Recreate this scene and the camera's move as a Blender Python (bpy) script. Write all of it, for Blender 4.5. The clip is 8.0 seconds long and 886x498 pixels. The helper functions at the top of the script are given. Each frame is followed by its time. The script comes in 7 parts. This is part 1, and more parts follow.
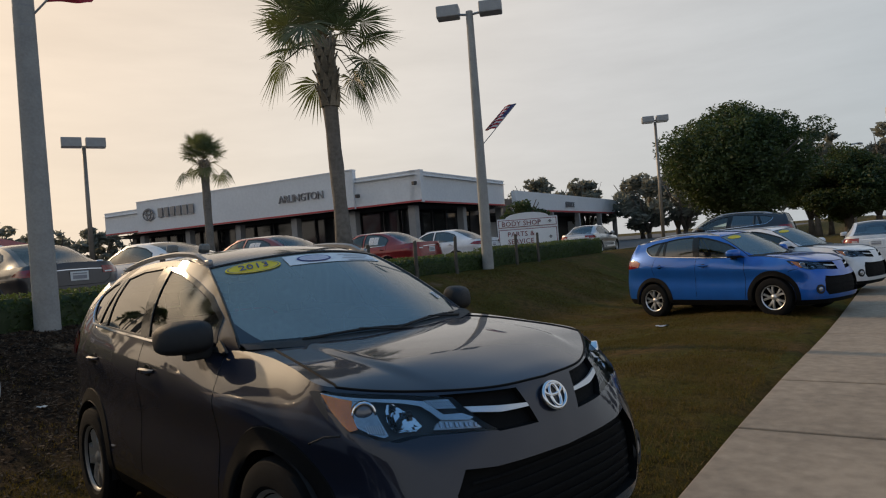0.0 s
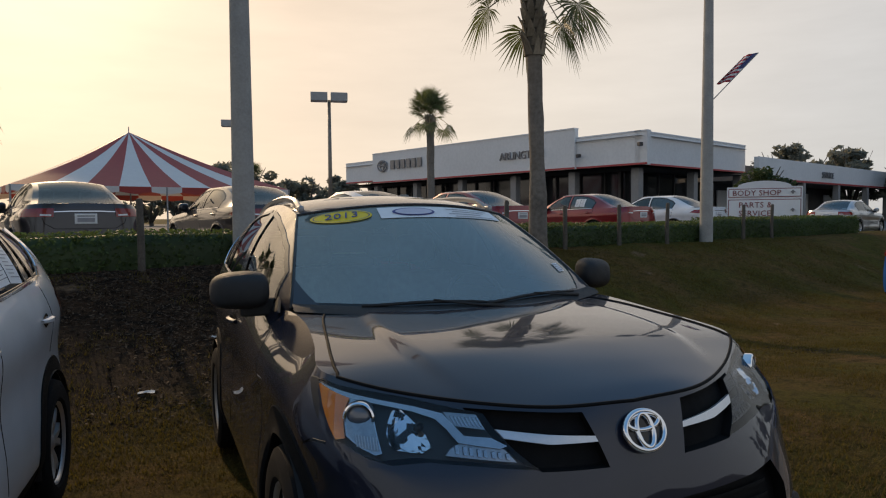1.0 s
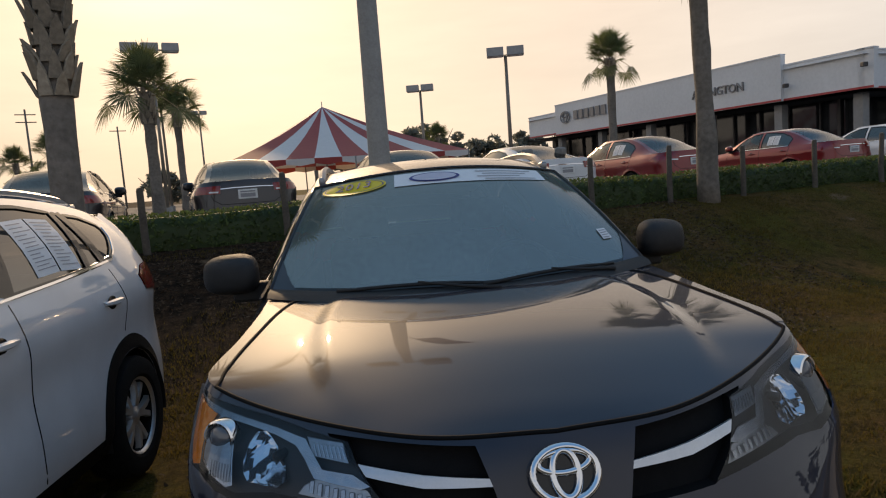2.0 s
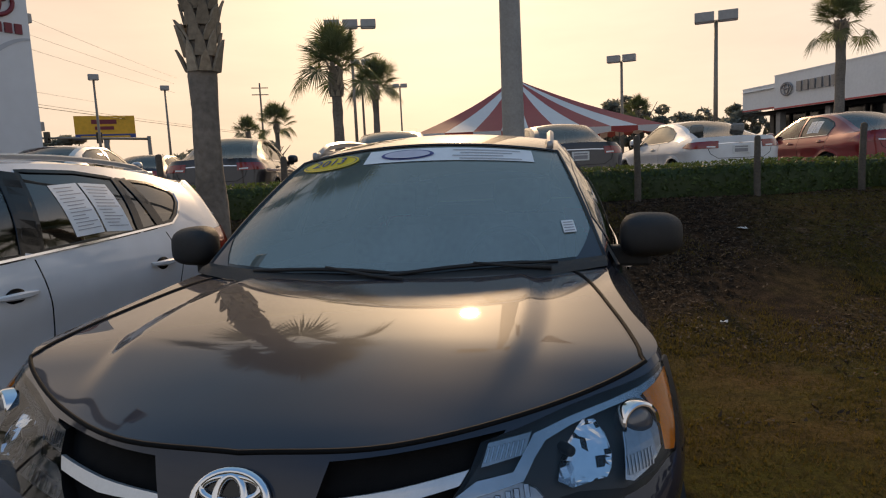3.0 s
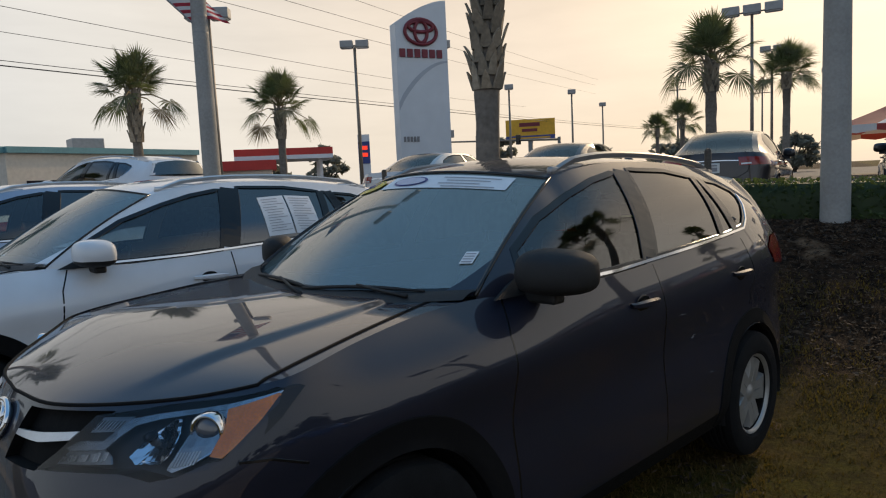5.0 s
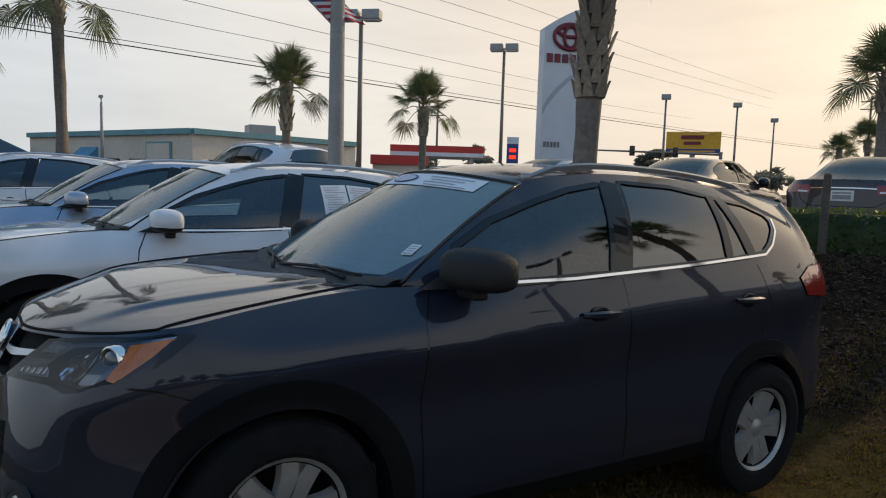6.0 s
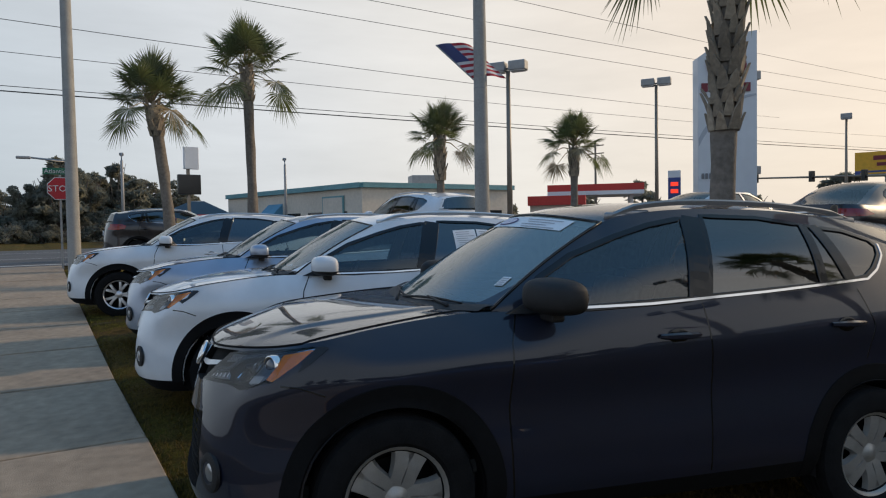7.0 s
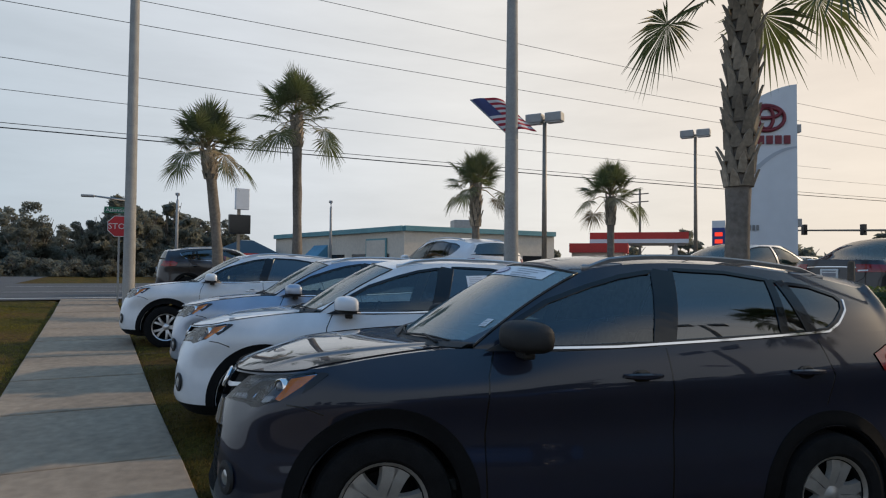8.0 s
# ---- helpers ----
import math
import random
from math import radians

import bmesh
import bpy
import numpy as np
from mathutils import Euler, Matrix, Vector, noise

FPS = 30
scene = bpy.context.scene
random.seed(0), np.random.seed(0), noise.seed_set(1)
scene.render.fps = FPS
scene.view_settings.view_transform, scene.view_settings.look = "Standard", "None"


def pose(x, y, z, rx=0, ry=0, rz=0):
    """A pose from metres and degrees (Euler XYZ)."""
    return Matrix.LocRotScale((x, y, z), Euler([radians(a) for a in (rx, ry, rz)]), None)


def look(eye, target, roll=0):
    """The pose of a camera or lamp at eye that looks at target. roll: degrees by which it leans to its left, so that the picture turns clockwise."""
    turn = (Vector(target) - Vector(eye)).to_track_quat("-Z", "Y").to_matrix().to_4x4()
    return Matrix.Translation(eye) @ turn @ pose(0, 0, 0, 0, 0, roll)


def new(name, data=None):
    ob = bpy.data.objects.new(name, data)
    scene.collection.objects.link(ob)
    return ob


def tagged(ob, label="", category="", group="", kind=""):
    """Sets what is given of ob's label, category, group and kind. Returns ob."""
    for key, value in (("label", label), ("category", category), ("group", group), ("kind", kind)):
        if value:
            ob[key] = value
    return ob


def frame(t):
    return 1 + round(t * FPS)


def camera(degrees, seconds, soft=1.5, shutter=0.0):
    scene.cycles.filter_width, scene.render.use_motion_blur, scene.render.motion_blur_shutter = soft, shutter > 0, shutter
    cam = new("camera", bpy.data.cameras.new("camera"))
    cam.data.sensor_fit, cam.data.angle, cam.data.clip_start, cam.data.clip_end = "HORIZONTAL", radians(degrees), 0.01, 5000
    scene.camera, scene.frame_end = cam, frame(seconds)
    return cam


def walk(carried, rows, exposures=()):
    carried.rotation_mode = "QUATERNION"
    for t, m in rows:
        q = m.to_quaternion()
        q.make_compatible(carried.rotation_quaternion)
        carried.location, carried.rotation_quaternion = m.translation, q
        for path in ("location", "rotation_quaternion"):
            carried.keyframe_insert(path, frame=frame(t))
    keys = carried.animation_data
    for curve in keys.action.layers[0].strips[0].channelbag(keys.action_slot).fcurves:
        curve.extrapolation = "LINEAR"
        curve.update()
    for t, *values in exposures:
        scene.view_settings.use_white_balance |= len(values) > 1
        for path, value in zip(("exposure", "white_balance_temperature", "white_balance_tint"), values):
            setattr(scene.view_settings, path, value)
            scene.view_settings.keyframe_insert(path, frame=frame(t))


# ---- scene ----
cam = camera(67.3, 8.0, soft=1.15)
PATH = [
    (0, (-2.150, -1.756, 1.529), (-0.846, -0.240, 1.523), -4.30),
    (0.3, (-1.822, -1.678, 1.528), (-0.692, -0.028, 1.533), -3.46),
    (0.5, (-1.628, -1.619, 1.523), (-0.644, 0.121, 1.491), -2.56),
    (1, (-1.229, -1.454, 1.493), (-0.497, 0.404, 1.396), -0.45),
    (1.2, (-1.049, -1.406, 1.487), (-0.424, 0.488, 1.334), -1.34),
    (1.5, (-0.767, -1.352, 1.485), (-0.278, 0.580, 1.320), -3.23),
    (1.7, (-0.591, -1.316, 1.507), (-0.251, 0.647, 1.332), -3.84),
    (2.8, (0.463, -0.964, 1.489), (0.201, 0.997, 1.193), -3.36),
    (3, (0.668, -0.946, 1.473), (0.239, 0.991, 1.221), -2.66),
    (3.3, (0.924, -0.894, 1.476), (0.298, 0.980, 1.167), -2.89),
    (3.5, (1.081, -0.844, 1.481), (0.301, 0.971, 1.168), -3.49),
    (4, (1.532, -0.698, 1.495), (0.615, 1.056, 1.204), -1.97),
    (4.5, (2.012, -0.495, 1.515), (0.775, 1.063, 1.303), -1.34),
    (4.7, (2.164, -0.391, 1.526), (0.832, 1.086, 1.317), -2.69),
    (5.8, (2.895, 0.281, 1.494), (1.187, 1.303, 1.304), 2.24),
    (6, (3.019, 0.330, 1.495), (1.285, 1.308, 1.302), 1.73),
    (6.2, (3.152, 0.329, 1.489), (1.339, 1.148, 1.283), 0.47),
    (6.5, (3.356, 0.328, 1.477), (1.471, 0.983, 1.335), -0.81),
    (6.8, (3.541, 0.359, 1.495), (1.639, 0.966, 1.390), -1.05),
    (7, (3.660, 0.404, 1.505), (1.733, 0.934, 1.434), -1.01),
    (7.2, (3.780, 0.456, 1.504), (1.841, 0.942, 1.452), -0.75),
    (7.5, (3.955, 0.522, 1.502), (1.990, 0.895, 1.479), -0.30),
    (8, (4.215, 0.557, 1.522), (2.257, 0.958, 1.583), 0.49),
]
walk(cam, [(t, look(eye, target, roll)) for t, eye, target, roll in PATH],
     exposures=[(0, 0.53, 6850, 12), (1.5, 0.63, 7150, 14), (3, 0.68, 7500, 17), (4.5, 0.68, 6850, 10), (6.5, 0.72, 6450, 10), (8, 0.70, 6250, 10)])


# ---- world, sun, exposure ----
SUN_AZ, SUN_EL = -10.0, 24.0          # degrees from +y towards +x, and up
sun_dir = Vector((math.sin(radians(SUN_AZ)) * math.cos(radians(SUN_EL)), math.cos(radians(SUN_AZ)) * math.cos(radians(SUN_EL)), math.sin(radians(SUN_EL))))
GLOW_AZ = -20.0
glow_dir = Vector((math.sin(radians(GLOW_AZ)) * math.cos(radians(25)), math.cos(radians(GLOW_AZ)) * math.cos(radians(25)), math.sin(radians(25))))      # the haze glows below the sun
world = bpy.data.worlds.new("hazy_evening")
scene.world = world
world.use_nodes = True
wn, wl = world.node_tree.nodes, world.node_tree.links
wn.clear()
sky = wn.new("ShaderNodeTexSky")
sky.sky_type, sky.sun_disc = "NISHITA", False
sky.sun_elevation, sky.sun_rotation = radians(SUN_EL), radians(SUN_AZ)
sky.air_density, sky.dust_density, sky.ozone_density, sky.altitude = 1.0, 3.0, 1.0, 0
wout, wbg = wn.new("ShaderNodeOutputWorld"), wn.new("ShaderNodeBackground")
# a thick evening haze lies before the clear sky: warm round the sun, cool away from it
geo, dotn, ramp, hz, mixw = wn.new("ShaderNodeTexCoord"), wn.new("ShaderNodeVectorMath"), wn.new("ShaderNodeValToRGB"), wn.new("ShaderNodeBackground"), wn.new("ShaderNodeAddShader")
dotn.operation = "DOT_PRODUCT"
dotn.inputs[1].default_value = glow_dir
wl.new(geo.outputs["Generated"], dotn.inputs[0])
half = wn.new("ShaderNodeMapRange")
half.inputs["From Min"].default_value, half.inputs["From Max"].default_value = -1.0, 1.0
wl.new(dotn.outputs["Value"], half.inputs["Value"])
wl.new(half.outputs[0], ramp.inputs[0])
HAZE = [(0.0, (.34, .37, .41)), (.3, (.345, .39, .43)), (.47, (.325, .37, .405)), (.68, (.455, .465, .47)), (.82, (.55, .52, .475)), (.91, (.565, .495, .415)), (.965, (.57, .475, .375)), (.99, (.66, .54, .40)), (1.0, (1.1, .9, .63))]
while len(ramp.color_ramp.elements) < len(HAZE):
    ramp.color_ramp.elements.new(0.5)
for el, (pos, col) in zip(ramp.color_ramp.elements, HAZE):
    el.position, el.color = pos, (*col, 1)
# overhead the haze thins and the blue comes through
sep, high, tintw = wn.new("ShaderNodeSeparateXYZ"), wn.new("ShaderNodeMapRange"), wn.new("ShaderNodeMix")
wl.new(geo.outputs["Generated"], sep.inputs[0])
high.interpolation_type = "SMOOTHSTEP"
high.inputs["From Min"].default_value, high.inputs["From Max"].default_value = .36, .68
wl.new(sep.outputs[2], high.inputs["Value"])
tintw.data_type, tintw.blend_type = "RGBA", "MULTIPLY"
wl.new(high.outputs[0], tintw.inputs[0])
wl.new(ramp.outputs[0], tintw.inputs[6])
tintw.inputs[7].default_value = (.20, .45, .82, 1)
# thin streaks of cloud
stretch, cloud, crange, cmix = wn.new("ShaderNodeMapping"), wn.new("ShaderNodeTexNoise"), wn.new("ShaderNodeMapRange"), wn.new("ShaderNodeMix")
stretch.inputs["Scale"].default_value = (1.6, 1.6, 9.0)
cloud.inputs["Scale"].default_value, cloud.inputs["Detail"].default_value, cloud.inputs["Roughness"].default_value = 2.2, 7, .6
wl.new(geo.outputs["Generated"], stretch.inputs[0])
wl.new(stretch.outputs[0], cloud.inputs["Vector"])
crange.inputs["From Min"].default_value, crange.inputs["From Max"].default_value = .3, .7
crange.inputs["To Min"].default_value, crange.inputs["To Max"].default_value = .93, 1.05
wl.new(cloud.outputs["Fac"], crange.inputs["Value"])
cmix.data_type, cmix.blend_type = "RGBA", "MULTIPLY"
cmix.inputs[0].default_value = 1.0
wl.new(tintw.outputs[2], cmix.inputs[6])
wl.new(crange.outputs[0], cmix.inputs[7])
wl.new(cmix.outputs[2], hz.inputs[0])
hz.inputs[1].default_value = 0.92
wl.new(sky.outputs[0], wbg.inputs[0])
wbg.inputs[1].default_value = 0.006
wl.new(wbg.outputs[0], mixw.inputs[0])
wl.new(hz.outputs[0], mixw.inputs[1])
wl.new(mixw.outputs[0], wout.inputs[0])
sun_data = bpy.data.lights.new("sun", "SUN")
sun_data.energy, sun_data.angle, sun_data.color = 1.2, radians(1.6), (1.0, 0.74, 0.46)
sun = new("sun", sun_data)
sun.matrix_world = look(sun_dir * 50, (0, 0, 0))


# ---- materials ----
def mat(name, color, rough=0.6, metal=0.0, noise_scale=0.0, var=0.0, bump=0.0, bump_scale=None, coat=0.0, spec=0.5, color2=None, island=0.0, big=0.0):
    """A surface with variation at two scales: fine grain and broad patches."""
    m = bpy.data.materials.new(name)
    m.use_nodes = True
    n, l = m.node_tree.nodes, m.node_tree.links
    b = n["Principled BSDF"]
    b.inputs["Base Color"].default_value = (*color, 1)
    b.inputs["Roughness"].default_value, b.inputs["Metallic"].default_value = rough, metal
    b.inputs["Specular IOR Level"].default_value = spec
    if coat:
        b.inputs["Coat Weight"].default_value, b.inputs["Coat Roughness"].default_value = coat, 0.02
    if noise_scale:
        co = n.new("ShaderNodeTexCoord")
        t1, t2 = n.new("ShaderNodeTexNoise"), n.new("ShaderNodeTexNoise")
        t1.inputs["Scale"].default_value, t1.inputs["Detail"].default_value = noise_scale, 6
        t2.inputs["Scale"].default_value, t2.inputs["Detail"].default_value = big or noise_scale / 9, 3
        for t in (t1, t2):
            l.new(co.outputs["Object"], t.inputs["Vector"])
        add = n.new("ShaderNodeMath")
        add.operation = "ADD"
        l.new(t1.outputs["Fac"], add.inputs[0]), l.new(t2.outputs["Fac"], add.inputs[1])
        rng = n.new("ShaderNodeMapRange")
        rng.inputs["From Min"].default_value, rng.inputs["From Max"].default_value = 0.7, 1.3
        l.new(add.outputs[0], rng.inputs["Value"])
        mix = n.new("ShaderNodeMix")
        mix.data_type = "RGBA"
        lo = color2 or tuple(c * (1 - var) for c in color)
        hi = color if color2 else tuple(min(1, c * (1 + var)) for c in color)
        mix.inputs[6].default_value, mix.inputs[7].default_value = (*lo, 1), (*hi, 1)
        l.new(rng.outputs[0], mix.inputs[0])
        last = mix.outputs[2]
        if island:
            g, mm = n.new("ShaderNodeNewGeometry"), n.new("ShaderNodeMapRange")
            mm.inputs["To Min"].default_value, mm.inputs["To Max"].default_value = 1 - island, 1 + island
            l.new(g.outputs["Random Per Island"], mm.inputs["Value"])
            mul = n.new("ShaderNodeVectorMath")
            mul.operation = "SCALE"
            l.new(last, mul.inputs[0]), l.new(mm.outputs[0], mul.inputs["Scale"])
            last = mul.outputs[0]
        l.new(last, b.inputs["Base Color"])
        if bump:
            bp = n.new("ShaderNodeBump")
            bp.inputs["Strength"].default_value, bp.inputs["Distance"].default_value = bump, 0.01
            t3 = n.new("ShaderNodeTexNoise")
            t3.inputs["Scale"].default_value, t3.inputs["Detail"].default_value = bump_scale or noise_scale * 2, 5
            l.new(co.outputs["Object"], t3.inputs["Vector"])
            l.new(t3.outputs["Fac"], bp.inputs["Height"]), l.new(bp.outputs[0], b.inputs["Normal"])
    return m


def paint(name, color, metal=0.4, rough=0.38, spec=0.3):
    """Clear-coated car paint with a fine metallic fleck and a thin dusty film."""
    return mat(name, color, rough, metal, 900.0, 0.12, 0.0, coat=1.0, big=3.0, spec=spec)


def glass(name, tint, rough=0.0, ior=1.5, dust_glare=0.0):
    """A single pane: tinted see-through, with gloss by Fresnel and a faintly streaked dusty film that also paints in
    glare.
    """
    m = bpy.data.materials.new(name)
    m.use_nodes = True
    n, l = m.node_tree.nodes, m.node_tree.links
    n.remove(n["Principled BSDF"])
    tr, gl, mx, fr = n.new("ShaderNodeBsdfTransparent"), n.new("ShaderNodeBsdfGlossy"), n.new("ShaderNodeMixShader"), n.new("ShaderNodeFresnel")
    tr.inputs[0].default_value = (*tint, 1)
    gl.inputs["Roughness"].default_value = rough
    fr.inputs["IOR"].default_value = ior
    clear = tr.outputs[0]
    if dust_glare:
        df, film, nz, rg, co = n.new("ShaderNodeBsdfDiffuse"), n.new("ShaderNodeMixShader"), n.new("ShaderNodeTexNoise"), n.new("ShaderNodeMapRange"), n.new("ShaderNodeTexCoord")
        df.inputs[0].default_value = (.66, .82, .78, 1)
        nz.inputs["Scale"].default_value, nz.inputs["Detail"].default_value = 2.6, 6
        rg.inputs["To Min"].default_value, rg.inputs["To Max"].default_value = dust_glare * .75, dust_glare * 1.25
        l.new(co.outputs["Object"], nz.inputs["Vector"]), l.new(nz.outputs["Fac"], rg.inputs["Value"]), l.new(rg.outputs[0], film.inputs[0])
        l.new(tr.outputs[0], film.inputs[1]), l.new(df.outputs[0], film.inputs[2])
        clear = film.outputs[0]
    l.new(fr.outputs[0], mx.inputs[0]), l.new(clear, mx.inputs[1]), l.new(gl.outputs[0], mx.inputs[2])
    l.new(mx.outputs[0], n["Material Output"].inputs[0])
    return m


def glow(name, color, power):
    m = mat(name, color, 0.5)
    b = m.node_tree.nodes["Principled BSDF"]
    b.inputs["Emission Color"].default_value, b.inputs["Emission Strength"].default_value = (*color, 1), power
    return m


M = {}
M["charcoal"] = paint("charcoal_paint", (0.0095, 0.0125, 0.0260), 0.0, 0.5, 0.2)
M["charcoal"].node_tree.nodes["Principled BSDF"].inputs["Coat IOR"].default_value = 1.5
M["charcoal"].node_tree.nodes["Principled BSDF"].inputs["Coat Roughness"].default_value = 0.025
M["white_paint"] = paint("white_car_paint", (0.72, 0.73, 0.75), 0.0, 0.45)
M["silver_paint"] = paint("silver_blue_paint", (0.36, 0.41, 0.5), 0.6)
M["blue_paint"] = paint("bright_blue_paint", (0.003, 0.11, 0.47), 0.35)
M["red_paint"] = paint("dark_red_paint", (0.22, 0.012, 0.016), 0.3)
M["red_dark"] = paint("maroon_paint", (0.09, 0.012, 0.012), 0.4)
M["pale_vinyl"] = mat("pale_vinyl", (0.55, 0.53, 0.62), 0.5, 0, 30, 0.08)
M["gray_paint"] = paint("dark_gray_paint", (0.04, 0.038, 0.042), 0.5)
M["light_silver"] = paint("light_silver_paint", (0.5, 0.51, 0.53), 0.6)
M["black_plastic"] = mat("black_plastic", (0.011, 0.011, 0.012), 0.62, 0, 300, 0.25, 0.25)
M["gloss_black"] = mat("gloss_black", (0.008, 0.008, 0.009), 0.12, 0, 40, 0.1)
M["rubber"] = mat("tyre_rubber", (0.008, 0.008, 0.0085), 0.9, 0, 120, 0.35, 0.3, spec=0.2)
M["chrome"] = mat("chrome", (0.8, 0.8, 0.82), 0.08, 1.0, 60, 0.03)
M["alloy"] = mat("silver_alloy", (0.66, 0.66, 0.67), 0.38, 0.75, 200, 0.08)
M["satin_silver"] = mat("satin_silver", (0.62, 0.63, 0.65), 0.28, 0.6, 200, 0.05)
M["lamp_silver"] = mat("lamp_silver", (0.50, 0.51, 0.53), 0.24, 0.95, 90, 0.12)
M["bezel_grey"] = mat("lamp_bezel_grey", (0.42, 0.43, 0.45), 0.28, 0.9, 90, 0.15)
M["post_wood"] = mat("dark_post_wood", (0.105, 0.090, 0.074), 0.95, 0, 30, 0.3, 0.5)
M["cladding"] = mat("black_cladding", (0.005, 0.005, 0.0055), 0.75, 0, 300, 0.25, 0.25, spec=0.15)
M["projector"] = mat("projector_glass", (0.085, 0.09, 0.105), 0.06, 0, 60, 0.1, coat=1.0)
M["rail"] = mat("grey_rail", (0.30, 0.30, 0.31), 0.35, 0.7, 100, 0.08)
# the windshield's teal dusty film also stands in for its veil of glare
M["windshield"] = glass("windshield_glass", (0.84, 0.96, 0.93), 0.0, 2.6, 0.18)
M["tint"] = glass("privacy_glass", (0.10, 0.095, 0.085), 0.0, 2.5)
M["sideglass"] = glass("side_glass", (0.72, 0.77, 0.70), 0.0, 2.05)
M["lens"] = glass("clear_lens", (0.93, 0.94, 0.95), 0.0, 1.45)
M["amber"] = mat("amber_lens", (0.85, 0.27, 0.03), 0.15, 0, 150, 0.15, coat=1.0)
M["red_lens"] = mat("red_lens", (0.26, 0.012, 0.012), 0.12, 0, 150, 0.2, coat=1.0)
M["housing"] = mat("dark_housing", (0.012, 0.012, 0.014), 0.4, 0.0, 200, 0.1)
M["headliner"] = mat("pale_headliner", (0.42, 0.41, 0.38), 0.95, 0, 200, 0.06, 0.2)
M["hubcap"] = mat("silver_wheel_cover", (0.38, 0.37, 0.35), 0.42, 0.55, 200, 0.1)
M["cloth"] = mat("grey_seat_cloth", (0.22, 0.22, 0.21), 0.9, 0, 250, 0.2, 0.3)
M["dash"] = mat("dark_dash", (0.075, 0.08, 0.08), 0.75, 0, 350, 0.2, 0.3)
M["paper"] = mat("white_paper", (0.80, 0.81, 0.82), 0.7, 0, 30, 0.04)
M["ink"] = mat("grey_ink", (0.34, 0.34, 0.37), 0.7, 0, 60, 0.1)
M["yellow_vinyl"] = mat("yellow_vinyl", (0.85, 0.62, 0.02), 0.45, 0, 40, 0.05)
M["red_vinyl"] = mat("red_vinyl", (0.55, 0.05, 0.04), 0.5, 0, 40, 0.1)
M["navy_vinyl"] = mat("navy_vinyl", (0.05, 0.06, 0.22), 0.5, 0, 40, 0.1)
M["concrete_pole"] = mat("concrete_pole", (0.36, 0.35, 0.33), 0.85, 0, 30, 0.14, 0.4, 90)
M["galv"] = mat("grey_metal", (0.33, 0.33, 0.33), 0.5, 0.4, 40, 0.12)
M["bronze"] = mat("bronze_grey_metal", (0.25, 0.215, 0.175), 0.5, 0.3, 40, 0.15)
M["sidewalk"] = mat("sidewalk_concrete", (0.335, 0.255, 0.178), 0.9, 0, 9, 0.27, 0.5, 160, big=0.7)
M["asphalt"] = mat("asphalt", (0.085, 0.083, 0.082), 0.85, 0, 60, 0.25, 0.5, 250, big=0.5)
M["road_paint"] = mat("white_road_paint", (0.6, 0.6, 0.58), 0.8, 0, 20, 0.15)
M["grass_blade"] = mat("grass_blades", (0.094, 0.074, 0.012), 0.8, 0, 1.2, 0.3, island=0.45, color2=(0.150, 0.086, 0.026))
M["verge_blade"] = mat("verge_grass_blades", (0.175, 0.160, 0.018), 0.8, 0, 1.2, 0.3, island=0.45, color2=(0.23, 0.16, 0.04))
M["litter_leaf"] = mat("dry_leaf_litter", (0.066, 0.040, 0.022), 0.9, 0, 4, 0.3, island=0.6)
M["bark"] = mat("palm_bark", (0.19, 0.165, 0.14), 0.95, 0, 14, 0.35, 0.9, 30)
M["boot"] = mat("palm_boots", (0.30, 0.25, 0.19), 0.95, 0, 20, 0.3, 0.6, island=0.3)
M["frond"] = mat("palm_frond", (0.105, 0.118, 0.058), 0.5, 0, 6, 0.25, island=0.35)
M["dead_frond"] = mat("dry_frond", (0.22, 0.17, 0.09), 0.8, 0, 6, 0.25, island=0.3)
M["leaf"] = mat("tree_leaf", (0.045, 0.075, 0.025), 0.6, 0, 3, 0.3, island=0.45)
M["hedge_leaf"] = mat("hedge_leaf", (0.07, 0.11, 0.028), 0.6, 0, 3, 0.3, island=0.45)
# leaf of far trees, paled to put the distance haze into its colour
M["hazed_leaf"] = mat("hazed_leaf", (0.21, 0.215, 0.18), 0.8, 0, 1.5, 0.3, island=0.4)


def let_through(m, color, share=0.45):
    """Leaves pass part of the light from behind."""
    n, l = m.node_tree.nodes, m.node_tree.links
    tl, mx = n.new("ShaderNodeBsdfTranslucent"), n.new("ShaderNodeMixShader")
    tl.inputs[0].default_value = (*color, 1)
    mx.inputs[0].default_value = share
    l.new(n["Principled BSDF"].outputs[0], mx.inputs[1])
    l.new(tl.outputs[0], mx.inputs[2])
    l.new(mx.outputs[0], n["Material Output"].inputs[0])


let_through(M["frond"], (.17, .20, .06), .35)
let_through(M["leaf"], (.09, .12, .035), .35)
let_through(M["hedge_leaf"], (.12, .16, .04), .35)
let_through(M["grass_blade"], (.13, .10, .018), .5)
let_through(M["verge_blade"], (.18, .165, .02), .5)
let_through(M["hazed_leaf"], (.28, .28, .22), .55)
M["trunk"] = mat("tree_trunk", (0.10, 0.085, 0.07), 0.95, 0, 12, 0.35, 0.7)
M["stucco"] = mat("white_stucco", (0.74, 0.74, 0.74), 0.85, 0, 5, 0.06, 0.2, 60, big=0.3)
# column stucco, darker than the walls: canopy shade put into its colour
M["shade_stucco"] = mat("shaded_column_stucco", (0.30, 0.29, 0.28), 0.9, 0, 5, 0.1, 0.2, 60, big=0.3)
M["cream"] = mat("cream_stucco", (0.68, 0.60, 0.50), 0.85, 0, 5, 0.10, 0.2, 60, big=0.3)
M["teal_trim"] = mat("teal_trim", (0.16, 0.34, 0.36), 0.6, 0, 10, 0.12)
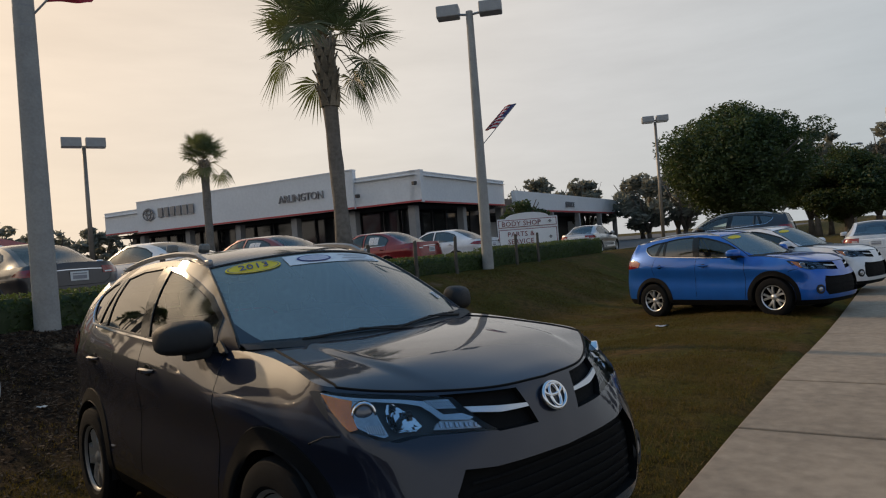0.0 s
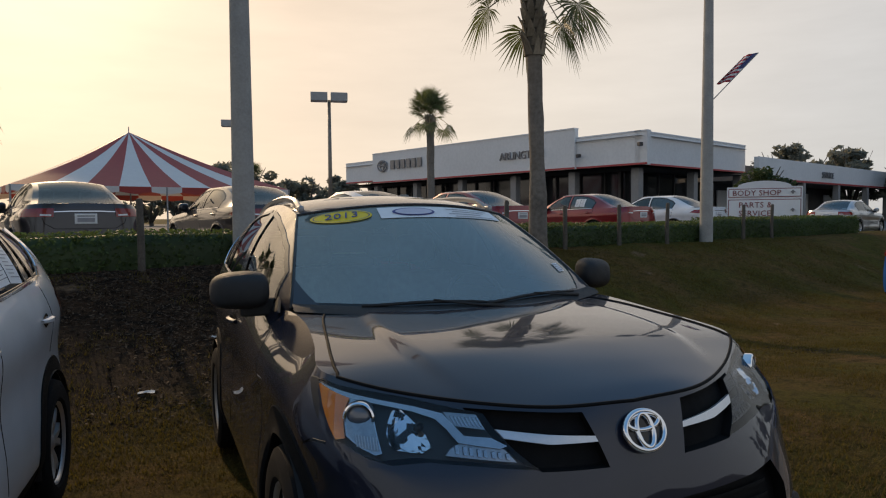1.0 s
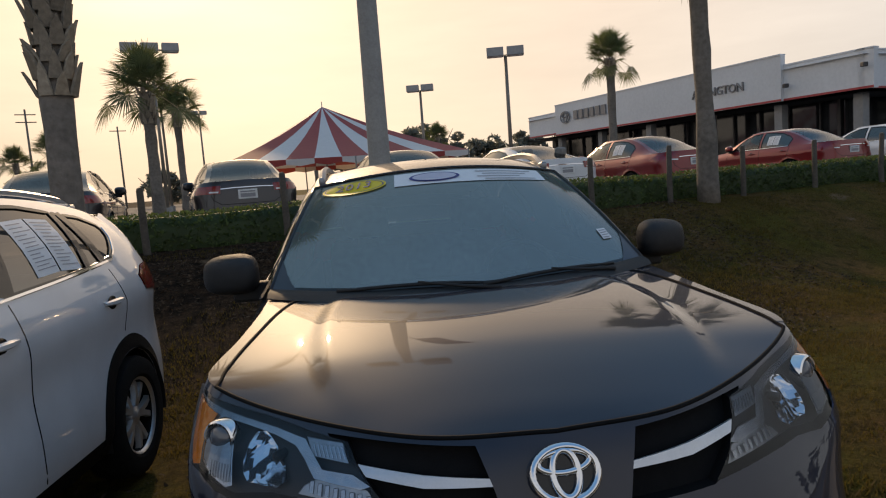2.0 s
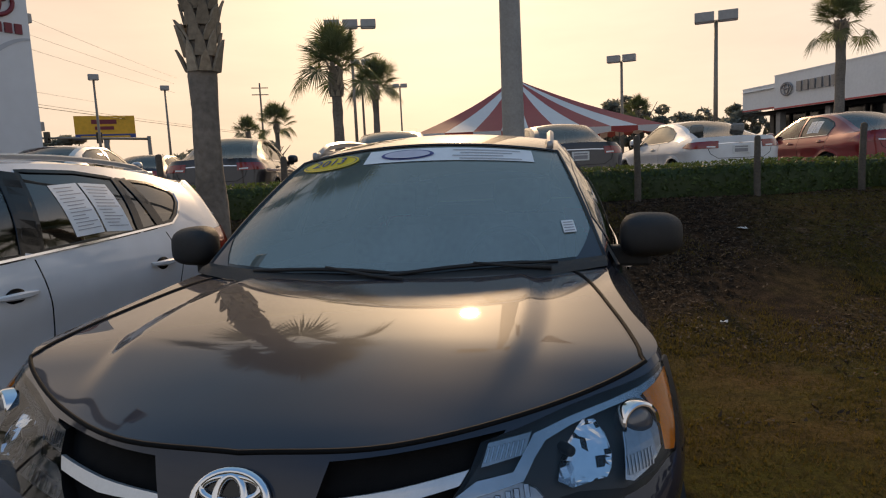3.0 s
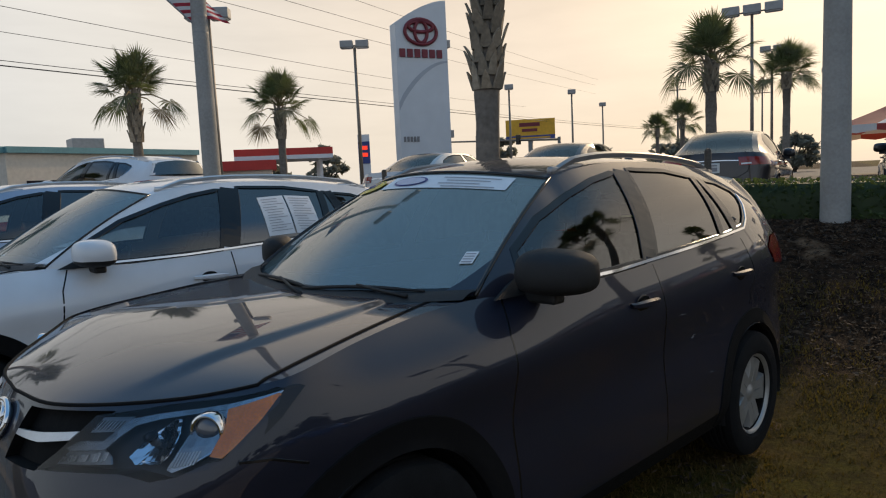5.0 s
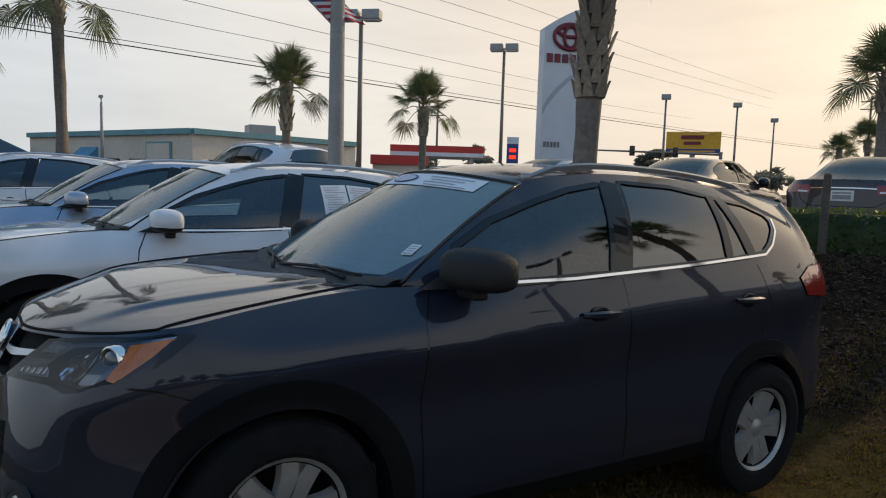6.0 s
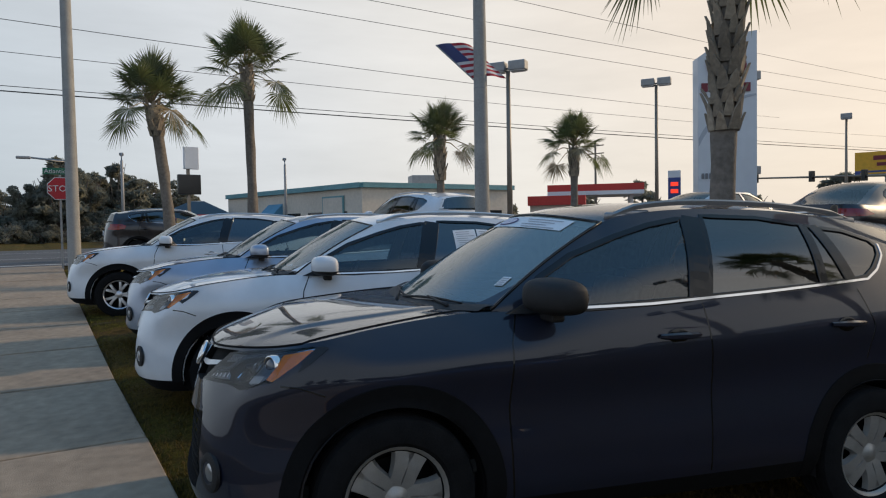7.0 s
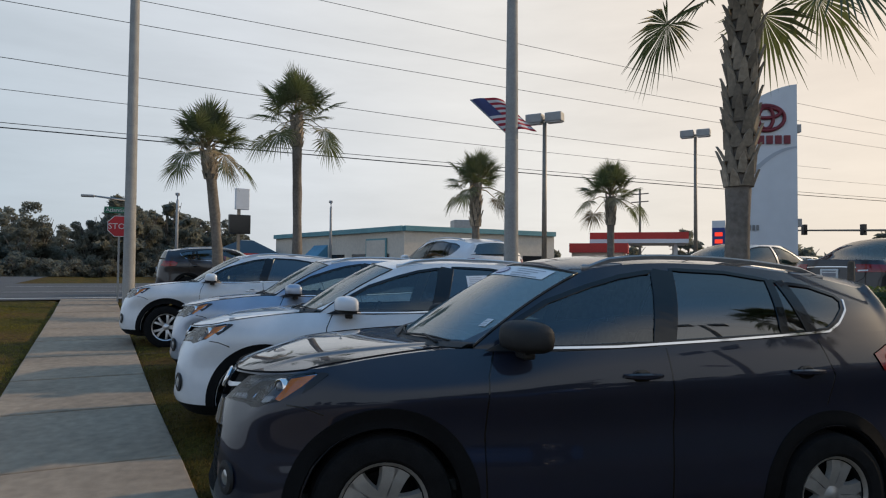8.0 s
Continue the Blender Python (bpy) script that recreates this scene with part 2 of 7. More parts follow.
M["red_trim"] = mat("red_trim", (0.45, 0.05, 0.05), 0.5, 0, 10, 0.1)
M["dark_glass"] = mat("dark_shop_glass", (0.02, 0.022, 0.025), 0.08, 0, 2, 0.3)
M["dark_frame"] = mat("dark_frame", (0.06, 0.055, 0.055), 0.6, 0, 20, 0.15)
M["letter_grey"] = mat("grey_letters", (0.22, 0.22, 0.23), 0.4, 0.3, 30, 0.1)
M["letter_red"] = mat("red_letters", (0.20, 0.022, 0.034), 0.5, 0, 30, 0.1)
M["sign_white"] = mat("white_sign_panel", (0.74, 0.75, 0.77), 0.4, 0, 3, 0.05)
M["tower_white"] = mat("white_tower_panel", (0.66, 0.68, 0.71), 0.35, 0, 2, 0.05)
M["tower_grey"] = mat("grey_tower_panel", (0.42, 0.45, 0.50), 0.35, 0, 2, 0.08)
M["tent_white"] = mat("white_tent_vinyl", (0.78, 0.76, 0.74), 0.45, 0, 4, 0.05)
M["tent_red"] = mat("red_tent_vinyl", (0.40, 0.045, 0.04), 0.45, 0, 4, 0.1)
let_through(M["tent_white"], (.85, .66, .46), .2)
let_through(M["tent_red"], (.50, .09, .05), .2)
M["stop_red"] = mat("stop_sign_red", (0.48, 0.02, 0.03), 0.45, 0, 20, 0.08)
M["street_green"] = mat("street_sign_green", (0.02, 0.16, 0.09), 0.45, 0, 20, 0.08)
M["wood"] = mat("weathered_wood", (0.20, 0.17, 0.14), 0.9, 0, 25, 0.25, 0.5)
M["wire"] = mat("black_wire", (0.02, 0.02, 0.02), 0.6, 0, 20, 0.1)
M["flag_red"] = mat("flag_red", (0.42, 0.03, 0.05), 0.8, 0, 20, 0.1)
M["flag_white"] = mat("flag_white", (0.68, 0.66, 0.66), 0.8, 0, 20, 0.06)
M["flag_blue"] = mat("flag_blue", (0.06, 0.07, 0.18), 0.8, 0, 20, 0.1)
M["board_yellow"] = mat("yellow_board", (0.80, 0.42, 0.03), 0.5, 0, 3, 0.12)
M["board_blue"] = mat("blue_board", (0.04, 0.07, 0.25), 0.5, 0, 3, 0.1)
M["gas_red"] = mat("red_canopy", (0.55, 0.04, 0.03), 0.5, 0, 5, 0.1)
M["led_red"] = glow("red_led_digits", (1.0, 0.05, 0.02), 0.55)
M["awning"] = mat("blue_awning", (0.10, 0.28, 0.42), 0.7, 0, 8, 0.12)
M["debris"] = mat("pale_litter", (0.6, 0.58, 0.55), 0.8, 0, 30, 0.1)


def grass_ground():
    """Thin lawn over sandy soil: green and straw patches, brown mulch on the bank, bare sand spots."""
    m = mat("thin_lawn", (0.07, 0.075, 0.022), 0.95)
    n, l = m.node_tree.nodes, m.node_tree.links
    b = n["Principled BSDF"]
    b.inputs["Specular IOR Level"].default_value = 0.1
    co = n.new("ShaderNodeTexCoord")

    def noise_tex(scale, detail=6, rough=0.6):
        t = n.new("ShaderNodeTexNoise")
        t.inputs["Scale"].default_value, t.inputs["Detail"].default_value, t.inputs["Roughness"].default_value = scale, detail, rough
        l.new(co.outputs["Object"], t.inputs["Vector"])
        return t.outputs["Fac"]

    def step(fac, lo, hi):
        r = n.new("ShaderNodeMapRange")
        r.inputs["From Min"].default_value, r.inputs["From Max"].default_value = lo, hi
        l.new(fac, r.inputs["Value"])
        return r.outputs[0]

    def mixed(fac, c0, c1):
        x = n.new("ShaderNodeMix")
        x.data_type = "RGBA"
        l.new(fac, x.inputs[0])
        for k, c in ((6, c0), (7, c1)):
            if isinstance(c, tuple):
                x.inputs[k].default_value = (*c, 1)
            else:
                l.new(c, x.inputs[k])
        return x.outputs[2]
    grain = noise_tex(38, 8, 0.75)
    green = mixed(step(grain, .35, .65), (0.042, 0.035, 0.005), (0.128, 0.106, 0.015))
    straw = mixed(step(grain, .35, .65), (0.068, 0.038, 0.011), (0.185, 0.106, 0.034))
    lawn = mixed(step(noise_tex(0.75, 5, .6), .42, .62), green, straw)
    soil = mixed(step(grain, .35, .65), (0.020, 0.011, 0.006), (0.095, 0.053, 0.029))
    clod = noise_tex(6.5, 7, .7)
    soil = mixed(step(clod, .40, .60), (0.010, 0.006, 0.004), soil)
    lawn = mixed(step(clod, .34, .52), (0.040, 0.028, 0.006), lawn)
    sand = mixed(step(grain, .3, .7), (0.14, 0.085, 0.05), (0.24, 0.155, 0.095))
    dot = n.new("ShaderNodeVectorMath")
    dot.operation = "DOT_PRODUCT"
    dot.inputs[1].default_value = (-math.sin(radians(16)), math.cos(radians(16)), 0)
    l.new(co.outputs["Object"], dot.inputs[0])
    add = n.new("ShaderNodeMath")
    add.operation = "MULTIPLY_ADD"
    l.new(noise_tex(0.45, 5, .65), add.inputs[0])
    add.inputs[1].default_value = 6.0
    l.new(dot.outputs["Value"], add.inputs[2])
    east = n.new("ShaderNodeVectorMath")
    east.operation = "DOT_PRODUCT"
    east.inputs[1].default_value = (math.cos(radians(16)), math.sin(radians(16)), 0)
    l.new(co.outputs["Object"], east.inputs[0])
    edge_of_bed = n.new("ShaderNodeMath")
    edge_of_bed.operation = "MULTIPLY_ADD"
    l.new(noise_tex(0.6, 5, .65), edge_of_bed.inputs[0])
    edge_of_bed.inputs[1].default_value = 5.0
    l.new(east.outputs["Value"], edge_of_bed.inputs[2])
    bed = n.new("ShaderNodeMath")
    bed.operation = "MULTIPLY"
    l.new(step(add.outputs[0], 6.0, 8.2), bed.inputs[0])
    l.new(step(edge_of_bed.outputs[0], 9.2, 6.8), bed.inputs[1])
    bankc = mixed(bed.outputs[0], lawn, soil)
    spots = mixed(step(noise_tex(1.3, 4, .5), .68, .74), bankc, sand)
    l.new(spots, b.inputs["Base Color"])
    bp = n.new("ShaderNodeBump")
    bp.inputs["Strength"].default_value, bp.inputs["Distance"].default_value = 0.9, 0.03
    l.new(noise_tex(55, 8, .8), bp.inputs["Height"])
    l.new(bp.outputs[0], b.inputs["Normal"])
    return m


M["lawn"] = grass_ground()


# ---- mesh tools ----
def part(name, bm, material, parent=None, label="", smooth=False, loc=None):
    """One bmesh as one mesh object, under a thing or a part."""
    bmesh.ops.recalc_face_normals(bm, faces=bm.faces[:])
    me = bpy.data.meshes.new(name)
    bm.to_mesh(me)
    bm.free()
    if isinstance(material, (list, tuple)):
        for x in material:
            me.materials.append(x)
    else:
        me.materials.append(material)
    if smooth:
        me.shade_smooth()
        if smooth != True:
            me.set_sharp_from_angle(angle=radians(smooth))
    ob = new(name, me)
    if parent:
        ob.parent = parent
    if loc:
        ob.location = loc
    if label:
        ob["label"] = label
    return ob


def thing(name, label, category, m=None, group="", kind=""):
    e = new(name)
    e.empty_display_size = 0.2
    if m is not None:
        e.matrix_world = m
    return tagged(e, label, category, group, kind)


def box(bm, lo, hi, m=None, bevel=0.0, mi=0):
    """A box between two corners, with soft edges."""
    lo, hi = Vector(lo), Vector(hi)
    r = bmesh.ops.create_cube(bm, size=1.0)
    vs = r["verts"]
    for v in vs:
        v.co = Vector(((lo.x + hi.x) / 2 + v.co.x * (hi.x - lo.x), (lo.y + hi.y) / 2 + v.co.y * (hi.y - lo.y), (lo.z + hi.z) / 2 + v.co.z * (hi.z - lo.z)))
    fs = {f for v in vs for f in v.link_faces}
    if bevel:
        es = list({e for v in vs for e in v.link_edges})
        r = bmesh.ops.bevel(bm, geom=es, offset=bevel, segments=2, affect="EDGES", profile=0.5)
        vs = list({v for f in r["faces"] for v in f.verts} | {v for v in vs if v.is_valid})
        fs = {f for v in vs for f in v.link_faces}
    for f in fs:
        f.material_index = mi
    if m is not None:
        bmesh.ops.transform(bm, matrix=m, verts=vs)
    return vs


def prism(bm, poly, depth, m=None, mi=0):
    """A flat outline (x, y) pushed out along z by depth."""
    a = [bm.verts.new((x, y, 0)) for x, y in poly]
    b = [bm.verts.new((x, y, depth)) for x, y in poly]
    n = len(a)
    fs = [bm.faces.new(a[::-1]), bm.faces.new(b)] + [bm.faces.new((a[i], a[(i + 1) % n], b[(i + 1) % n], b[i])) for i in range(n)]
    for f in fs:
        f.material_index = mi
    if m is not None:
        bmesh.ops.transform(bm, matrix=m, verts=a + b)
    return a + b


def lathe(bm, profile, segs=24, m=None, mi=0):
    """Profile of (radius, height) turned about z."""
    rings, fs = [], []
    for r, z in profile:
        rings.append([bm.verts.new((r * math.cos(2 * math.pi * i / segs), r * math.sin(2 * math.pi * i / segs), z)) for i in range(segs)] if r > 1e-6 else [bm.verts.new((0, 0, z))])
    for a, b in zip(rings, rings[1:]):
        for i in range(segs):
            j = (i + 1) % segs
            if len(a) == 1 and len(b) == 1:
                continue
            q = (a[0], b[j], b[i]) if len(a) == 1 else (a[i], a[j], b[0]) if len(b) == 1 else (a[i], a[j], b[j], b[i])
            fs.append(bm.faces.new(q))
    for f in fs:
        f.material_index = mi
    vs = [v for r in rings for v in r]
    if m is not None:
        bmesh.ops.transform(bm, matrix=m, verts=vs)
    return vs


def tube(bm, pts, radii, segs=8, mi=0, cap=True):
    """A round tube along points."""
    pts = [Vector(p) for p in pts]
    if not isinstance(radii, (list, tuple)):
        radii = [radii] * len(pts)
    rings, up = [], Vector((0, 0, 1))
    for i, p in enumerate(pts):
        d = (pts[min(i + 1, len(pts) - 1)] - pts[max(i - 1, 0)]).normalized()
        ref = up if abs(d.z) < 0.95 else Vector((1, 0, 0))
        a = d.cross(ref).normalized()
        b = a.cross(d)
        rings.append([bm.verts.new(p + radii[i] * (math.cos(2 * math.pi * k / segs) * a + math.sin(2 * math.pi * k / segs) * b)) for k in range(segs)])
    for r, s in zip(rings, rings[1:]):
        for k in range(segs):
            bm.faces.new((r[k], r[(k + 1) % segs], s[(k + 1) % segs], s[k])).material_index = mi
    if cap:
        bm.faces.new(rings[0][::-1]).material_index = mi
        bm.faces.new(rings[-1]).material_index = mi
    return [v for r in rings for v in r]


def grid(bm, rows, mi=0):
    """Faces between rows of points."""
    vs = [[bm.verts.new(p) for p in r] for r in rows]
    for a, b in zip(vs, vs[1:]):
        for i in range(len(a) - 1):
            bm.faces.new((a[i], a[i + 1], b[i + 1], b[i])).material_index = mi
    return vs


def smooth_curve(keys):
    """A curve through (x, y...) keys, smooth at the keys."""
    k = np.array(sorted(keys), float)
    xs, ys = k[:, 0], k[:, 1:]
    h = np.diff(xs)[:, None]
    d = np.diff(ys, axis=0) / h
    tan = np.vstack([d[:1], (d[:-1] * h[1:] + d[1:] * h[:-1]) / (h[:-1] + h[1:]), d[-1:]])
    flip = d[:-1] * d[1:] <= 0
    tan[1:-1][flip] *= 0.3

    def at(x):
        x = min(max(x, xs[0]), xs[-1])
        i = min(max(int(np.searchsorted(xs, x)) - 1, 0), len(h) - 1)
        w, t = h[i, 0], (x - xs[i]) / h[i, 0]
        v = (2 * t**3 - 3 * t * t + 1) * ys[i] + (t**3 - 2 * t * t + t) * w * tan[i] + (3 * t * t - 2 * t**3) * ys[i + 1] + (t**3 - t * t) * w * tan[i + 1]
        return v if len(v) > 1 else float(v[0])
    return at


def smoothstep(a, b, x):
    t = min(1, max(0, (x - a) / (b - a)))
    return t * t * (3 - 2 * t)


def letters(name, text, size, depth, material, parent, m, align="LEFT", spacing=1.0):
    """Raised letters in the built-in font, turned into a mesh."""
    cu = bpy.data.curves.new(name, "FONT")
    cu.body, cu.size, cu.extrude, cu.align_x, cu.space_character = text, size, depth / 2, align, spacing
    cu.resolution_u = 2
    tmp = new("tmp_text", cu)
    bpy.context.view_layer.update()
    me = bpy.data.meshes.new_from_object(tmp.evaluated_get(bpy.context.evaluated_depsgraph_get()))
    bpy.data.objects.remove(tmp)
    bpy.data.curves.remove(cu)
    me.materials.clear()
    me.materials.append(material)
    ob = new(name, me)
    ob.parent = parent
    ob.matrix_local = m
    return ob


# ---- cars ----
from mathutils.bvhtree import BVHTree


def carve(bm, poly, a, b, keep):
    """Cuts an outline into the faces that keep() picks; a and b are the axes in which it is drawn. Returns the faces inside."""
    a, b = Vector(a), Vector(b)
    n = len(poly)
    for i in range(n):
        (p0, q0), (p1, q1) = poly[i], poly[(i + 1) % n]
        lo, hi = (min(p0, p1) - 0.07, min(q0, q1) - 0.07), (max(p0, p1) + 0.07, max(q0, q1) + 0.07)
        fs = []
        for f in bm.faces:
            c = f.calc_center_median()
            if keep(c):
                s, t = c.dot(a), c.dot(b)
                if lo[0] < s < hi[0] and lo[1] < t < hi[1]:
                    fs.append(f)
        geom = list({e for f in fs for e in f.edges}) + fs + list({v for f in fs for v in f.verts})
        bmesh.ops.bisect_plane(bm, geom=geom, dist=1e-5, plane_co=a * p0 + b * q0, plane_no=(a * (q1 - q0) - b * (p1 - p0)))

    def inside(s, t):
        r = False
        for i in range(n):
            (p0, q0), (p1, q1) = poly[i], poly[(i + 1) % n]
            if (q0 > t) != (q1 > t) and s < (p1 - p0) * (t - q0) / (q1 - q0) + p0:
                r = not r
        return r
    return [f for f in bm.faces if keep(f.calc_center_median()) and inside(f.calc_center_median().dot(a), f.calc_center_median().dot(b))]


def take(bm, faces):
    """Moves faces into a bmesh of their own."""
    nb, vm = bmesh.new(), {}
    for f in faces:
        for v in f.verts:
            if v not in vm:
                vm[v] = nb.verts.new(v.co)
        nb.faces.new([vm[v] for v in f.verts])
    bmesh.ops.delete(bm, geom=faces, context="FACES")
    return nb


def mirrored(bm, join=True):
    """The other half of a half body, joined to it or as a bmesh of its own."""
    nb = bmesh.new() if not join else bm
    vm = {v: nb.verts.new((-v.co.x, v.co.y, v.co.z)) for v in bm.verts[:]}
    for f in bm.faces[:]:
        nb.faces.new([vm[v] for v in f.verts][::-1])
    if join:
        bmesh.ops.remove_doubles(bm, verts=bm.verts[:], dist=1e-4)
    return nb


def pushed(bm, d):
    """A copy with all points moved by d, with a wall round its edge back to the original."""
    nb, vm, base = bmesh.new(), {}, {}
    for v in bm.verts:
        vm[v] = nb.verts.new(v.co + Vector(d))
    for f in bm.faces:
        nb.faces.new([vm[v] for v in f.verts])
    for e in bm.edges:
        if e.is_boundary:
            for v in e.verts:
                if v not in base:
                    base[v] = nb.verts.new(v.co)
            x, y = e.verts
            nb.faces.new((vm[x], vm[y], base[y], base[x]))
    return nb


def ribbon(bvh, pts, cast, width, lift, steps=10, thick=0.002, widths=None):
    """A narrow strip laid on a surface along points, found along the cast direction."""
    bm, cast = bmesh.new(), Vector(cast)
    line, pts = [], [Vector(p) for p in pts]
    for p, q in zip(pts, pts[1:]):
        line += [p.lerp(q, i / steps) for i in range(steps)]
    line.append(pts[-1])
    hits = []
    for p in line:
        h, n, _, _ = bvh.ray_cast(p - cast * 2, cast)
        if h is not None:
            hits.append((h, n if n.dot(cast) < 0 else -n))
    rows = []
    for i, (h, n) in enumerate(hits):
        d = (hits[min(i + 1, len(hits) - 1)][0] - hits[max(i - 1, 0)][0])
        if d.length < 1e-6:
            continue
        s = n.cross(d.normalized())
        w = width / 2 if widths is None else widths[0] + (widths[1] - widths[0]) * i / (len(hits) - 1)
        rows.append([h - s * w + n * 0.0003, h - s * w * 0.8 + n * lift, h + s * w * 0.8 + n * lift, h + s * w + n * 0.0003])
    if len(rows) > 1:
        grid(bm, rows)
    return bm


def wheel(parent, x, y, r, side, material, style, rim=0.22, dz=0.0):
    """Tyre, rim with spokes, hub and brake disc, axle along x; side +1 or -1 is outwards."""
    m = Matrix.Translation((x, y, r + dz)) @ Matrix.Rotation(radians(90) * side, 4, "Y")
    w = 0.112
    bm = bmesh.new()
    prof = [(rim, -w * 0.8), (rim + 0.02, -w), (r * 0.86, -w * 1.05), (r * 0.965, -w * 0.9), (r, -w * 0.62)]
    for k in (-0.45, -0.15, 0.15, 0.45):
        prof += [(r, w * (k - 0.1)), (r * 0.982, w * (k - 0.05)), (r * 0.982, w * (k + 0.05)), (r, w * (k + 0.1))]
    prof += [(r, w * 0.62), (r * 0.965, w * 0.9), (r * 0.86, w * 1.05), (rim + 0.025, w), (rim, w * 0.8)]
    lathe(bm, prof, 40, m)
    tyre = part("tyre", bm, M["rubber"], parent, smooth=35)
    bm = bmesh.new()
    lathe(bm, [(rim * 0.84, -0.07), (rim * 0.9, 0.02), (rim * 0.91, w * 0.66), (rim * 0.95, w * 0.74)], 40, m, 1)
    lathe(bm, [(rim * 0.95, w * 0.74), (rim * 0.985, w * 0.86), (rim * 1.03, w * 0.90), (rim * 1.03, w * 0.7), (rim, -0.08)], 40, m)
    lathe(bm, [(0.0, w * 0.75), (0.028, w * 0.74), (0.036, w * 0.68), (0.058, w * 0.62), (0.066, w * 0.4), (0.066, 0)], 20, m)
    n = 5
    for k in range(n):
        for off, hw0, hw1 in ((-0.20, 0.020, 0.026), (0.20, 0.020, 0.026)) if style == "split" else ((-.2, .033, .066), (.2, .033, .066)) if style == "cover" else ((-0.13, 0.03, 0.034), (0.13, 0.03, 0.034)):
            a = 2 * math.pi * k / n + 0.3
            rows = []
            for i in range(6):
                t = i / 5
                rad = 0.045 + (rim * 0.95 - 0.045) * t
                ang = a + off * (0.55 + 0.75 * t)
                cx, cy = rad * math.cos(ang), rad * math.sin(ang)
                tx, ty = -math.sin(a), math.cos(a)
                hw = hw0 + (hw1 - hw0) * t ** (3 if style == "cover" else 1)
                if style == "cover":
                    ang = a + math.copysign(min(.5, .029 / rad), off) * (1 + .12 * t)
                    cx, cy = rad * math.cos(ang), rad * math.sin(ang)
                top = w * (0.62 + 0.10 * math.sin(t * 2.6))
                rows.append([Vector((cx - tx * hw, cy - ty * hw, top - 0.03)), Vector((cx - tx * hw * 0.75, cy - ty * hw * 0.75, top)), Vector((cx + tx * hw * 0.75, cy + ty * hw * 0.75, top)), Vector((cx + tx * hw, cy + ty * hw, top - 0.03))])
            grid(bm, [[m @ p for p in q] for q in rows])
    part("rim", bm, [material, M["cladding"] if style in ("split", "cover") else material], tyre, smooth=40)
    bm = bmesh.new()
    lathe(bm, [(0.0, 0.0), (rim * 0.72, 0.0), (rim * 0.72, -0.02)], 28, m)
    lathe(bm, [(rim * 0.72, -0.03), (rim * 0.88, -0.03)], 28, m)
    part("brake_disc", bm, M["cladding"], tyre, smooth=35)


SUV = dict(
    length=4.57, wheel_r=0.365, wheels=(0.91, 3.61), track=0.80, sill=0.20, roof_crown=0.055, bow=0.13,
    rows=[(0, .01, 0, .13, .948), (.31, .022, .29, .165, .955), (.55, .072, .50, .275, .972), (.735, .18, .67, .40, .995), (.848, .34, .785, .505, 1.022),
          (.898, .56, .832, .61, 1.042), (.915, .86, .790, .85, 1.080), (.92, 1.15, .762, 1.15, 1.117), (.922, 1.40, .768, 1.40, 1.130), (.922, 1.7, .825, 1.7, 1.122),
          (.922, 2.5, .85, 2.5, 1.160), (.92, 3.2, .845, 3.2, 1.205), (.905, 3.7, .82, 3.7, 1.242), (.86, 4.1, .77, 4.08, 1.255), (.78, 4.36, .70, 4.28, 1.27),
          (.60, 4.50, .55, 4.38, 1.25), (.3, 4.56, .28, 4.43, 1.235), (0, 4.57, 0, 4.45, 1.23)],
    hood=[(.13, .948), (.2, .979), (.3, 1.011), (.45, 1.046), (.6, 1.072), (.75, 1.091), (.9, 1.105), (1.05, 1.115), (1.15, 1.120), (1.3, 1.127), (1.42, 1.133), (1.5, 1.137)], hood_end=1.42,
    ws=((.765, 1.39, 1.14), (0, 1.14, 1.115), (.60, 2.06, 1.553), (0, 1.90, 1.603)),
    roof=[(2.06, .60, 1.553), (2.18, .60, 1.585), (2.4, .597, 1.618), (2.9, .59, 1.636), (3.4, .58, 1.615), (3.8, .565, 1.57), (4.1, .55, 1.515), (4.24, .54, 1.485), (4.30, .69, 1.275)],
    roof_end=4.24,
    windows=[("front_window", "sideglass", [(1.60, 1.145), (1.64, 1.28), (1.835, 1.39), (2.109, 1.487), (2.306, 1.543), (2.53, 1.582), (2.435, 1.170), (1.87, 1.142)]),
             ("rear_window", "tint", [(2.55, 1.180), (2.655, 1.595), (3.027, 1.588), (3.313, 1.552), (3.28, 1.226)]),
             ("fixed_window", "tint", [(3.315, 1.229), (3.345, 1.546), (3.385, 1.542), (3.475, 1.242)]),
             ("quarter_window", "tint", [(3.525, 1.250), (3.445, 1.535), (3.62, 1.518), (3.80, 1.465), (3.83, 1.43), (3.80, 1.38), (3.70, 1.305), (3.62, 1.262)])],
    seams=[[(1.45, .28), (1.43, .70), (1.45, 1.0), (1.50, 1.13)], [(2.52, .28), (2.53, .80), (2.495, 1.15)], [(3.56, .82), (3.60, 1.0), (3.52, 1.20)]],
    handles=[(2.33, 1.0), (3.40, 1.02)], rails=True, drop=(-.02, -.08))

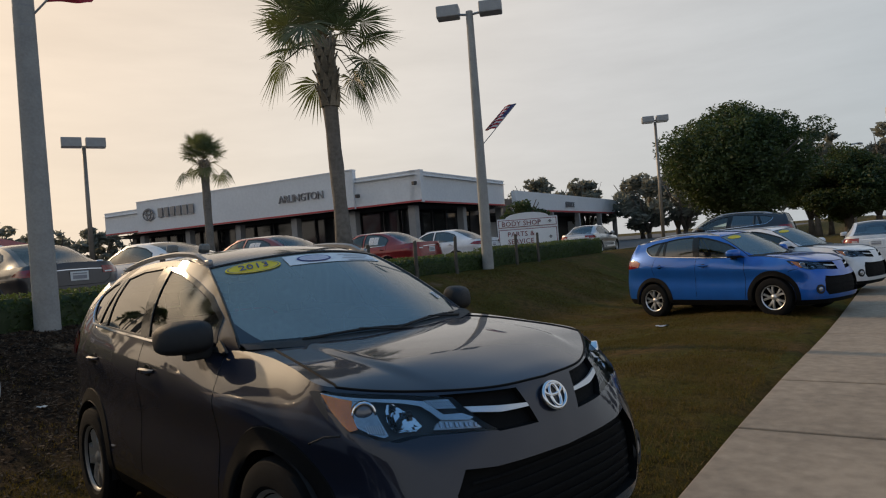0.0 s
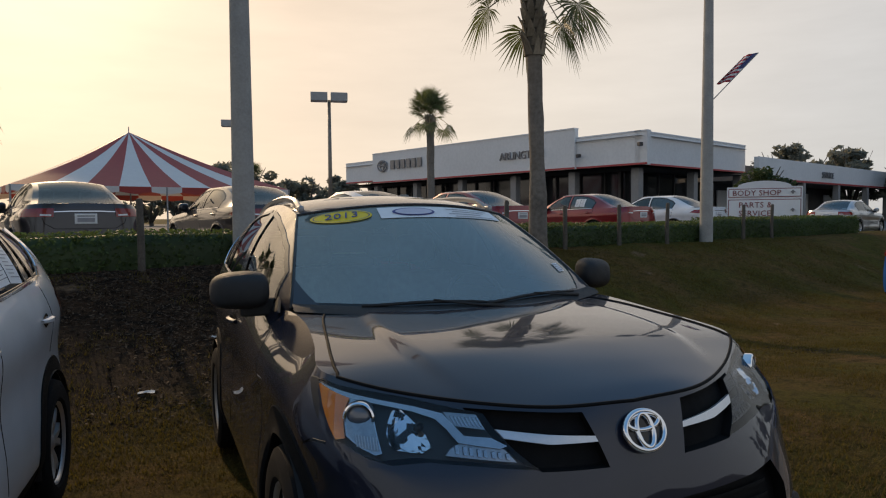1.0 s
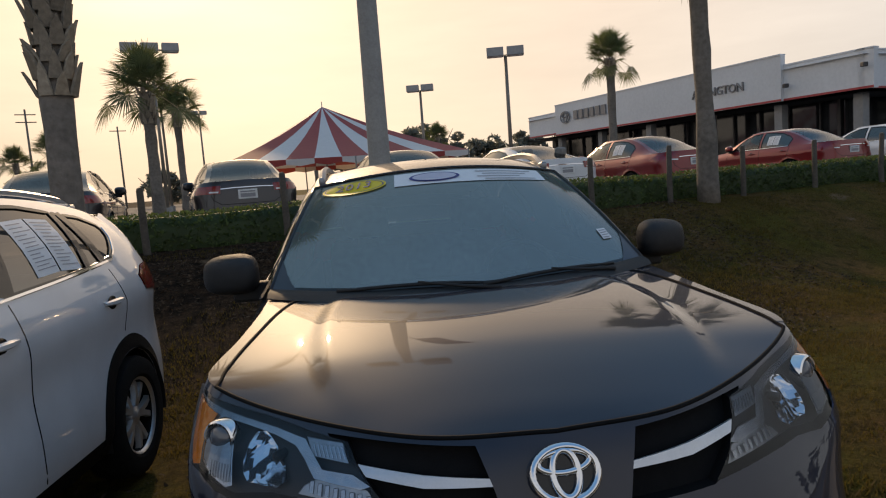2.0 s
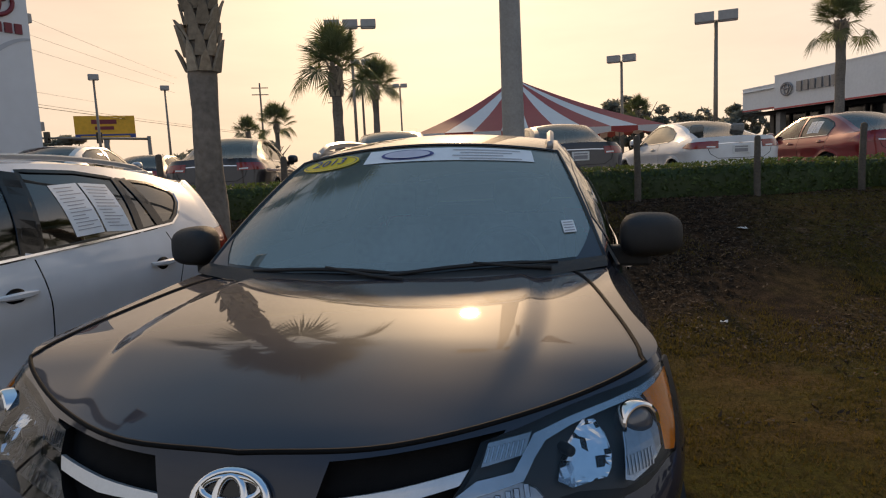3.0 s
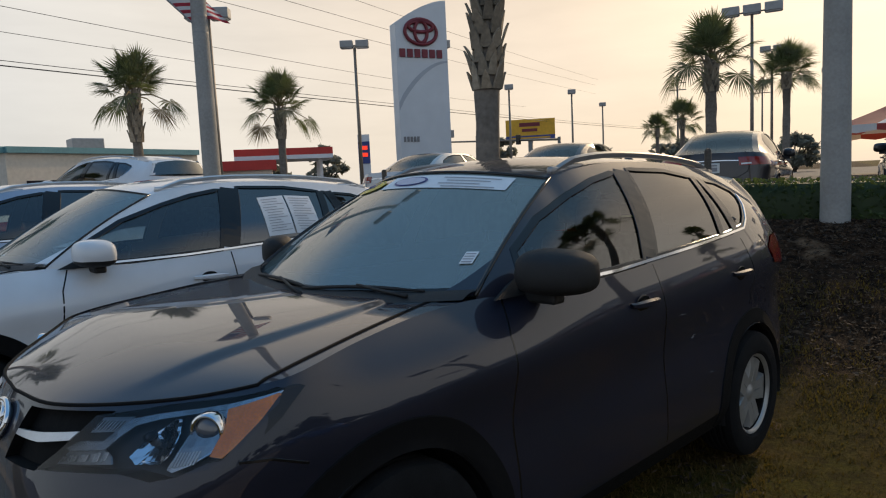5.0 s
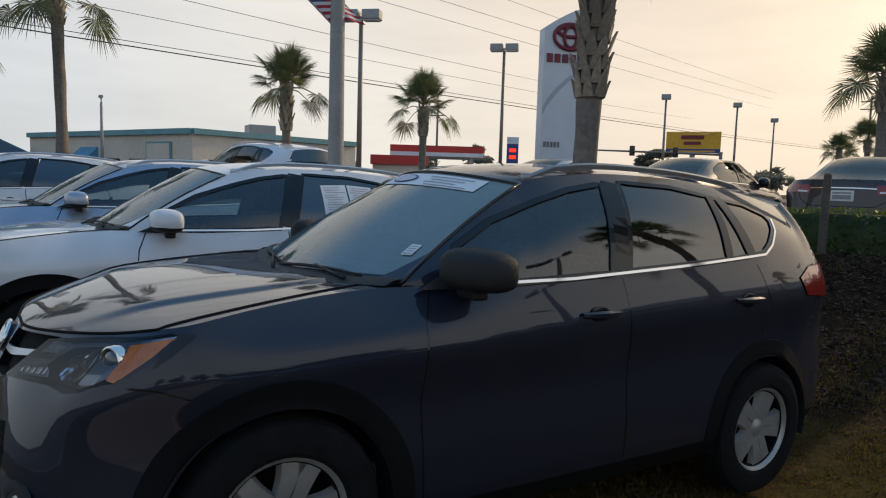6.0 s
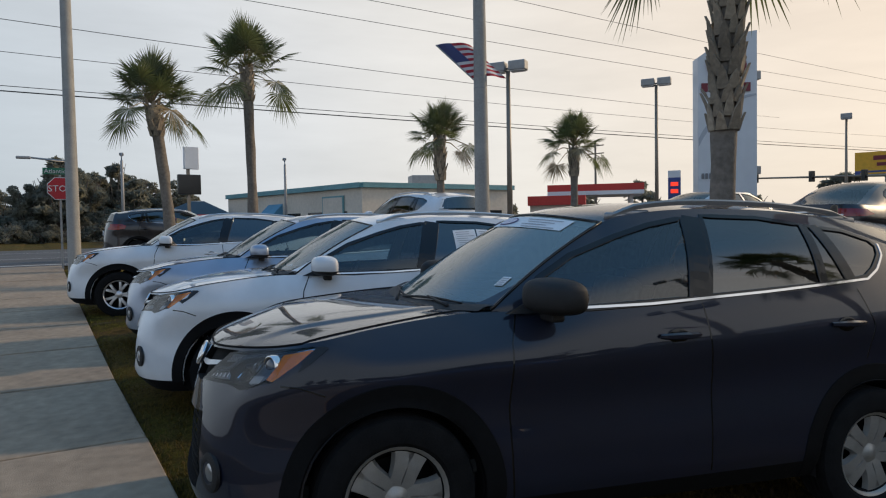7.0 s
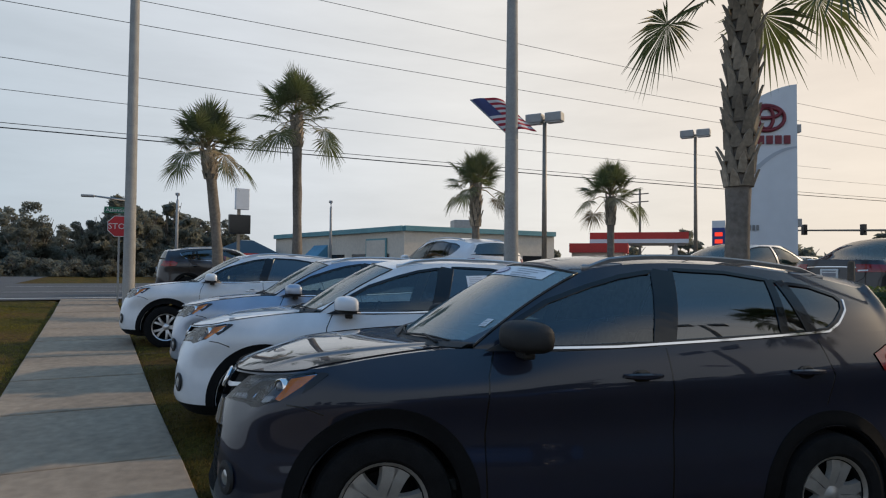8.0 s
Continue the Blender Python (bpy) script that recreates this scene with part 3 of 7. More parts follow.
SEDAN = dict(
    length=4.85, wheel_r=0.325, wheels=(0.95, 3.72), track=0.79, sill=0.17, roof_crown=0.05, bow=0.16,
    rows=[(0, 0, 0, .12, .76), (.32, .02, .3, .16, .77), (.56, .08, .53, .27, .79), (.74, .2, .68, .40, .81), (.84, .38, .775, .52, .83),
          (.895, .62, .82, .66, .85), (.915, .95, .815, .95, .885), (.92, 1.3, .79, 1.3, .925), (.92, 1.55, .79, 1.55, .945), (.92, 1.9, .82, 1.9, .955),
          (.92, 2.7, .835, 2.7, .97), (.915, 3.4, .82, 3.4, .985), (.905, 3.9, .79, 3.9, 1.0), (.88, 4.3, .76, 4.3, 1.015), (.82, 4.62, .71, 4.58, 1.03),
          (.64, 4.79, .57, 4.70, 1.04), (.32, 4.84, .29, 4.75, 1.045), (0, 4.85, 0, 4.76, 1.045)],
    hood=[(.12, .76), (.2, .80), (.35, .84), (.7, .89), (1.1, .93), (1.5, .955)], hood_end=1.5,
    ws=((.77, 1.5, .945), (0, 1.2, .935), (.56, 2.25, 1.385), (0, 2.05, 1.43)),
    roof=[(2.25, .56, 1.385), (2.6, .565, 1.415), (3.0, .56, 1.415), (3.35, .545, 1.385), (3.7, .57, 1.27), (4.0, .62, 1.13), (4.28, .68, 1.03)],
    roof_end=3.35,
    windows=[("front_window", "sideglass", [(1.78, .97), (1.95, 1.13), (2.15, 1.27), (2.4, 1.355), (2.66, 1.38), (2.70, .985)]),
             ("rear_window", "tint", [(2.78, .985), (2.75, 1.38), (3.05, 1.375), (3.3, 1.34), (3.55, 1.25), (3.66, 1.17), (3.62, 1.01)])],
    seams=[[(1.62, .26), (1.6, .6), (1.66, .95)], [(2.74, .26), (2.76, .7), (2.74, .97)], [(3.55, .62), (3.66, .8), (3.66, 1.0)]],
    handles=[(2.5, .86), (3.5, .88)], rails=False, drop=(0.0, 0.0))

COUPE = dict(SEDAN)
COUPE.update(length=4.5, wheels=(0.93, 3.55),
    rows=[(x, y * 4.5 / 4.85, tx, ty * 4.5 / 4.85, tz) for x, y, tx, ty, tz in SEDAN["rows"]],
    hood=[(y * 4.5 / 4.85, z) for y, z in SEDAN["hood"]], hood_end=1.5 * 4.5 / 4.85,
    ws=tuple((x, y * 4.5 / 4.85, z - 0.03 * (z > 1.2)) for x, y, z in SEDAN["ws"]),
    roof=[(2.085, .56, 1.355), (2.45, .56, 1.375), (2.8, .545, 1.355), (3.2, .55, 1.27), (3.6, .60, 1.13), (3.98, .66, 1.03)], roof_end=2.85,
    windows=[("side_window", "tint", [(1.66, .97), (1.82, 1.12), (2.0, 1.25), (2.25, 1.325), (2.6, 1.335), (2.95, 1.27), (3.25, 1.16), (3.36, 1.04), (3.2, 1.0)])],
    seams=[[(1.5, .26), (1.48, .6), (1.55, .93)], [(2.85, .26), (2.88, .7), (2.86, .97)]], handles=[(2.62, .86)])


def car_thing(spec, m, body, label, hero=False, name="parked_suv", group="", rim="alloy", style="split", lower="cladding", tail="red_lens", chrome_belt=True, inside=True):
    """A car from its spec: body shell, hood, glass, lamps, wheels, trim and seats. Nose at y = 0, rear along +y."""
    car = thing(name, label, "car", m, group)
    L, R = spec["length"], spec["wheel_r"]
    rows = np.array(spec["rows"], float)
    cum = np.concatenate([[0], np.cumsum(np.hypot(np.diff(rows[:, 0]), np.diff(rows[:, 1])))])
    base = smooth_curve([(c, *r) for c, r in zip(cum, rows)])
    fine = 130 if hero else 84
    us = [cum[-1] * i / fine for i in range(fine + 1)]
    nv = 30 if hero else 18
    P = [base(u) for u in us]
    side_in = smooth_curve([(0, .06), (.09, .02), (.28, .01), (.55, .032), (.8, .006), (1, 0)])
    front_in = smooth_curve([(0, .11), (.1, .035), (.28, 0), (.5, .002), (.65, .008), (.8, .005), (1, 0)])
    sill = spec["sill"]

    def shell_point(i, v):
        p, q0, q1 = P[i], P[max(i - 1, 0)], P[min(i + 1, fine)]
        t = Vector((q1[0] - q0[0], q1[1] - q0[1], 0)).normalized()
        nrm = Vector((t.y, -t.x, 0))
        wf = smoothstep(0.3, 0.9, abs(nrm.y))
        inset = wf * front_in(v) + (1 - wf) * side_in(v)
        h = wf * max(0, (v - 0.42) / 0.58) ** 2.1 + (1 - wf) * max(0, (v - 0.72) / 0.28) ** 1.7
        c = Vector((p[0], p[1], 0)).lerp(Vector((p[2], p[3], 0)), h) - nrm * inset
        return Vector((max(0, c.x) if 0 < i < fine else 0.0, c.y, sill + (p[4] - sill) * v))

    shell = bmesh.new()
    grid(shell, [[shell_point(i, j / nv) for j in range(nv + 1)] for i in range(fine + 1)])
    T = [Vector((p[2], p[3], p[4])) for p in P]
    tops = [t for t in T]

    def top_at(y):
        for t0, t1 in zip(tops, tops[1:]):
            if t0.y <= y <= t1.y:
                return t0.lerp(t1, (y - t0.y) / max(1e-6, t1.y - t0.y))
        return tops[-1]

    # hood
    hood_z = smooth_curve(spec["hood"])
    hood = bmesh.new()
    raised = .012 if spec["rails"] else .004
    hr = [t for t in T if t.y <= spec["hood_end"] + 0.05]
    na = 26 if hero else 14
    nh = 64 if hero else 28

    def hood_point(x, t):
        """Height of the hood over (x, t.y): crowned, with a flat raised middle that drops at a crease."""
        crease = .522 - .25 * (t.y - .8) ** 2
        plateau = raised * smoothstep(.22, .55, t.y) * (1 - smoothstep(crease - .012, crease + .055, x))
        return t.z + (hood_z(t.y) - t.z) * (1 - (x / max(t.x, 1e-6)) ** 2.6) + plateau
    grid(hood, [[Vector((t.x * q / nh, t.y, hood_point(t.x * q / nh, t))) for q in range(nh + 1)] for t in hr])
    # windshield
    (bx, by, bz), (_, cy, cz), (tx, ty, tz), (_, dy, dz) = spec["ws"]

    def ws_point(a, b):
        lo = Vector((bx * a, cy + (by - cy) * a * a, cz + (bz - cz) * a * a))
        hi = Vector((tx * a, dy + (ty - dy) * a * a, dz + (tz - dz) * a * a))
        return lo.lerp(hi, b) + Vector((0, -0.5, 0.87)) * 0.045 * 4 * b * (1 - b) * 0.5
    nb = 14
    ws = bmesh.new()
    grid(ws, [[ws_point(a / na, b / nb) for a in range(na + 1)] for b in range(nb + 1)])
    roof_keys = [(ws_point(1, b / 5).y, ws_point(1, b / 5).x, ws_point(1, b / 5).z) for b in range(5)] + list(spec["roof"])
    edge = smooth_curve(roof_keys)
    y0, y1 = roof_keys[0][0], roof_keys[-1][0]
    # greenhouse side
    side = bmesh.new()
    ny = 110 if hero else 64
    ng = 14 if hero else 9
    srows = []
    for i in range(ny + 1):
        y = y0 + (y1 - y0) * i / ny
        e, t = edge(y), top_at(y)
        lo, hi = Vector((t.x, y, t.z)), Vector((float(e[0]), y, float(e[1])))
        if hi.z < lo.z:
            hi.z = lo.z
        wid = max(0.0, hi.z - lo.z)
        srows.append([lo.lerp(hi, k / ng) + Vector((0.09 * wid * math.sin(math.pi * k / ng), 0, 0)) for k in range(ng + 1)])
    grid(side, srows)
    # roof
    roof = bmesh.new()
    re = spec["roof_end"]
    nr = 40 if hero else 22
    rr = []
    for i in range(nr + 1):
        c = i / nr
        ye = ty + (re - ty) * c
        e = edge(ye)
        cr = (dz - tz) * (1 - c) + spec["roof_crown"] * c
        rr.append([Vector((float(e[0]) * a / na, ye - (ty - dy) * (1 - (a / na) ** 2) * (1 - c) + 0.06 * c * (1 - (a / na) ** 2), float(e[1]) + cr * (1 - (a / na) ** 2))) for a in range(na + 1)])
    grid(roof, rr)
    rr_full = [[Vector((-v.x, v.y, v.z)) for v in r[:0:-1]] + r for r in rr]
    # rear glass and deck
    rear = bmesh.new()
    gr = []
    for i in range(13):
        c = i / 12
        ye = re + (y1 - re) * c
        e = edge(ye)
        cr = spec["roof_crown"] * (1 - c) + 0.01 * c
        bow = 0.06 + (spec["bow"] - 0.06) * c
        gr.append([Vector((float(e[0]) * a / na, ye + bow * (1 - (a / na) ** 2), float(e[1]) + cr * (1 - (a / na) ** 2))) for a in range(na + 1)])
    grid(rear, gr)
    deck = bmesh.new()
    dr = [t for t in T if t.y >= y1 - 0.06]
    grid(deck, [[Vector((t.x * a / na, t.y, t.z + 0.006 * (1 - (a / na) ** 2))) for a in range(na + 1)] for t in dr])

    # openings in the shell
    right = lambda c: c.x > 0.55
    for yw, wz in zip(spec["wheels"], spec["drop"]):
        circle = [(yw + (R + 0.045) * math.cos(k * math.pi / 12), R + wz + (R + 0.045) * math.sin(k * math.pi / 12)) for k in range(24)]
        circle = [(p, max(q, sill - 0.02)) for p, q in circle]
        bmesh.ops.delete(shell, geom=carve(shell, circle, (0, 1, 0), (0, 0, 1), right), context="FACES")
    bvh = BVHTree.FromBMesh(shell)
    suv = spec["rails"]
    k = 1.0 if suv else 0.80
    ax, ay = Vector((0.86, 0.51, 0)), Vector((0, 0, 1))
    if suv:
        lamp_poly = [(.345, .805), (.41, .852), (.47, .905), (.505, .944), (.60, .958), (.70, .975), (.86, .996), (.936, 1.006), (.995, 1.018), (1.012, 1.012), (.978, .947), (.918, .874), (.881, .868), (.814, .840), (.744, .824), (.644, .832), (.483, .820)]
    else:
        lamp_poly = [(.42, .66), (.52, .73), (.62, .775), (.82, .80), (1.03, .835), (1.0, .76), (.93, .70), (.75, .655), (.58, .64)]
    lamp = take(shell, carve(shell, lamp_poly, ax, ay, lambda c: c.x > 0.2 and c.y < 1.0))
    if suv:
        grille_poly = [(.135, .79), (.155, .86), (.18, .935), (.50, .957), (.44, .885), (.395, .832), (.34, .80)]
    else:
        grille_poly = [(0, .50), (0, .70), (.40, .715), (.46, .62), (.40, .52)]
    grille = take(shell, carve(shell, grille_poly, (1, 0, 0), (0, 0, 1), lambda c: c.y < 0.5))
    intake_poly = [(0, .36), (0, .672), (.40, .684), (.53, .70), (.585, .62), (.60, .45), (.54, .36)] if suv else [(0, .24), (0, .36), (.5, .36), (.56, .28), (.5, .24)]
    intake = take(shell, carve(shell, intake_poly, (1, 0, 0), (0, 0, 1), lambda c: c.y < 0.6))
    skirt = take(shell, [f for f in shell.faces if f.calc_center_median().z < sill + 0.09]) if suv else None
    tail_poly = [(3.98, 1.02), (3.92, 1.12), (4.05, 1.175), (4.5, 1.20), (4.6, 1.04), (4.3, 0.99)] if suv else [(L - .55, .87), (L - .42, .955), (L - .1, .97), (L + .1, .96), (L + .1, .84), (L - .3, .84)]
    tl_axis = Vector((-0.35, 0.94, 0)) if not suv else Vector((0, 1, 0))
    tail_keep = (lambda c: c.x > 0.62 and c.y > 3.7) if suv else (lambda c: c.x > 0.42 and c.y > L - 0.7)
    taillamp = take(shell, carve(shell, tail_poly, (0, 1, 0) if suv else (0, 1, 0), (0, 0, 1), tail_keep))

    panes = []
    for wname, wm, poly in spec["windows"]:
        panes.append((wname, wm, take(side, carve(side, poly, (0, 1, 0), (0, 0, 1), lambda c: True))))
    # glass of the tailgate
    gf = [f for f in rear.faces if f.calc_center_median().x < float(edge(max(re, min(y1, f.calc_center_median().y)))[0]) * 0.86]
    rear_glass = take(rear, gf)

    paintm = M[body]
    part("rear_pillar", mirrored(rear, False), paintm, car, smooth=True)
    part("rear_pillar", rear, paintm, car, smooth=True)
    for b in (shell, hood, ws, roof, deck, rear_glass):
        mirrored(b)
    body_ob = part("body", shell, paintm, car, smooth=45)
    hood_ob = part("hood", hood, paintm, car, smooth=45)
    part("roof", roof, paintm, car, smooth=45)
    part("windshield", ws, M["windshield"], car, smooth=True)
    if suv:
        for s in (1, -1):
            b = bmesh.new()
            grid(b, [[ws_point(s * (.80 + .203 * i / 10), .27 * (i / 10) ** 1.7 * j / 4) + Vector((0, -.5, .87)) * .004 for j in range(5)] for i in range(11)])
            part("pillar_foot", b, paintm, car, smooth=True)
    part("rear_glass", rear_glass, M["tint" if suv else "sideglass"], car, smooth=True)
    part("rear_deck", deck, paintm, car, smooth=True)
    if skirt:
        part("lower_cladding", mirrored_join(skirt), M[lower], car, smooth=True)
    part("window_frame", mirrored(side, False), paintm, car, smooth=40)
    part("window_frame", side, paintm, car, smooth=40)
    side_bvh = BVHTree.FromPolygons([v for r in srows for v in r], [(i * (ng + 1) + j, i * (ng + 1) + j + 1, (i + 1) * (ng + 1) + j + 1, (i + 1) * (ng + 1) + j) for i in range(ny) for j in range(ng)])
    for wname, wm, b in panes:
        for v in b.verts:
            v.co.x -= 0.006
        o = mirrored(b, False)
        part(wname, o, M[wm], car, smooth=True)
        part(wname, b, M[wm], car, smooth=True)
    # black rubber round each pane
    for wname, wm, poly in spec["windows"]:
        pts = [(1.5, p, q) for p, q in poly + poly[:1]]
        g = ribbon(side_bvh, pts, (-1, 0, 0), 0.035 if wname == "front_window" else 0.03, 0.003, 6)
        part("window_seal", mirrored(g, False), M["gloss_black"], car)
        part("window_seal", g, M["gloss_black"], car)

    # gloss black trim between the panes
    for (_, _, pa), (_, _, pb), wd in zip(spec["windows"], spec["windows"][1:], (.115, .032, .062)):
        top = ((max(p[0] for p in pa if p[1] > 1.3) + min(p[0] for p in pb if p[1] > 1.3)) / 2, max(p[1] for p in pb) - .004)
        low = ((max(p[0] for p in pa if p[1] < 1.3) + min(p[0] for p in pb if p[1] < 1.3)) / 2, min(p[1] for p in pb) + .0)
        if top[1] < 1.45:
            continue
        top = (top[0], 1.59 if wd > .1 else 1.55)
        g = ribbon(side_bvh, [(1.5, *low), (1.5, *top)], (-1, 0, 0), wd, 0.0025, 10)
        part("pillar_trim", mirrored(g, False), M["gloss_black"], car)
        part("pillar_trim", g, M["gloss_black"], car)

    # lamps
    for s in (1, -1):
        lens = lamp if s == 1 else mirrored_lamp
        if s == 1:
            mirrored_lamp = mirrored(lamp, False)
        fl = Vector((s * 0.3, 0.95, 0)).normalized()
        back = pushed(lens, fl * 0.055)
        if suv or hero:
            unit = part("headlight", back, M["housing"], car, smooth=40)
        else:
            unit = part("headlight", back, M["satin_silver"], car, smooth=40)
        if suv:
            lx = Vector((ax.x * s, ax.y, 0))
            out = Vector((ax.y * s, -ax.x, 0))
            lamp_bvh = BVHTree.FromBMesh(lens)

            def spot(sv, z, depth=0.03):
                h, n, _, _ = lamp_bvh.ray_cast(lx * sv + ay * z + out * 2, -out)
                h = h if h is not None else lx * sv + ay * z
                return h + fl * depth

            def inlay(poly, depth, rim=0.0):
                """A piece of the lamp's own curved face, set back behind the cover."""
                b0 = lens.copy()
                piece = take(b0, carve(b0, poly, lx, ay, lambda c: True))
                b0.free()
                if rim:
                    solid = pushed(piece, fl * -rim)
                    piece.free()
                    return shifted(solid, fl * depth)
                return shifted(piece, fl * depth)
            aim = Vector((s * 0.52, -0.85, 0.06)).to_track_quat("Z", "Y").to_matrix().to_4x4()
            tear = [(.766, .849), (.786, .892), (.806, .938), (.822, .958), (.842, .967), (.887, .975), (.895, .950), (.893, .922), (.880, .890), (.83, .862), (.784, .845)]
            part("lamp_bezel", inlay(tear, .024, .010), M["lamp_silver"], unit, "silver tear-shaped bezel")
            inner = [((p - .838) * .88 + .838, (q - .912) * .88 + .912) for p, q in tear]
            part("bezel_inside", inlay(inner, .0125), M["bezel_grey"], unit)
            c = spot(.850, .929, .009)
            for k in range(8):
                x0 = .781 + .0085 * k
                part("bezel_rib", inlay([(x0, .857 + .0012 * k), (x0 + .009, .886 + .001 * k), (x0 + .0118, .886 + .001 * k), (x0 + .0028, .857 + .0012 * k)], .0105, .002), M["satin_silver"], unit)
            b = bmesh.new()
            lathe(b, [(.036, -.004), (.038, .002), (.042, .003), (.047, .0), (.049, -.008), (.049, -.028)], 36, Matrix.Translation(c) @ aim)
            part("lamp_ring", b, M["chrome"], unit, smooth=40)
            b = bmesh.new()
            lathe(b, [(0, .008), (.011, .0072), (.023, .004), (.032, -.002), (.037, -.009)], 32, Matrix.Translation(c) @ aim)
            part("projector", b, M["projector"], unit, "dark round projector lens", smooth=True)
            # faceted reflector bowl
            bowl = [(.619, .860), (.631, .886), (.659, .912), (.690, .932), (.719, .947), (.746, .945), (.756, .920), (.754, .891), (.742, .868), (.724, .853), (.68, .847), (.643, .845)]
            rr = random.Random(12)
            b = inlay(bowl, .026)
            bmesh.ops.triangulate(b, faces=b.faces[:])
            bmesh.ops.subdivide_edges(b, edges=b.edges[:], cuts=2 if hero else 1, use_grid_fill=True)
            for v in b.verts:
                q = Vector((v.co.dot(lx) - .69, v.co.z - .90))
                v.co += fl * (rr.uniform(-.0010, .0010) + .026 * max(0, 1 - (q.length / .075) ** 2))
            # black facets paint the bowl's dark reflections onto the chrome
            for f in b.faces:
                f.material_index = 1 if noise.noise(f.calc_center_median() * 34) > .22 else 0
            part("reflector", b, [M["chrome"], M["gloss_black"]], unit, "chrome faceted reflector bowl, dark reflections painted in")
            c = spot(.672, .905, .016)
            b = bmesh.new()
            lathe(b, [(0, .004), (.011, .002), (.013, -.03)], 14, Matrix.Translation(c) @ aim)
            part("bulb", b, M["housing"], unit, smooth=True)
            bar = [(.425, .864), (.47, .884), (.545, .890), (.575, .914), (.611, .942), (.692, .957), (.80, .972), (.884, .986), (1.0, 1.009), (.99, .998), (.887, .975), (.80, .962), (.695, .945), (.63, .929), (.595, .905), (.56, .874), (.445, .858)]
            part("lamp_bar", inlay(bar, .020, .008), M["lamp_silver"], unit, "bright silver bar inside the lamp")
            mk = [(.483, .902), (.510, .937), (.604, .944), (.574, .912)]
            part("marker_lamp", inlay(mk, .024, .006), M["bezel_grey"], unit)
            for k in range(8):
                x0 = .492 + .0105 * k
                part("marker_rib", inlay([(x0, .909 + .0006 * k), (x0 + .017, .931 + .0006 * k), (x0 + .021, .931 + .0006 * k), (x0 + .004, .909 + .0006 * k)], .018, .003), M["lamp_silver"], unit)
            turn = [(.392, .822), (.425, .853), (.47, .868), (.545, .872), (.575, .858), (.585, .843), (.50, .834)]
            part("turn_lamp", inlay(turn, .026, .004), M["bezel_grey"], unit)
            for k in range(8):
                x0 = .415 + .0195 * k
                z0 = .830 + .0022 * k
                part("turn_facet", inlay([(x0, z0), (x0 + .004, z0 + .016 + .001 * k), (x0 + .013, z0 + .015 + .001 * k), (x0 + .010, z0 + .003)], .018 + .004 * (k % 2), .004), M["lamp_silver"], unit)
            ap = [(.893, .977), (.94, .988), (1.0, 1.004), (1.007, 1.0), (.976, .950), (.945, .908), (.914, .878), (.886, .884), (.899, .923), (.901, .950)]
            part("amber_reflector", inlay(ap, .004, .003), M["amber"], unit, "amber side marker")
        part("lamp_cover", lens, M["lens"], unit, smooth=True)
    for s in (1, -1):
        g = grille if s == 1 else mirrored_grille
        if s == 1:
            mirrored_grille = mirrored(grille, False)
        mesh_ob = part("grille", pushed(g, (0, 0.035, 0)), M["cladding"], car)
        if hero and suv:
            for z in np.arange(.80, .95, .018):
                rb = ribbon(BVHTree.FromBMesh(g), [(.12 * s, -1, z), (.47 * s, -1, z + .01)], (0, 1, 0), .005, .001, 14)
                if len(rb.faces):
                    part("grille_bar", shifted(rb, (0, .02, 0)), M["gloss_black"], mesh_ob)
                else:
                    rb.free()
        if suv:
            b0 = g.copy()
            strip = take(b0, carve(b0, [(.13, .853), (.13, .866), (.30, .884), (.455, .905), (.44, .884), (.30, .860)], (s, 0, 0), (0, 0, 1), lambda c: True))
            b0.free()
            if len(strip.faces):
                part("grille_trim", shifted(pushed(strip, (0, -.012, .004)), (0, .014, 0)), M["satin_silver"], car, "bright silver bar across the grille")
            strip.free()
        g.free()
    # fog lamps low in the bumper corners
    if suv:
        for s in (1, -1):
            dirn = Vector((.42, -.9, 0)).normalized()
            h, n, _, _ = bvh.ray_cast(Vector((.655, .17, .47)) + dirn * .8, -dirn)
            if h is None:
                continue
            fm_ = Matrix.Translation(Vector((h.x * s, h.y, h.z))) @ Vector((dirn.x * s, dirn.y, 0)).to_track_quat("Z", "Y").to_matrix().to_4x4()
            b = bmesh.new()
            lathe(b, [(.044, -.004), (.050, .006), (.066, .007), (.084, .001), (.088, -.012)], 28, fm_)
            bezel = part("fog_lamp", b, M["black_plastic"], car, "round fog lamp in a black surround", smooth=40)
            b = bmesh.new()
            lathe(b, [(0, .008), (.02, .006), (.036, .001), (.045, -.006)], 24, fm_)
            part("fog_lens", b, M["bezel_grey"], bezel, smooth=True)
    # shut lines round the hood
    seam_x = smooth_curve([(.50, .785), (.56, .787), (.65, .776), (.85, .742), (1.19, .674), (1.36, .62)])
    for s in (1, -1):
        b = bmesh.new()
        line = [Vector((t.x * s, t.y, t.z + .0005)) for t in T if .10 < t.y < (.53 if suv else spec["hood_end"] - .04)]
        if suv:
            for q in range(25):
                y = .54 + .80 * q / 24
                line.append(Vector((seam_x(y) * s, y, hood_point(float(seam_x(y)), top_at(y)) + .0005)))
        tube(b, line, .0055 if suv else .003, 6, cap=False)
        part("hood_seam", b, M["cladding"], car, smooth=True)
    if suv:
        for s in (1, -1):
            b = ribbon(bvh, [(1.5, .42, .862), (1.5, .50, .852), (1.5, .60, .815)], (-1, 0, 0), .008, .0012, 6)
            part("bumper_seam", b if s == 1 else mirrored(b, False), M["gloss_black"], car)
    inb = mirrored_join(intake)
    low_g = part("lower_grille", pushed(inb, (0, 0.05, 0)), M["cladding"], car)
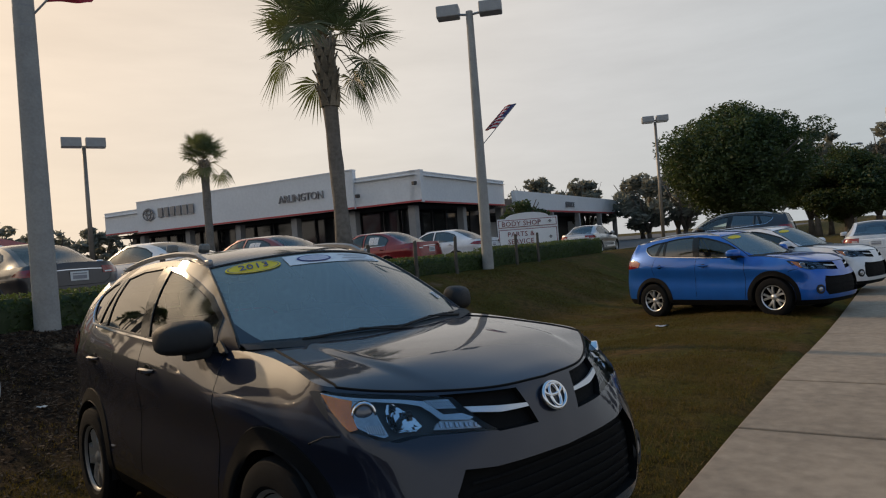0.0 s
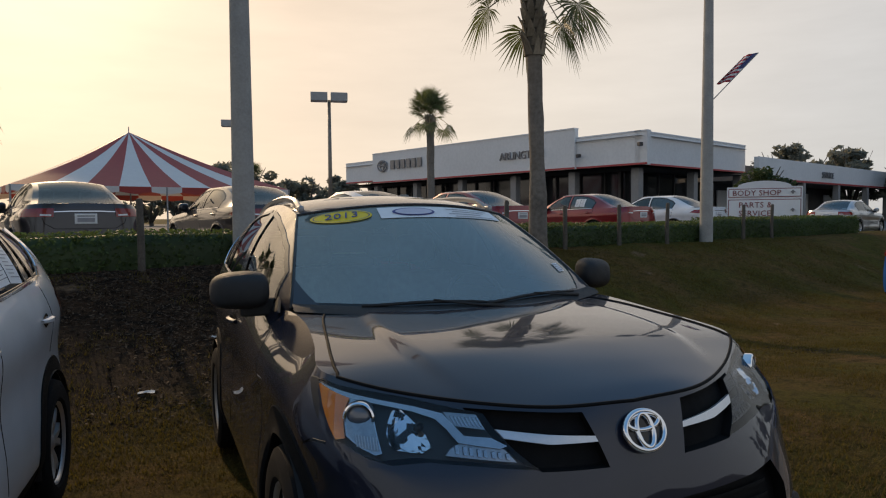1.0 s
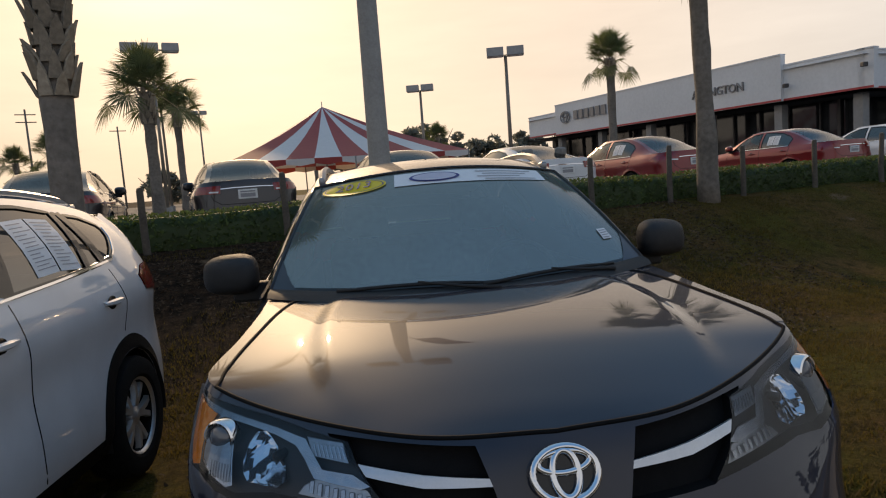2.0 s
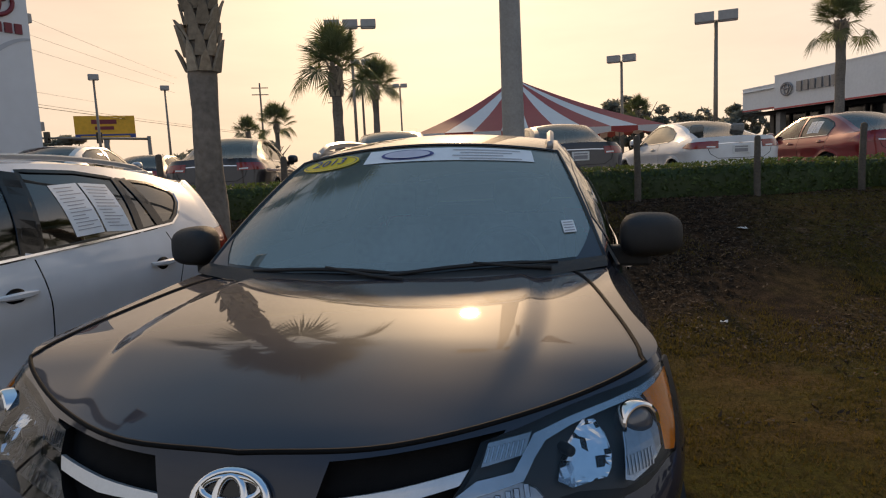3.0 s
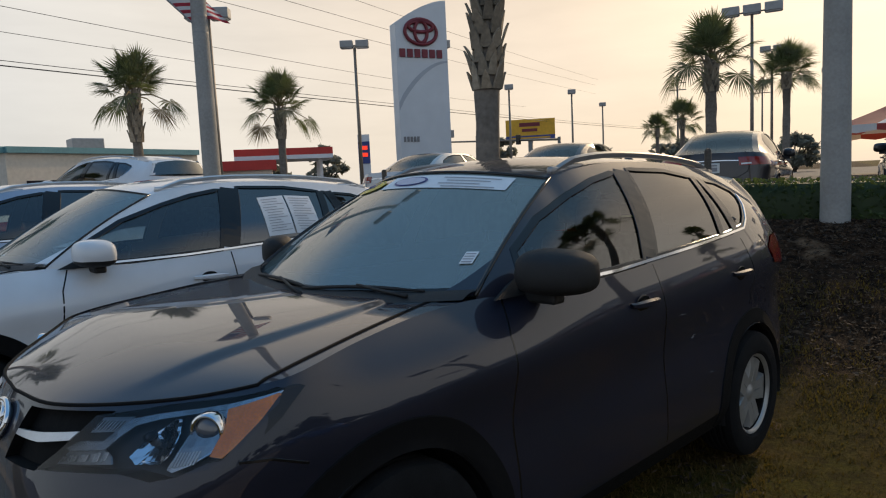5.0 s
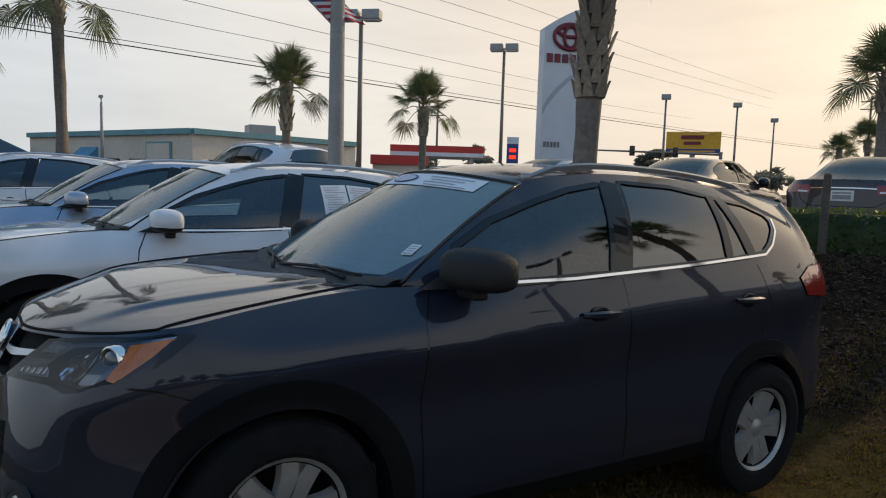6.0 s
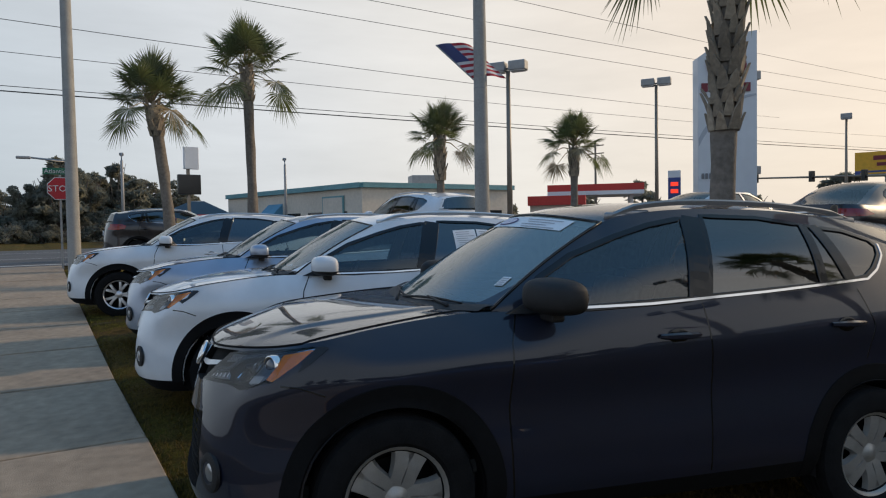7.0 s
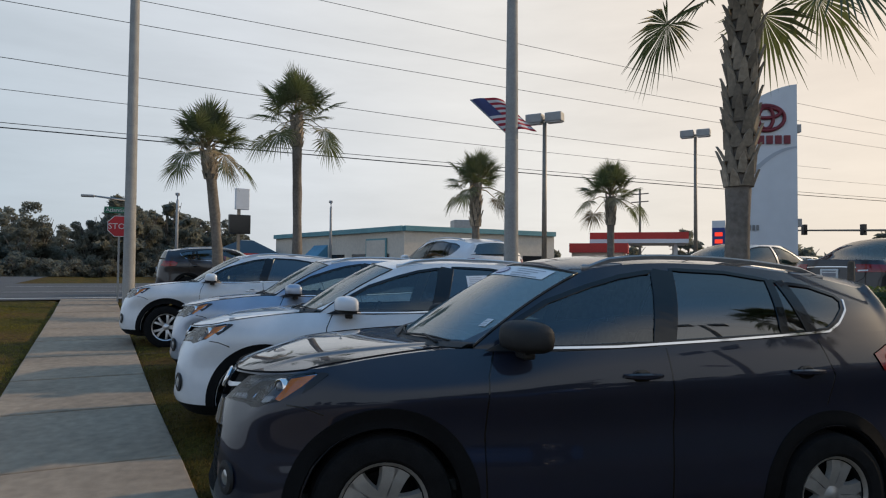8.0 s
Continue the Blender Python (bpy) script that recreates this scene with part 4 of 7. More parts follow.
    if suv:
        g_bvh = BVHTree.FromBMesh(inb)
        for zz in ((.40, .44, .48, .52, .56, .60, .64) if hero else (.45, .54)):
            rb = ribbon(g_bvh, [(-.50, -1, zz), (0, -1, zz), (.50, -1, zz)], (0, 1, 0), .012, .004, 12)
            part("grille_slat", shifted(rb, (0, .03, 0)), M["cladding"], low_g)
    inb.free()
    for s in (1, -1):
        t = taillamp if s == 1 else mirrored_tail
        if s == 1:
            mirrored_tail = mirrored(taillamp, False)
        for v in t.verts:
            v.co += Vector((0.006 * s, 0.008, 0))
        part("tail_lamp", t, M[tail], car, "red tail lamp", smooth=True)

    if not suv:
        g = ribbon(bvh, [(0, L + 1, .925), (.2, L + 1, .925), (.44, L + 1, .915)], (0, -1, 0), .020, .004, 14)
        part("trunk_trim", mirrored_join(g), M["chrome"], car, "thin chrome strip")
        g = ribbon(bvh, [(0, L + 1, .655), (.42, L + 1, .66), (.55, L + 1, .74), (.58, L + 1, .83)], (0, -1, 0), .009, .0015, 16)
        part("trunk_seam", mirrored_join(g), M["cladding"], car)
        for s in (1, -1):
            g = ribbon(bvh, [(.46, L + 1, .862), (.60, L + 1, .868)], (0, -1, 0), .030, .012, 8)
            part("reversing_lamp", g if s == 1 else mirrored(g, False), M["satin_silver"], car)
    # plate on the tail, its number as plain bars
    if not hero:
        zp = .90 if suv else .81
        h, n, _, _ = bvh.ray_cast(Vector((.02, L + 1, zp)), Vector((0, -1, 0)))
        if h is not None:
            b = bmesh.new()
            box(b, (-.155, h.y - .005, zp - .078), (.155, h.y + .016, zp + .078), bevel=.006)
            plate = part("number_plate", b, M["paper"], car, "white plate with grey bars")
            for z0, z1 in ((-.05, .012), (.03, .052)):
                b = bmesh.new()
                box(b, (-.12, h.y + .015, zp + z0), (.12, h.y + .0185, zp + z1))
                part("plate_bar", b, M["ink"], plate)
    # seams, handles, belt trim, arches
    fullb = bvh
    for s in (1, -1):
        for line in spec["seams"]:
            g = ribbon(fullb, [(1.5, p, q) for p, q in line], (-1, 0, 0), 0.009, 0.0012, 10)
            part("door_seam", g if s == 1 else mirrored(g, False), M["gloss_black"], car)
        if chrome_belt:
            ys = [spec["windows"][0][2][0][0] - 0.02, 2.2, 2.9, spec["windows"][-1][2][-1][0]]
            pts = [(1.5, y, top_at(y).z + 0.012) for y in ys]
            if suv:
                pts += [(1.5, 3.72, 1.298), (1.5, 3.82, 1.378), (1.5, 3.85, 1.44)]
            g = ribbon(side_bvh, pts, (-1, 0, 0), 0.016, 0.007, 12)
            part("belt_trim", g if s == 1 else mirrored(g, False), M["chrome"], car, "chrome strip under the windows")
        for hy, hz in spec["handles"]:
            h, n, _, _ = fullb.ray_cast(Vector((1.5, hy, hz)), Vector((-1, 0, 0)))
            if h is None:
                continue
            b = bmesh.new()
            rows_h = []
            for i in range(13):
                t = i / 12
                yy = (t - .5) * .235
                out = .012 + .026 * math.sin(math.pi * t) ** 0.6
                hw = .011 + .007 * math.sin(math.pi * t)
                rows_h.append([Vector((h.x + out - .01, h.y + yy, h.z - hw)), Vector((h.x + out + .004, h.y + yy, h.z - hw * .5)), Vector((h.x + out + .004, h.y + yy, h.z + hw * .5)), Vector((h.x + out - .01, h.y + yy, h.z + hw)), Vector((h.x + out - .016, h.y + yy, h.z)), Vector((h.x + out - .01, h.y + yy, h.z - hw))])
            grid(b, rows_h)
            b2 = bmesh.new()
            lathe(b2, [(0, .001), (.052, .0015), (.060, -.001)], 24, Matrix.Translation(h + Vector((.004, -.01, -.004))) @ Matrix.Rotation(radians(90), 4, "Y") @ Matrix.Diagonal((.66, 1, 1, 1)))
            if s == -1:
                b, b2 = mirrored(b, False), mirrored(b2, False)
            hob = part("door_handle", b, paintm, car, smooth=50)
            part("handle_cup", b2, M["gloss_black"], hob, smooth=True)
        for yw, wdz in zip(spec["wheels"], spec["drop"]):
            b = bmesh.new()
            rws = []
            Rz = R + wdz
            for i in range(33):
                ang = radians(-8) + radians(196) * i / 32
                cs, sn = math.cos(ang), math.sin(ang)
                ring = []
                for rad, lift in ((R + .04, -.03), (R + .04, .006), (R + .06, .011), (R + .085, .008), (R + (.135 if suv else .095), .006), (R + (.14 if suv else .1), -.004)):
                    h, n, _, _ = fullb.ray_cast(Vector((1.5, yw + cs * rad, max(sill + .01, Rz + sn * rad))), Vector((-1, 0, 0)))
                    if h is None or h.x < .7:
                        h2, n, _, _ = fullb.ray_cast(Vector((1.5, yw + cs * (R + .15), max(sill + .01, Rz + sn * (R + .15)))), Vector((-1, 0, 0)))
                        hx = h2.x if h2 is not None and h2.x > .7 else spec["track"] + .115
                    else:
                        hx = h.x
                    ring.append(Vector((hx + lift, yw + cs * rad, Rz + sn * rad)))
                rws.append(ring)
            grid(b, rws)
            part("arch_trim" if suv else "arch_lip", b if s == 1 else mirrored(b, False), M[lower] if suv else paintm, car, smooth=50)
            b = bmesh.new()
            well = []
            for i in range(21):
                ang = radians(-12) + radians(204) * i / 20
                well.append([Vector((x, yw + (R + .05) * math.cos(ang), Rz + (R + .05) * math.sin(ang))) for x in (.56, .9)])
            grid(b, well)
            part("wheel_well", b if s == 1 else mirrored(b, False), M["black_plastic"], car, smooth=True)
            wheel(car, s * spec["track"], yw, R, s, M[rim], style, R * .62, wdz)
        # mirror
        mz, my, mx = top_at(ws_point(1, 0).y + .28).z, ws_point(1, 0).y + .27, top_at(1.7).x
        b = bmesh.new()
        bmesh.ops.create_icosphere(b, subdivisions=3, radius=1)
        for v in b.verts:
            c = v.co
            ee = lambda q, p: math.copysign(abs(q) ** p, q)
            x, y, z = (ee(c.x, .66), ee(c.y, .8), ee(c.z, .62)) if hero else (ee(c.x, .7), ee(c.y, .75), ee(c.z, .62))
            v.co = Vector((x * (.122 if hero else .110) + (.138 if hero else .115), y * (.115 if hero else .12) * (1 if y < 0 else .70) + (.055 if hero else .03) * x, z * (.090 - .004 * x) * (1 if z > 0 else .86) + .068 - .004 * x))
        bmesh.ops.transform(b, matrix=Matrix.Translation((mx - .015, my - .025, mz + .016)), verts=b.verts[:])
        b2 = bmesh.new()
        box(b2, (mx - .04, my - .05, mz - .03), (mx + .12, my + .02, mz + .05), bevel=.012)
        b3 = bmesh.new()
        prism(b3, [(my - .22, mz + .0), (my + .06, mz + .0), (my + .05, mz + .115)], .012, Matrix(((0, -.52, 1, mx - .022 + .52 * mz), (1, 0, 0, 0), (0, 1, 0, 0), (0, 0, 0, 1))))
        if s == -1:
            b, b2, b3 = mirrored(b, False), mirrored(b2, False), mirrored(b3, False)
        if not hero:
            for f in b.faces:
                f.material_index = 1 if f.calc_center_median().z < mz + .045 else 0
        mo = part("side_mirror", b, M["black_plastic"] if hero else [paintm, M["black_plastic"]], car, smooth=True)
        part("mirror_stalk", b2, M["black_plastic"], mo)
        part("mirror_base", b3, M["black_plastic"], mo)
        if suv:
            b = bmesh.new()
            pts, rad = [], []
            for i in range(25):
                t = i / 24
                y = 2.14 + 1.66 * t
                e = edge(y)
                lift = .008 + .032 * min(1, math.sin(math.pi * min(1, max(0, t * .96 + .02))) * 3.2)
                pts.append(Vector((float(e[0]) - .035, y, float(e[1]) + lift)))
            rws = [[p + Vector((-.014, 0, -.018)), p + Vector((-.016, 0, .004)), p + Vector((0, 0, .014)), p + Vector((.016, 0, .004)), p + Vector((.014, 0, -.018)), p + Vector((-.014, 0, -.018))] for p in pts]
            grid(b, rws)
            for yy in (2.19, 2.28, 3.66, 3.75):
                e = edge(yy)
                box(b, (float(e[0]) - .05, yy - .09, float(e[1]) - .02), (float(e[0]) - .020, yy + .09, float(e[1]) + .022), bevel=.012)
            part("roof_rail", b if s == 1 else mirrored(b, False), M["satin_silver"] if not hero else M["rail"], car, smooth=50)
    # gasket round the windshield, with the dark band along its foot
    b = bmesh.new()
    rim = [ws_point(1, k / 10) for k in range(11)] + [ws_point(a / 10, 1) for a in range(9, -11, -1)] + [ws_point(-1, 1 - k / 10) for k in range(1, 11)]
    tube(b, [p + Vector((0, -.5, .87)) * .002 for p in rim], .0085 if hero else .007, 6)
    part("windshield_seal", b, M["gloss_black"], car, smooth=True)
    b = bmesh.new()
    grid(b, [[ws_point(a / 14, q) + Vector((0, -.5, .87)) * .0025 for a in range(-14, 15)] for q in (0, .03, .055 if suv else .04)])
    part("glass_band", b, M["gloss_black"], car, smooth=True)
    if inside:
        b = bmesh.new()
        grid(b, [[v - Vector((v.x * .05, 0, .035)) for v in r] for r in rr_full])
        part("headliner", b, M["headliner"], car, smooth=True)
    # wipers and cowl
    b = bmesh.new()
    grid(b, [[ws_point(a / 12, 0) + Vector((0, -.09 + .02 * (a / 12) ** 2, -.004)) for a in range(-12, 13)], [ws_point(a / 12, 0.0) + Vector((0, -.035, .014)) for a in range(-12, 13)], [ws_point(a / 12, .03) + Vector((0, -.004, .008)) for a in range(-12, 13)]])
    part("cowl", b, M["black_plastic"], car, smooth=True)
    for x0, x1 in ((-.50, .10), (.04, .60)):
        b = bmesh.new()
        pts = [ws_point((x0 + (x1 - x0) * i / 10) / bx, .022 + .03 * math.sin(i / 10 * 3.0)) + Vector((0, -.012, .012)) for i in range(11)]
        tube(b, pts, [.0075 if i < 9 else .005 for i in range(11)], 6)
        arm = [ws_point(x1 / bx * .96, 0) + Vector((0, -.05, .015)), ws_point((x1 - .12) / bx, .015) + Vector((0, -.025, .018)), pts[5] + Vector((0, 0, .008))]
        tube(b, arm, [.009, .007, .005], 6)
        part("wiper", b, M["black_plastic"], car, smooth=True)
    b = bmesh.new()
    box(b, (-.74, .35, .17), (.74, L - .35, .40), bevel=.04)
    part("underbody", b, M["black_plastic"], car)
    if inside:
        interior(car, spec, hero, ws_point, suv)
    return car, ws_point, hood_ob, edge


def shifted(bm, d):
    for v in bm.verts:
        v.co += Vector(d)
    return bm


def mirrored_join(bm):
    mirrored(bm)
    return bm


def seat(parent, x, y, z, w=.5, rest=True):
    b = bmesh.new()
    box(b, (x - w / 2, y - .25, z), (x + w / 2, y + .27, z + .16), bevel=.05)
    ob = part("seat", b, M["cloth"], parent, smooth=50)
    b = bmesh.new()
    box(b, (x - w / 2 + .02, -.07, 0), (x + w / 2 - .02, .07, .62), bevel=.055)
    bmesh.ops.transform(b, matrix=Matrix.Translation((0, y + .26, z + .10)) @ Matrix.Rotation(radians(-16), 4, "X"), verts=b.verts[:])
    part("backrest", b, M["cloth"], ob, smooth=50)
    for dx in ((0,) if w < .8 else (-.4, .4)):
        b = bmesh.new()
        box(b, (x + dx - .13, -.05, 0), (x + dx + .13, .05, .19), bevel=.045)
        bmesh.ops.transform(b, matrix=Matrix.Translation((0, y + .45, z + .755)) @ Matrix.Rotation(radians(-10), 4, "X"), verts=b.verts[:])
        tube(b, [(x + dx - .06, y + .43, z + .66), (x + dx - .06, y + .45, z + .78)], .007, 6)
        tube(b, [(x + dx + .06, y + .43, z + .66), (x + dx + .06, y + .45, z + .78)], .007, 6)
        part("headrest", b, M["cloth"], ob, smooth=50)


def interior(car, spec, hero, ws_point, suv):
    """Seats, dash and wheel, as far as the glass shows them."""
    base = .50 if suv else .36
    b = bmesh.new()
    box(b, (-.76, 1.2, base - .12), (.76, 4.1, base - .06))
    part("cabin_floor", b, M["dash"], car)
    b = bmesh.new()
    dz = ws_point(0, 0).z
    y = ws_point(0, 0).y
    prof = [(y + .03, dz - .015), (y + .35, dz + .005), (y + .58, dz - .02), (y + .64, dz - .1), (y + .6, dz - .35), (y + .05, dz - .4)]
    prism(b, prof, 1.44, Matrix(((0, 0, 1, -.72), (1, 0, 0, 0), (0, 1, 0, 0), (0, 0, 0, 1))))
    part("dashboard", b, M["dash"], car, smooth=40)
    b = bmesh.new()
    lathe(b, [(.175 + .014 * math.cos(k * math.pi / 4), .014 * math.sin(k * math.pi / 4)) for k in range(9)], 28, Matrix.Translation((.36, y + .75, dz - .05)) @ Matrix.Rotation(radians(65), 4, "X"))
    box(b, (.20, y + .72, dz - .08), (.52, y + .77, dz - .03), bevel=.015)
    part("steering_wheel", b, M["dash"], car, smooth=True)
    seat(car, .36, 2.35 if suv else 2.35, base)
    seat(car, -.36, 2.35 if suv else 2.35, base)
    seat(car, 0, 3.25 if suv else 3.1, base, 1.3)
    for s in (1, -1):
        b = bmesh.new()
        box(b, (.72 * s - .03, 1.55, base - .05), (.72 * s + .03, 3.6, spec["rows"][9][4] - .03), bevel=.02)
        part("door_panel", b, M["dash"], car)


# ---- the place: ground, walk, roads ----
TURN = radians(16.0)                  # the street's line against the car's
E0, N0 = Vector((math.cos(TURN), math.sin(TURN), 0)), Vector((-math.sin(TURN), math.cos(TURN), 0))
STREET = Matrix.Rotation(TURN, 4, "Z")
LOT = 0.68


def at_street(s, n, z=0.0):
    return E0 * s + N0 * n + Vector((0, 0, z))


bank = smooth_curve([(-900, -.32), (-30, -.32), (-4.8, -.30), (-4.4, -.16), (-1.6, -.12), (0, -.07), (1.0, -.035), (3.6, -.19), (5.2, -.09), (6.8, .36), (8.2, .78), (8.9, .82), (10.5, .70), (14, .68), (900, .68)])


def walk_n(s):
    """How far the walk bends away from the car row towards the far end."""
    return .06 - .042 * s if s > 0 else .06 * max(0.0, (s + 4) / 4)


def fall(s, n):
    """How far the ground drops towards the blue car, and on to the side street."""
    return .17 * smoothstep(2.5, 11, s) * smoothstep(8.5, 5.5, n)


CORNER = .46                          # level of the side street at the corner


def ground_z(s, n, rough=True):
    z = bank(n) - fall(s, n)
    z += .027 * min(19.0, max(0.0, -1.0 - s)) * smoothstep(8, 4, n)
    flat = smoothstep(-16, -20, s)
    z = z * (1 - flat) + CORNER * flat
    if not rough:
        return z
    bump = noise.noise(Vector((s * .5, n * .5, 0))) * .04 + noise.noise(Vector((s * 2.1, n * 2.1, 5))) * .014
    return z + bump * (smoothstep(0.15, 1.2, n) * smoothstep(11, 9, n) + .6 * smoothstep(-1.7, -2.2, n) * smoothstep(-4.4, -4.0, n)) * (1 - flat)


def spread(lo, hi, step, far, grow=1.35):
    out = [lo + step * i for i in range(int((hi - lo) / step) + 1)]
    d, x, left = step, lo, []
    while x > -far:
        d *= grow
        x -= d
        left.append(x)
    d, x, right = step, out[-1], []
    while x < far:
        d *= grow
        x += d
        right.append(x)
    return left[::-1] + out + right


bm = bmesh.new()
ss, ns = spread(-32, 26, .3, 1500), spread(-5.5, 12, .2, 1500)
grid(bm, [[at_street(s, n, ground_z(s, n) - (.08 if -1.6 < n - walk_n(s) < .05 else 0)) for s in ss] for n in ns])
tagged(part("ground", bm, M["lawn"], smooth=True), "patchy green and dry brown grass over sandy soil", "ground", kind="structure")

# the lot behind the hedge
bm = bmesh.new()
ls, ln = spread(-14, 60, 2.0, 200), [10.2, 12, 16, 24, 40, 70, 120]
grid(bm, [[at_street(s, n, ground_z(s, n, False) + .012) for s in ls if s > -17] for n in ln])
tagged(part("car_lot", bm, M["asphalt"]), "grey asphalt car lot behind the hedge", "car lot", kind="structure")
# the main road, its kerb, and the side street
bm = bmesh.new()
grid(bm, [[at_street(s, n, z) for s, z in ((-900, CORNER + .02), (-60, CORNER + .02), (-20, CORNER + .02), (-16, .14), (-1, -.288), (40, -.288), (900, -.288))] for n in (-4.75, -10, -22)])
road = tagged(part("road", bm, M["asphalt"]), "grey asphalt main road beside the walk", "road", kind="structure")
bm = bmesh.new()
grid(bm, [[at_street(e - w, n, CORNER + .03) for w in (0, 11, 22)] for n, e in ((-4.7, -19.3), (0, -19.3), (2, -19.6), (8, -24), (20, -26.5), (60, -27), (300, -27))])
tagged(part("side_street", bm, M["asphalt"]), "wide grey asphalt side street", "road", kind="structure")
bm = bmesh.new()
grid(bm, [[at_street(s, n, CORNER + .036) for s in (-20.6, -20.3)] for n in (-4.5, 0, 3)])
tagged(part("stop_line", bm, M["road_paint"]), "worn white stop line across the side street", "road marking", kind="structure")
for s0 in (-26.6, -34.5):
    bm = bmesh.new()
    grid(bm, [[at_street(s, n, CORNER + .036) for s in (s0, s0 + .14)] for n in (-4.5, 0, 20, 80)])
    tagged(part("lane_line", bm, M["road_paint"]), "white lane line on the side street", "road marking", kind="structure")
bm = bmesh.new()
prof = [(-4.75, -.33), (-4.75, -.15), (-4.70, -.135), (-4.55, -.135), (-4.50, -.16)]
grid(bm, [[at_street(s, n, z + .027 * max(0, -1 - s)) for n, z in prof] for s in (-16, -1, 13, 40, 200)])
tagged(part("kerb", bm, M["sidewalk"], smooth=30), "grey concrete kerb along the road", "kerb", kind="structure")

# the concrete walk, slab by slab
walkway = thing("sidewalk", "worn grey concrete sidewalk with dark joints", "sidewalk", kind="structure")
joints = [3.0 + 1.97 * k for k in range(17, 0, -1)] + [3.0, .75, -1.74] + [-3.76 - 1.95 * k for k in range(0, 9)]
rng = random.Random(4)
for s1, s0 in zip(joints, joints[1:]):
    bm = bmesh.new()
    dz = rng.uniform(-.006, .006)
    v = box(bm, (s0 + .022, -1.545, -.16), (s1 - .022, 0, 0), bevel=.014)
    for q in bm.verts:
        top = q.co.z > -.05
        q.co = at_street(q.co.x, q.co.y + walk_n(q.co.x), q.co.z + ground_z(q.co.x, -.8, False) + .045 + dz if top else q.co.z + ground_z(q.co.x, -.8, False))
    part("slab", bm, M["sidewalk"], walkway)


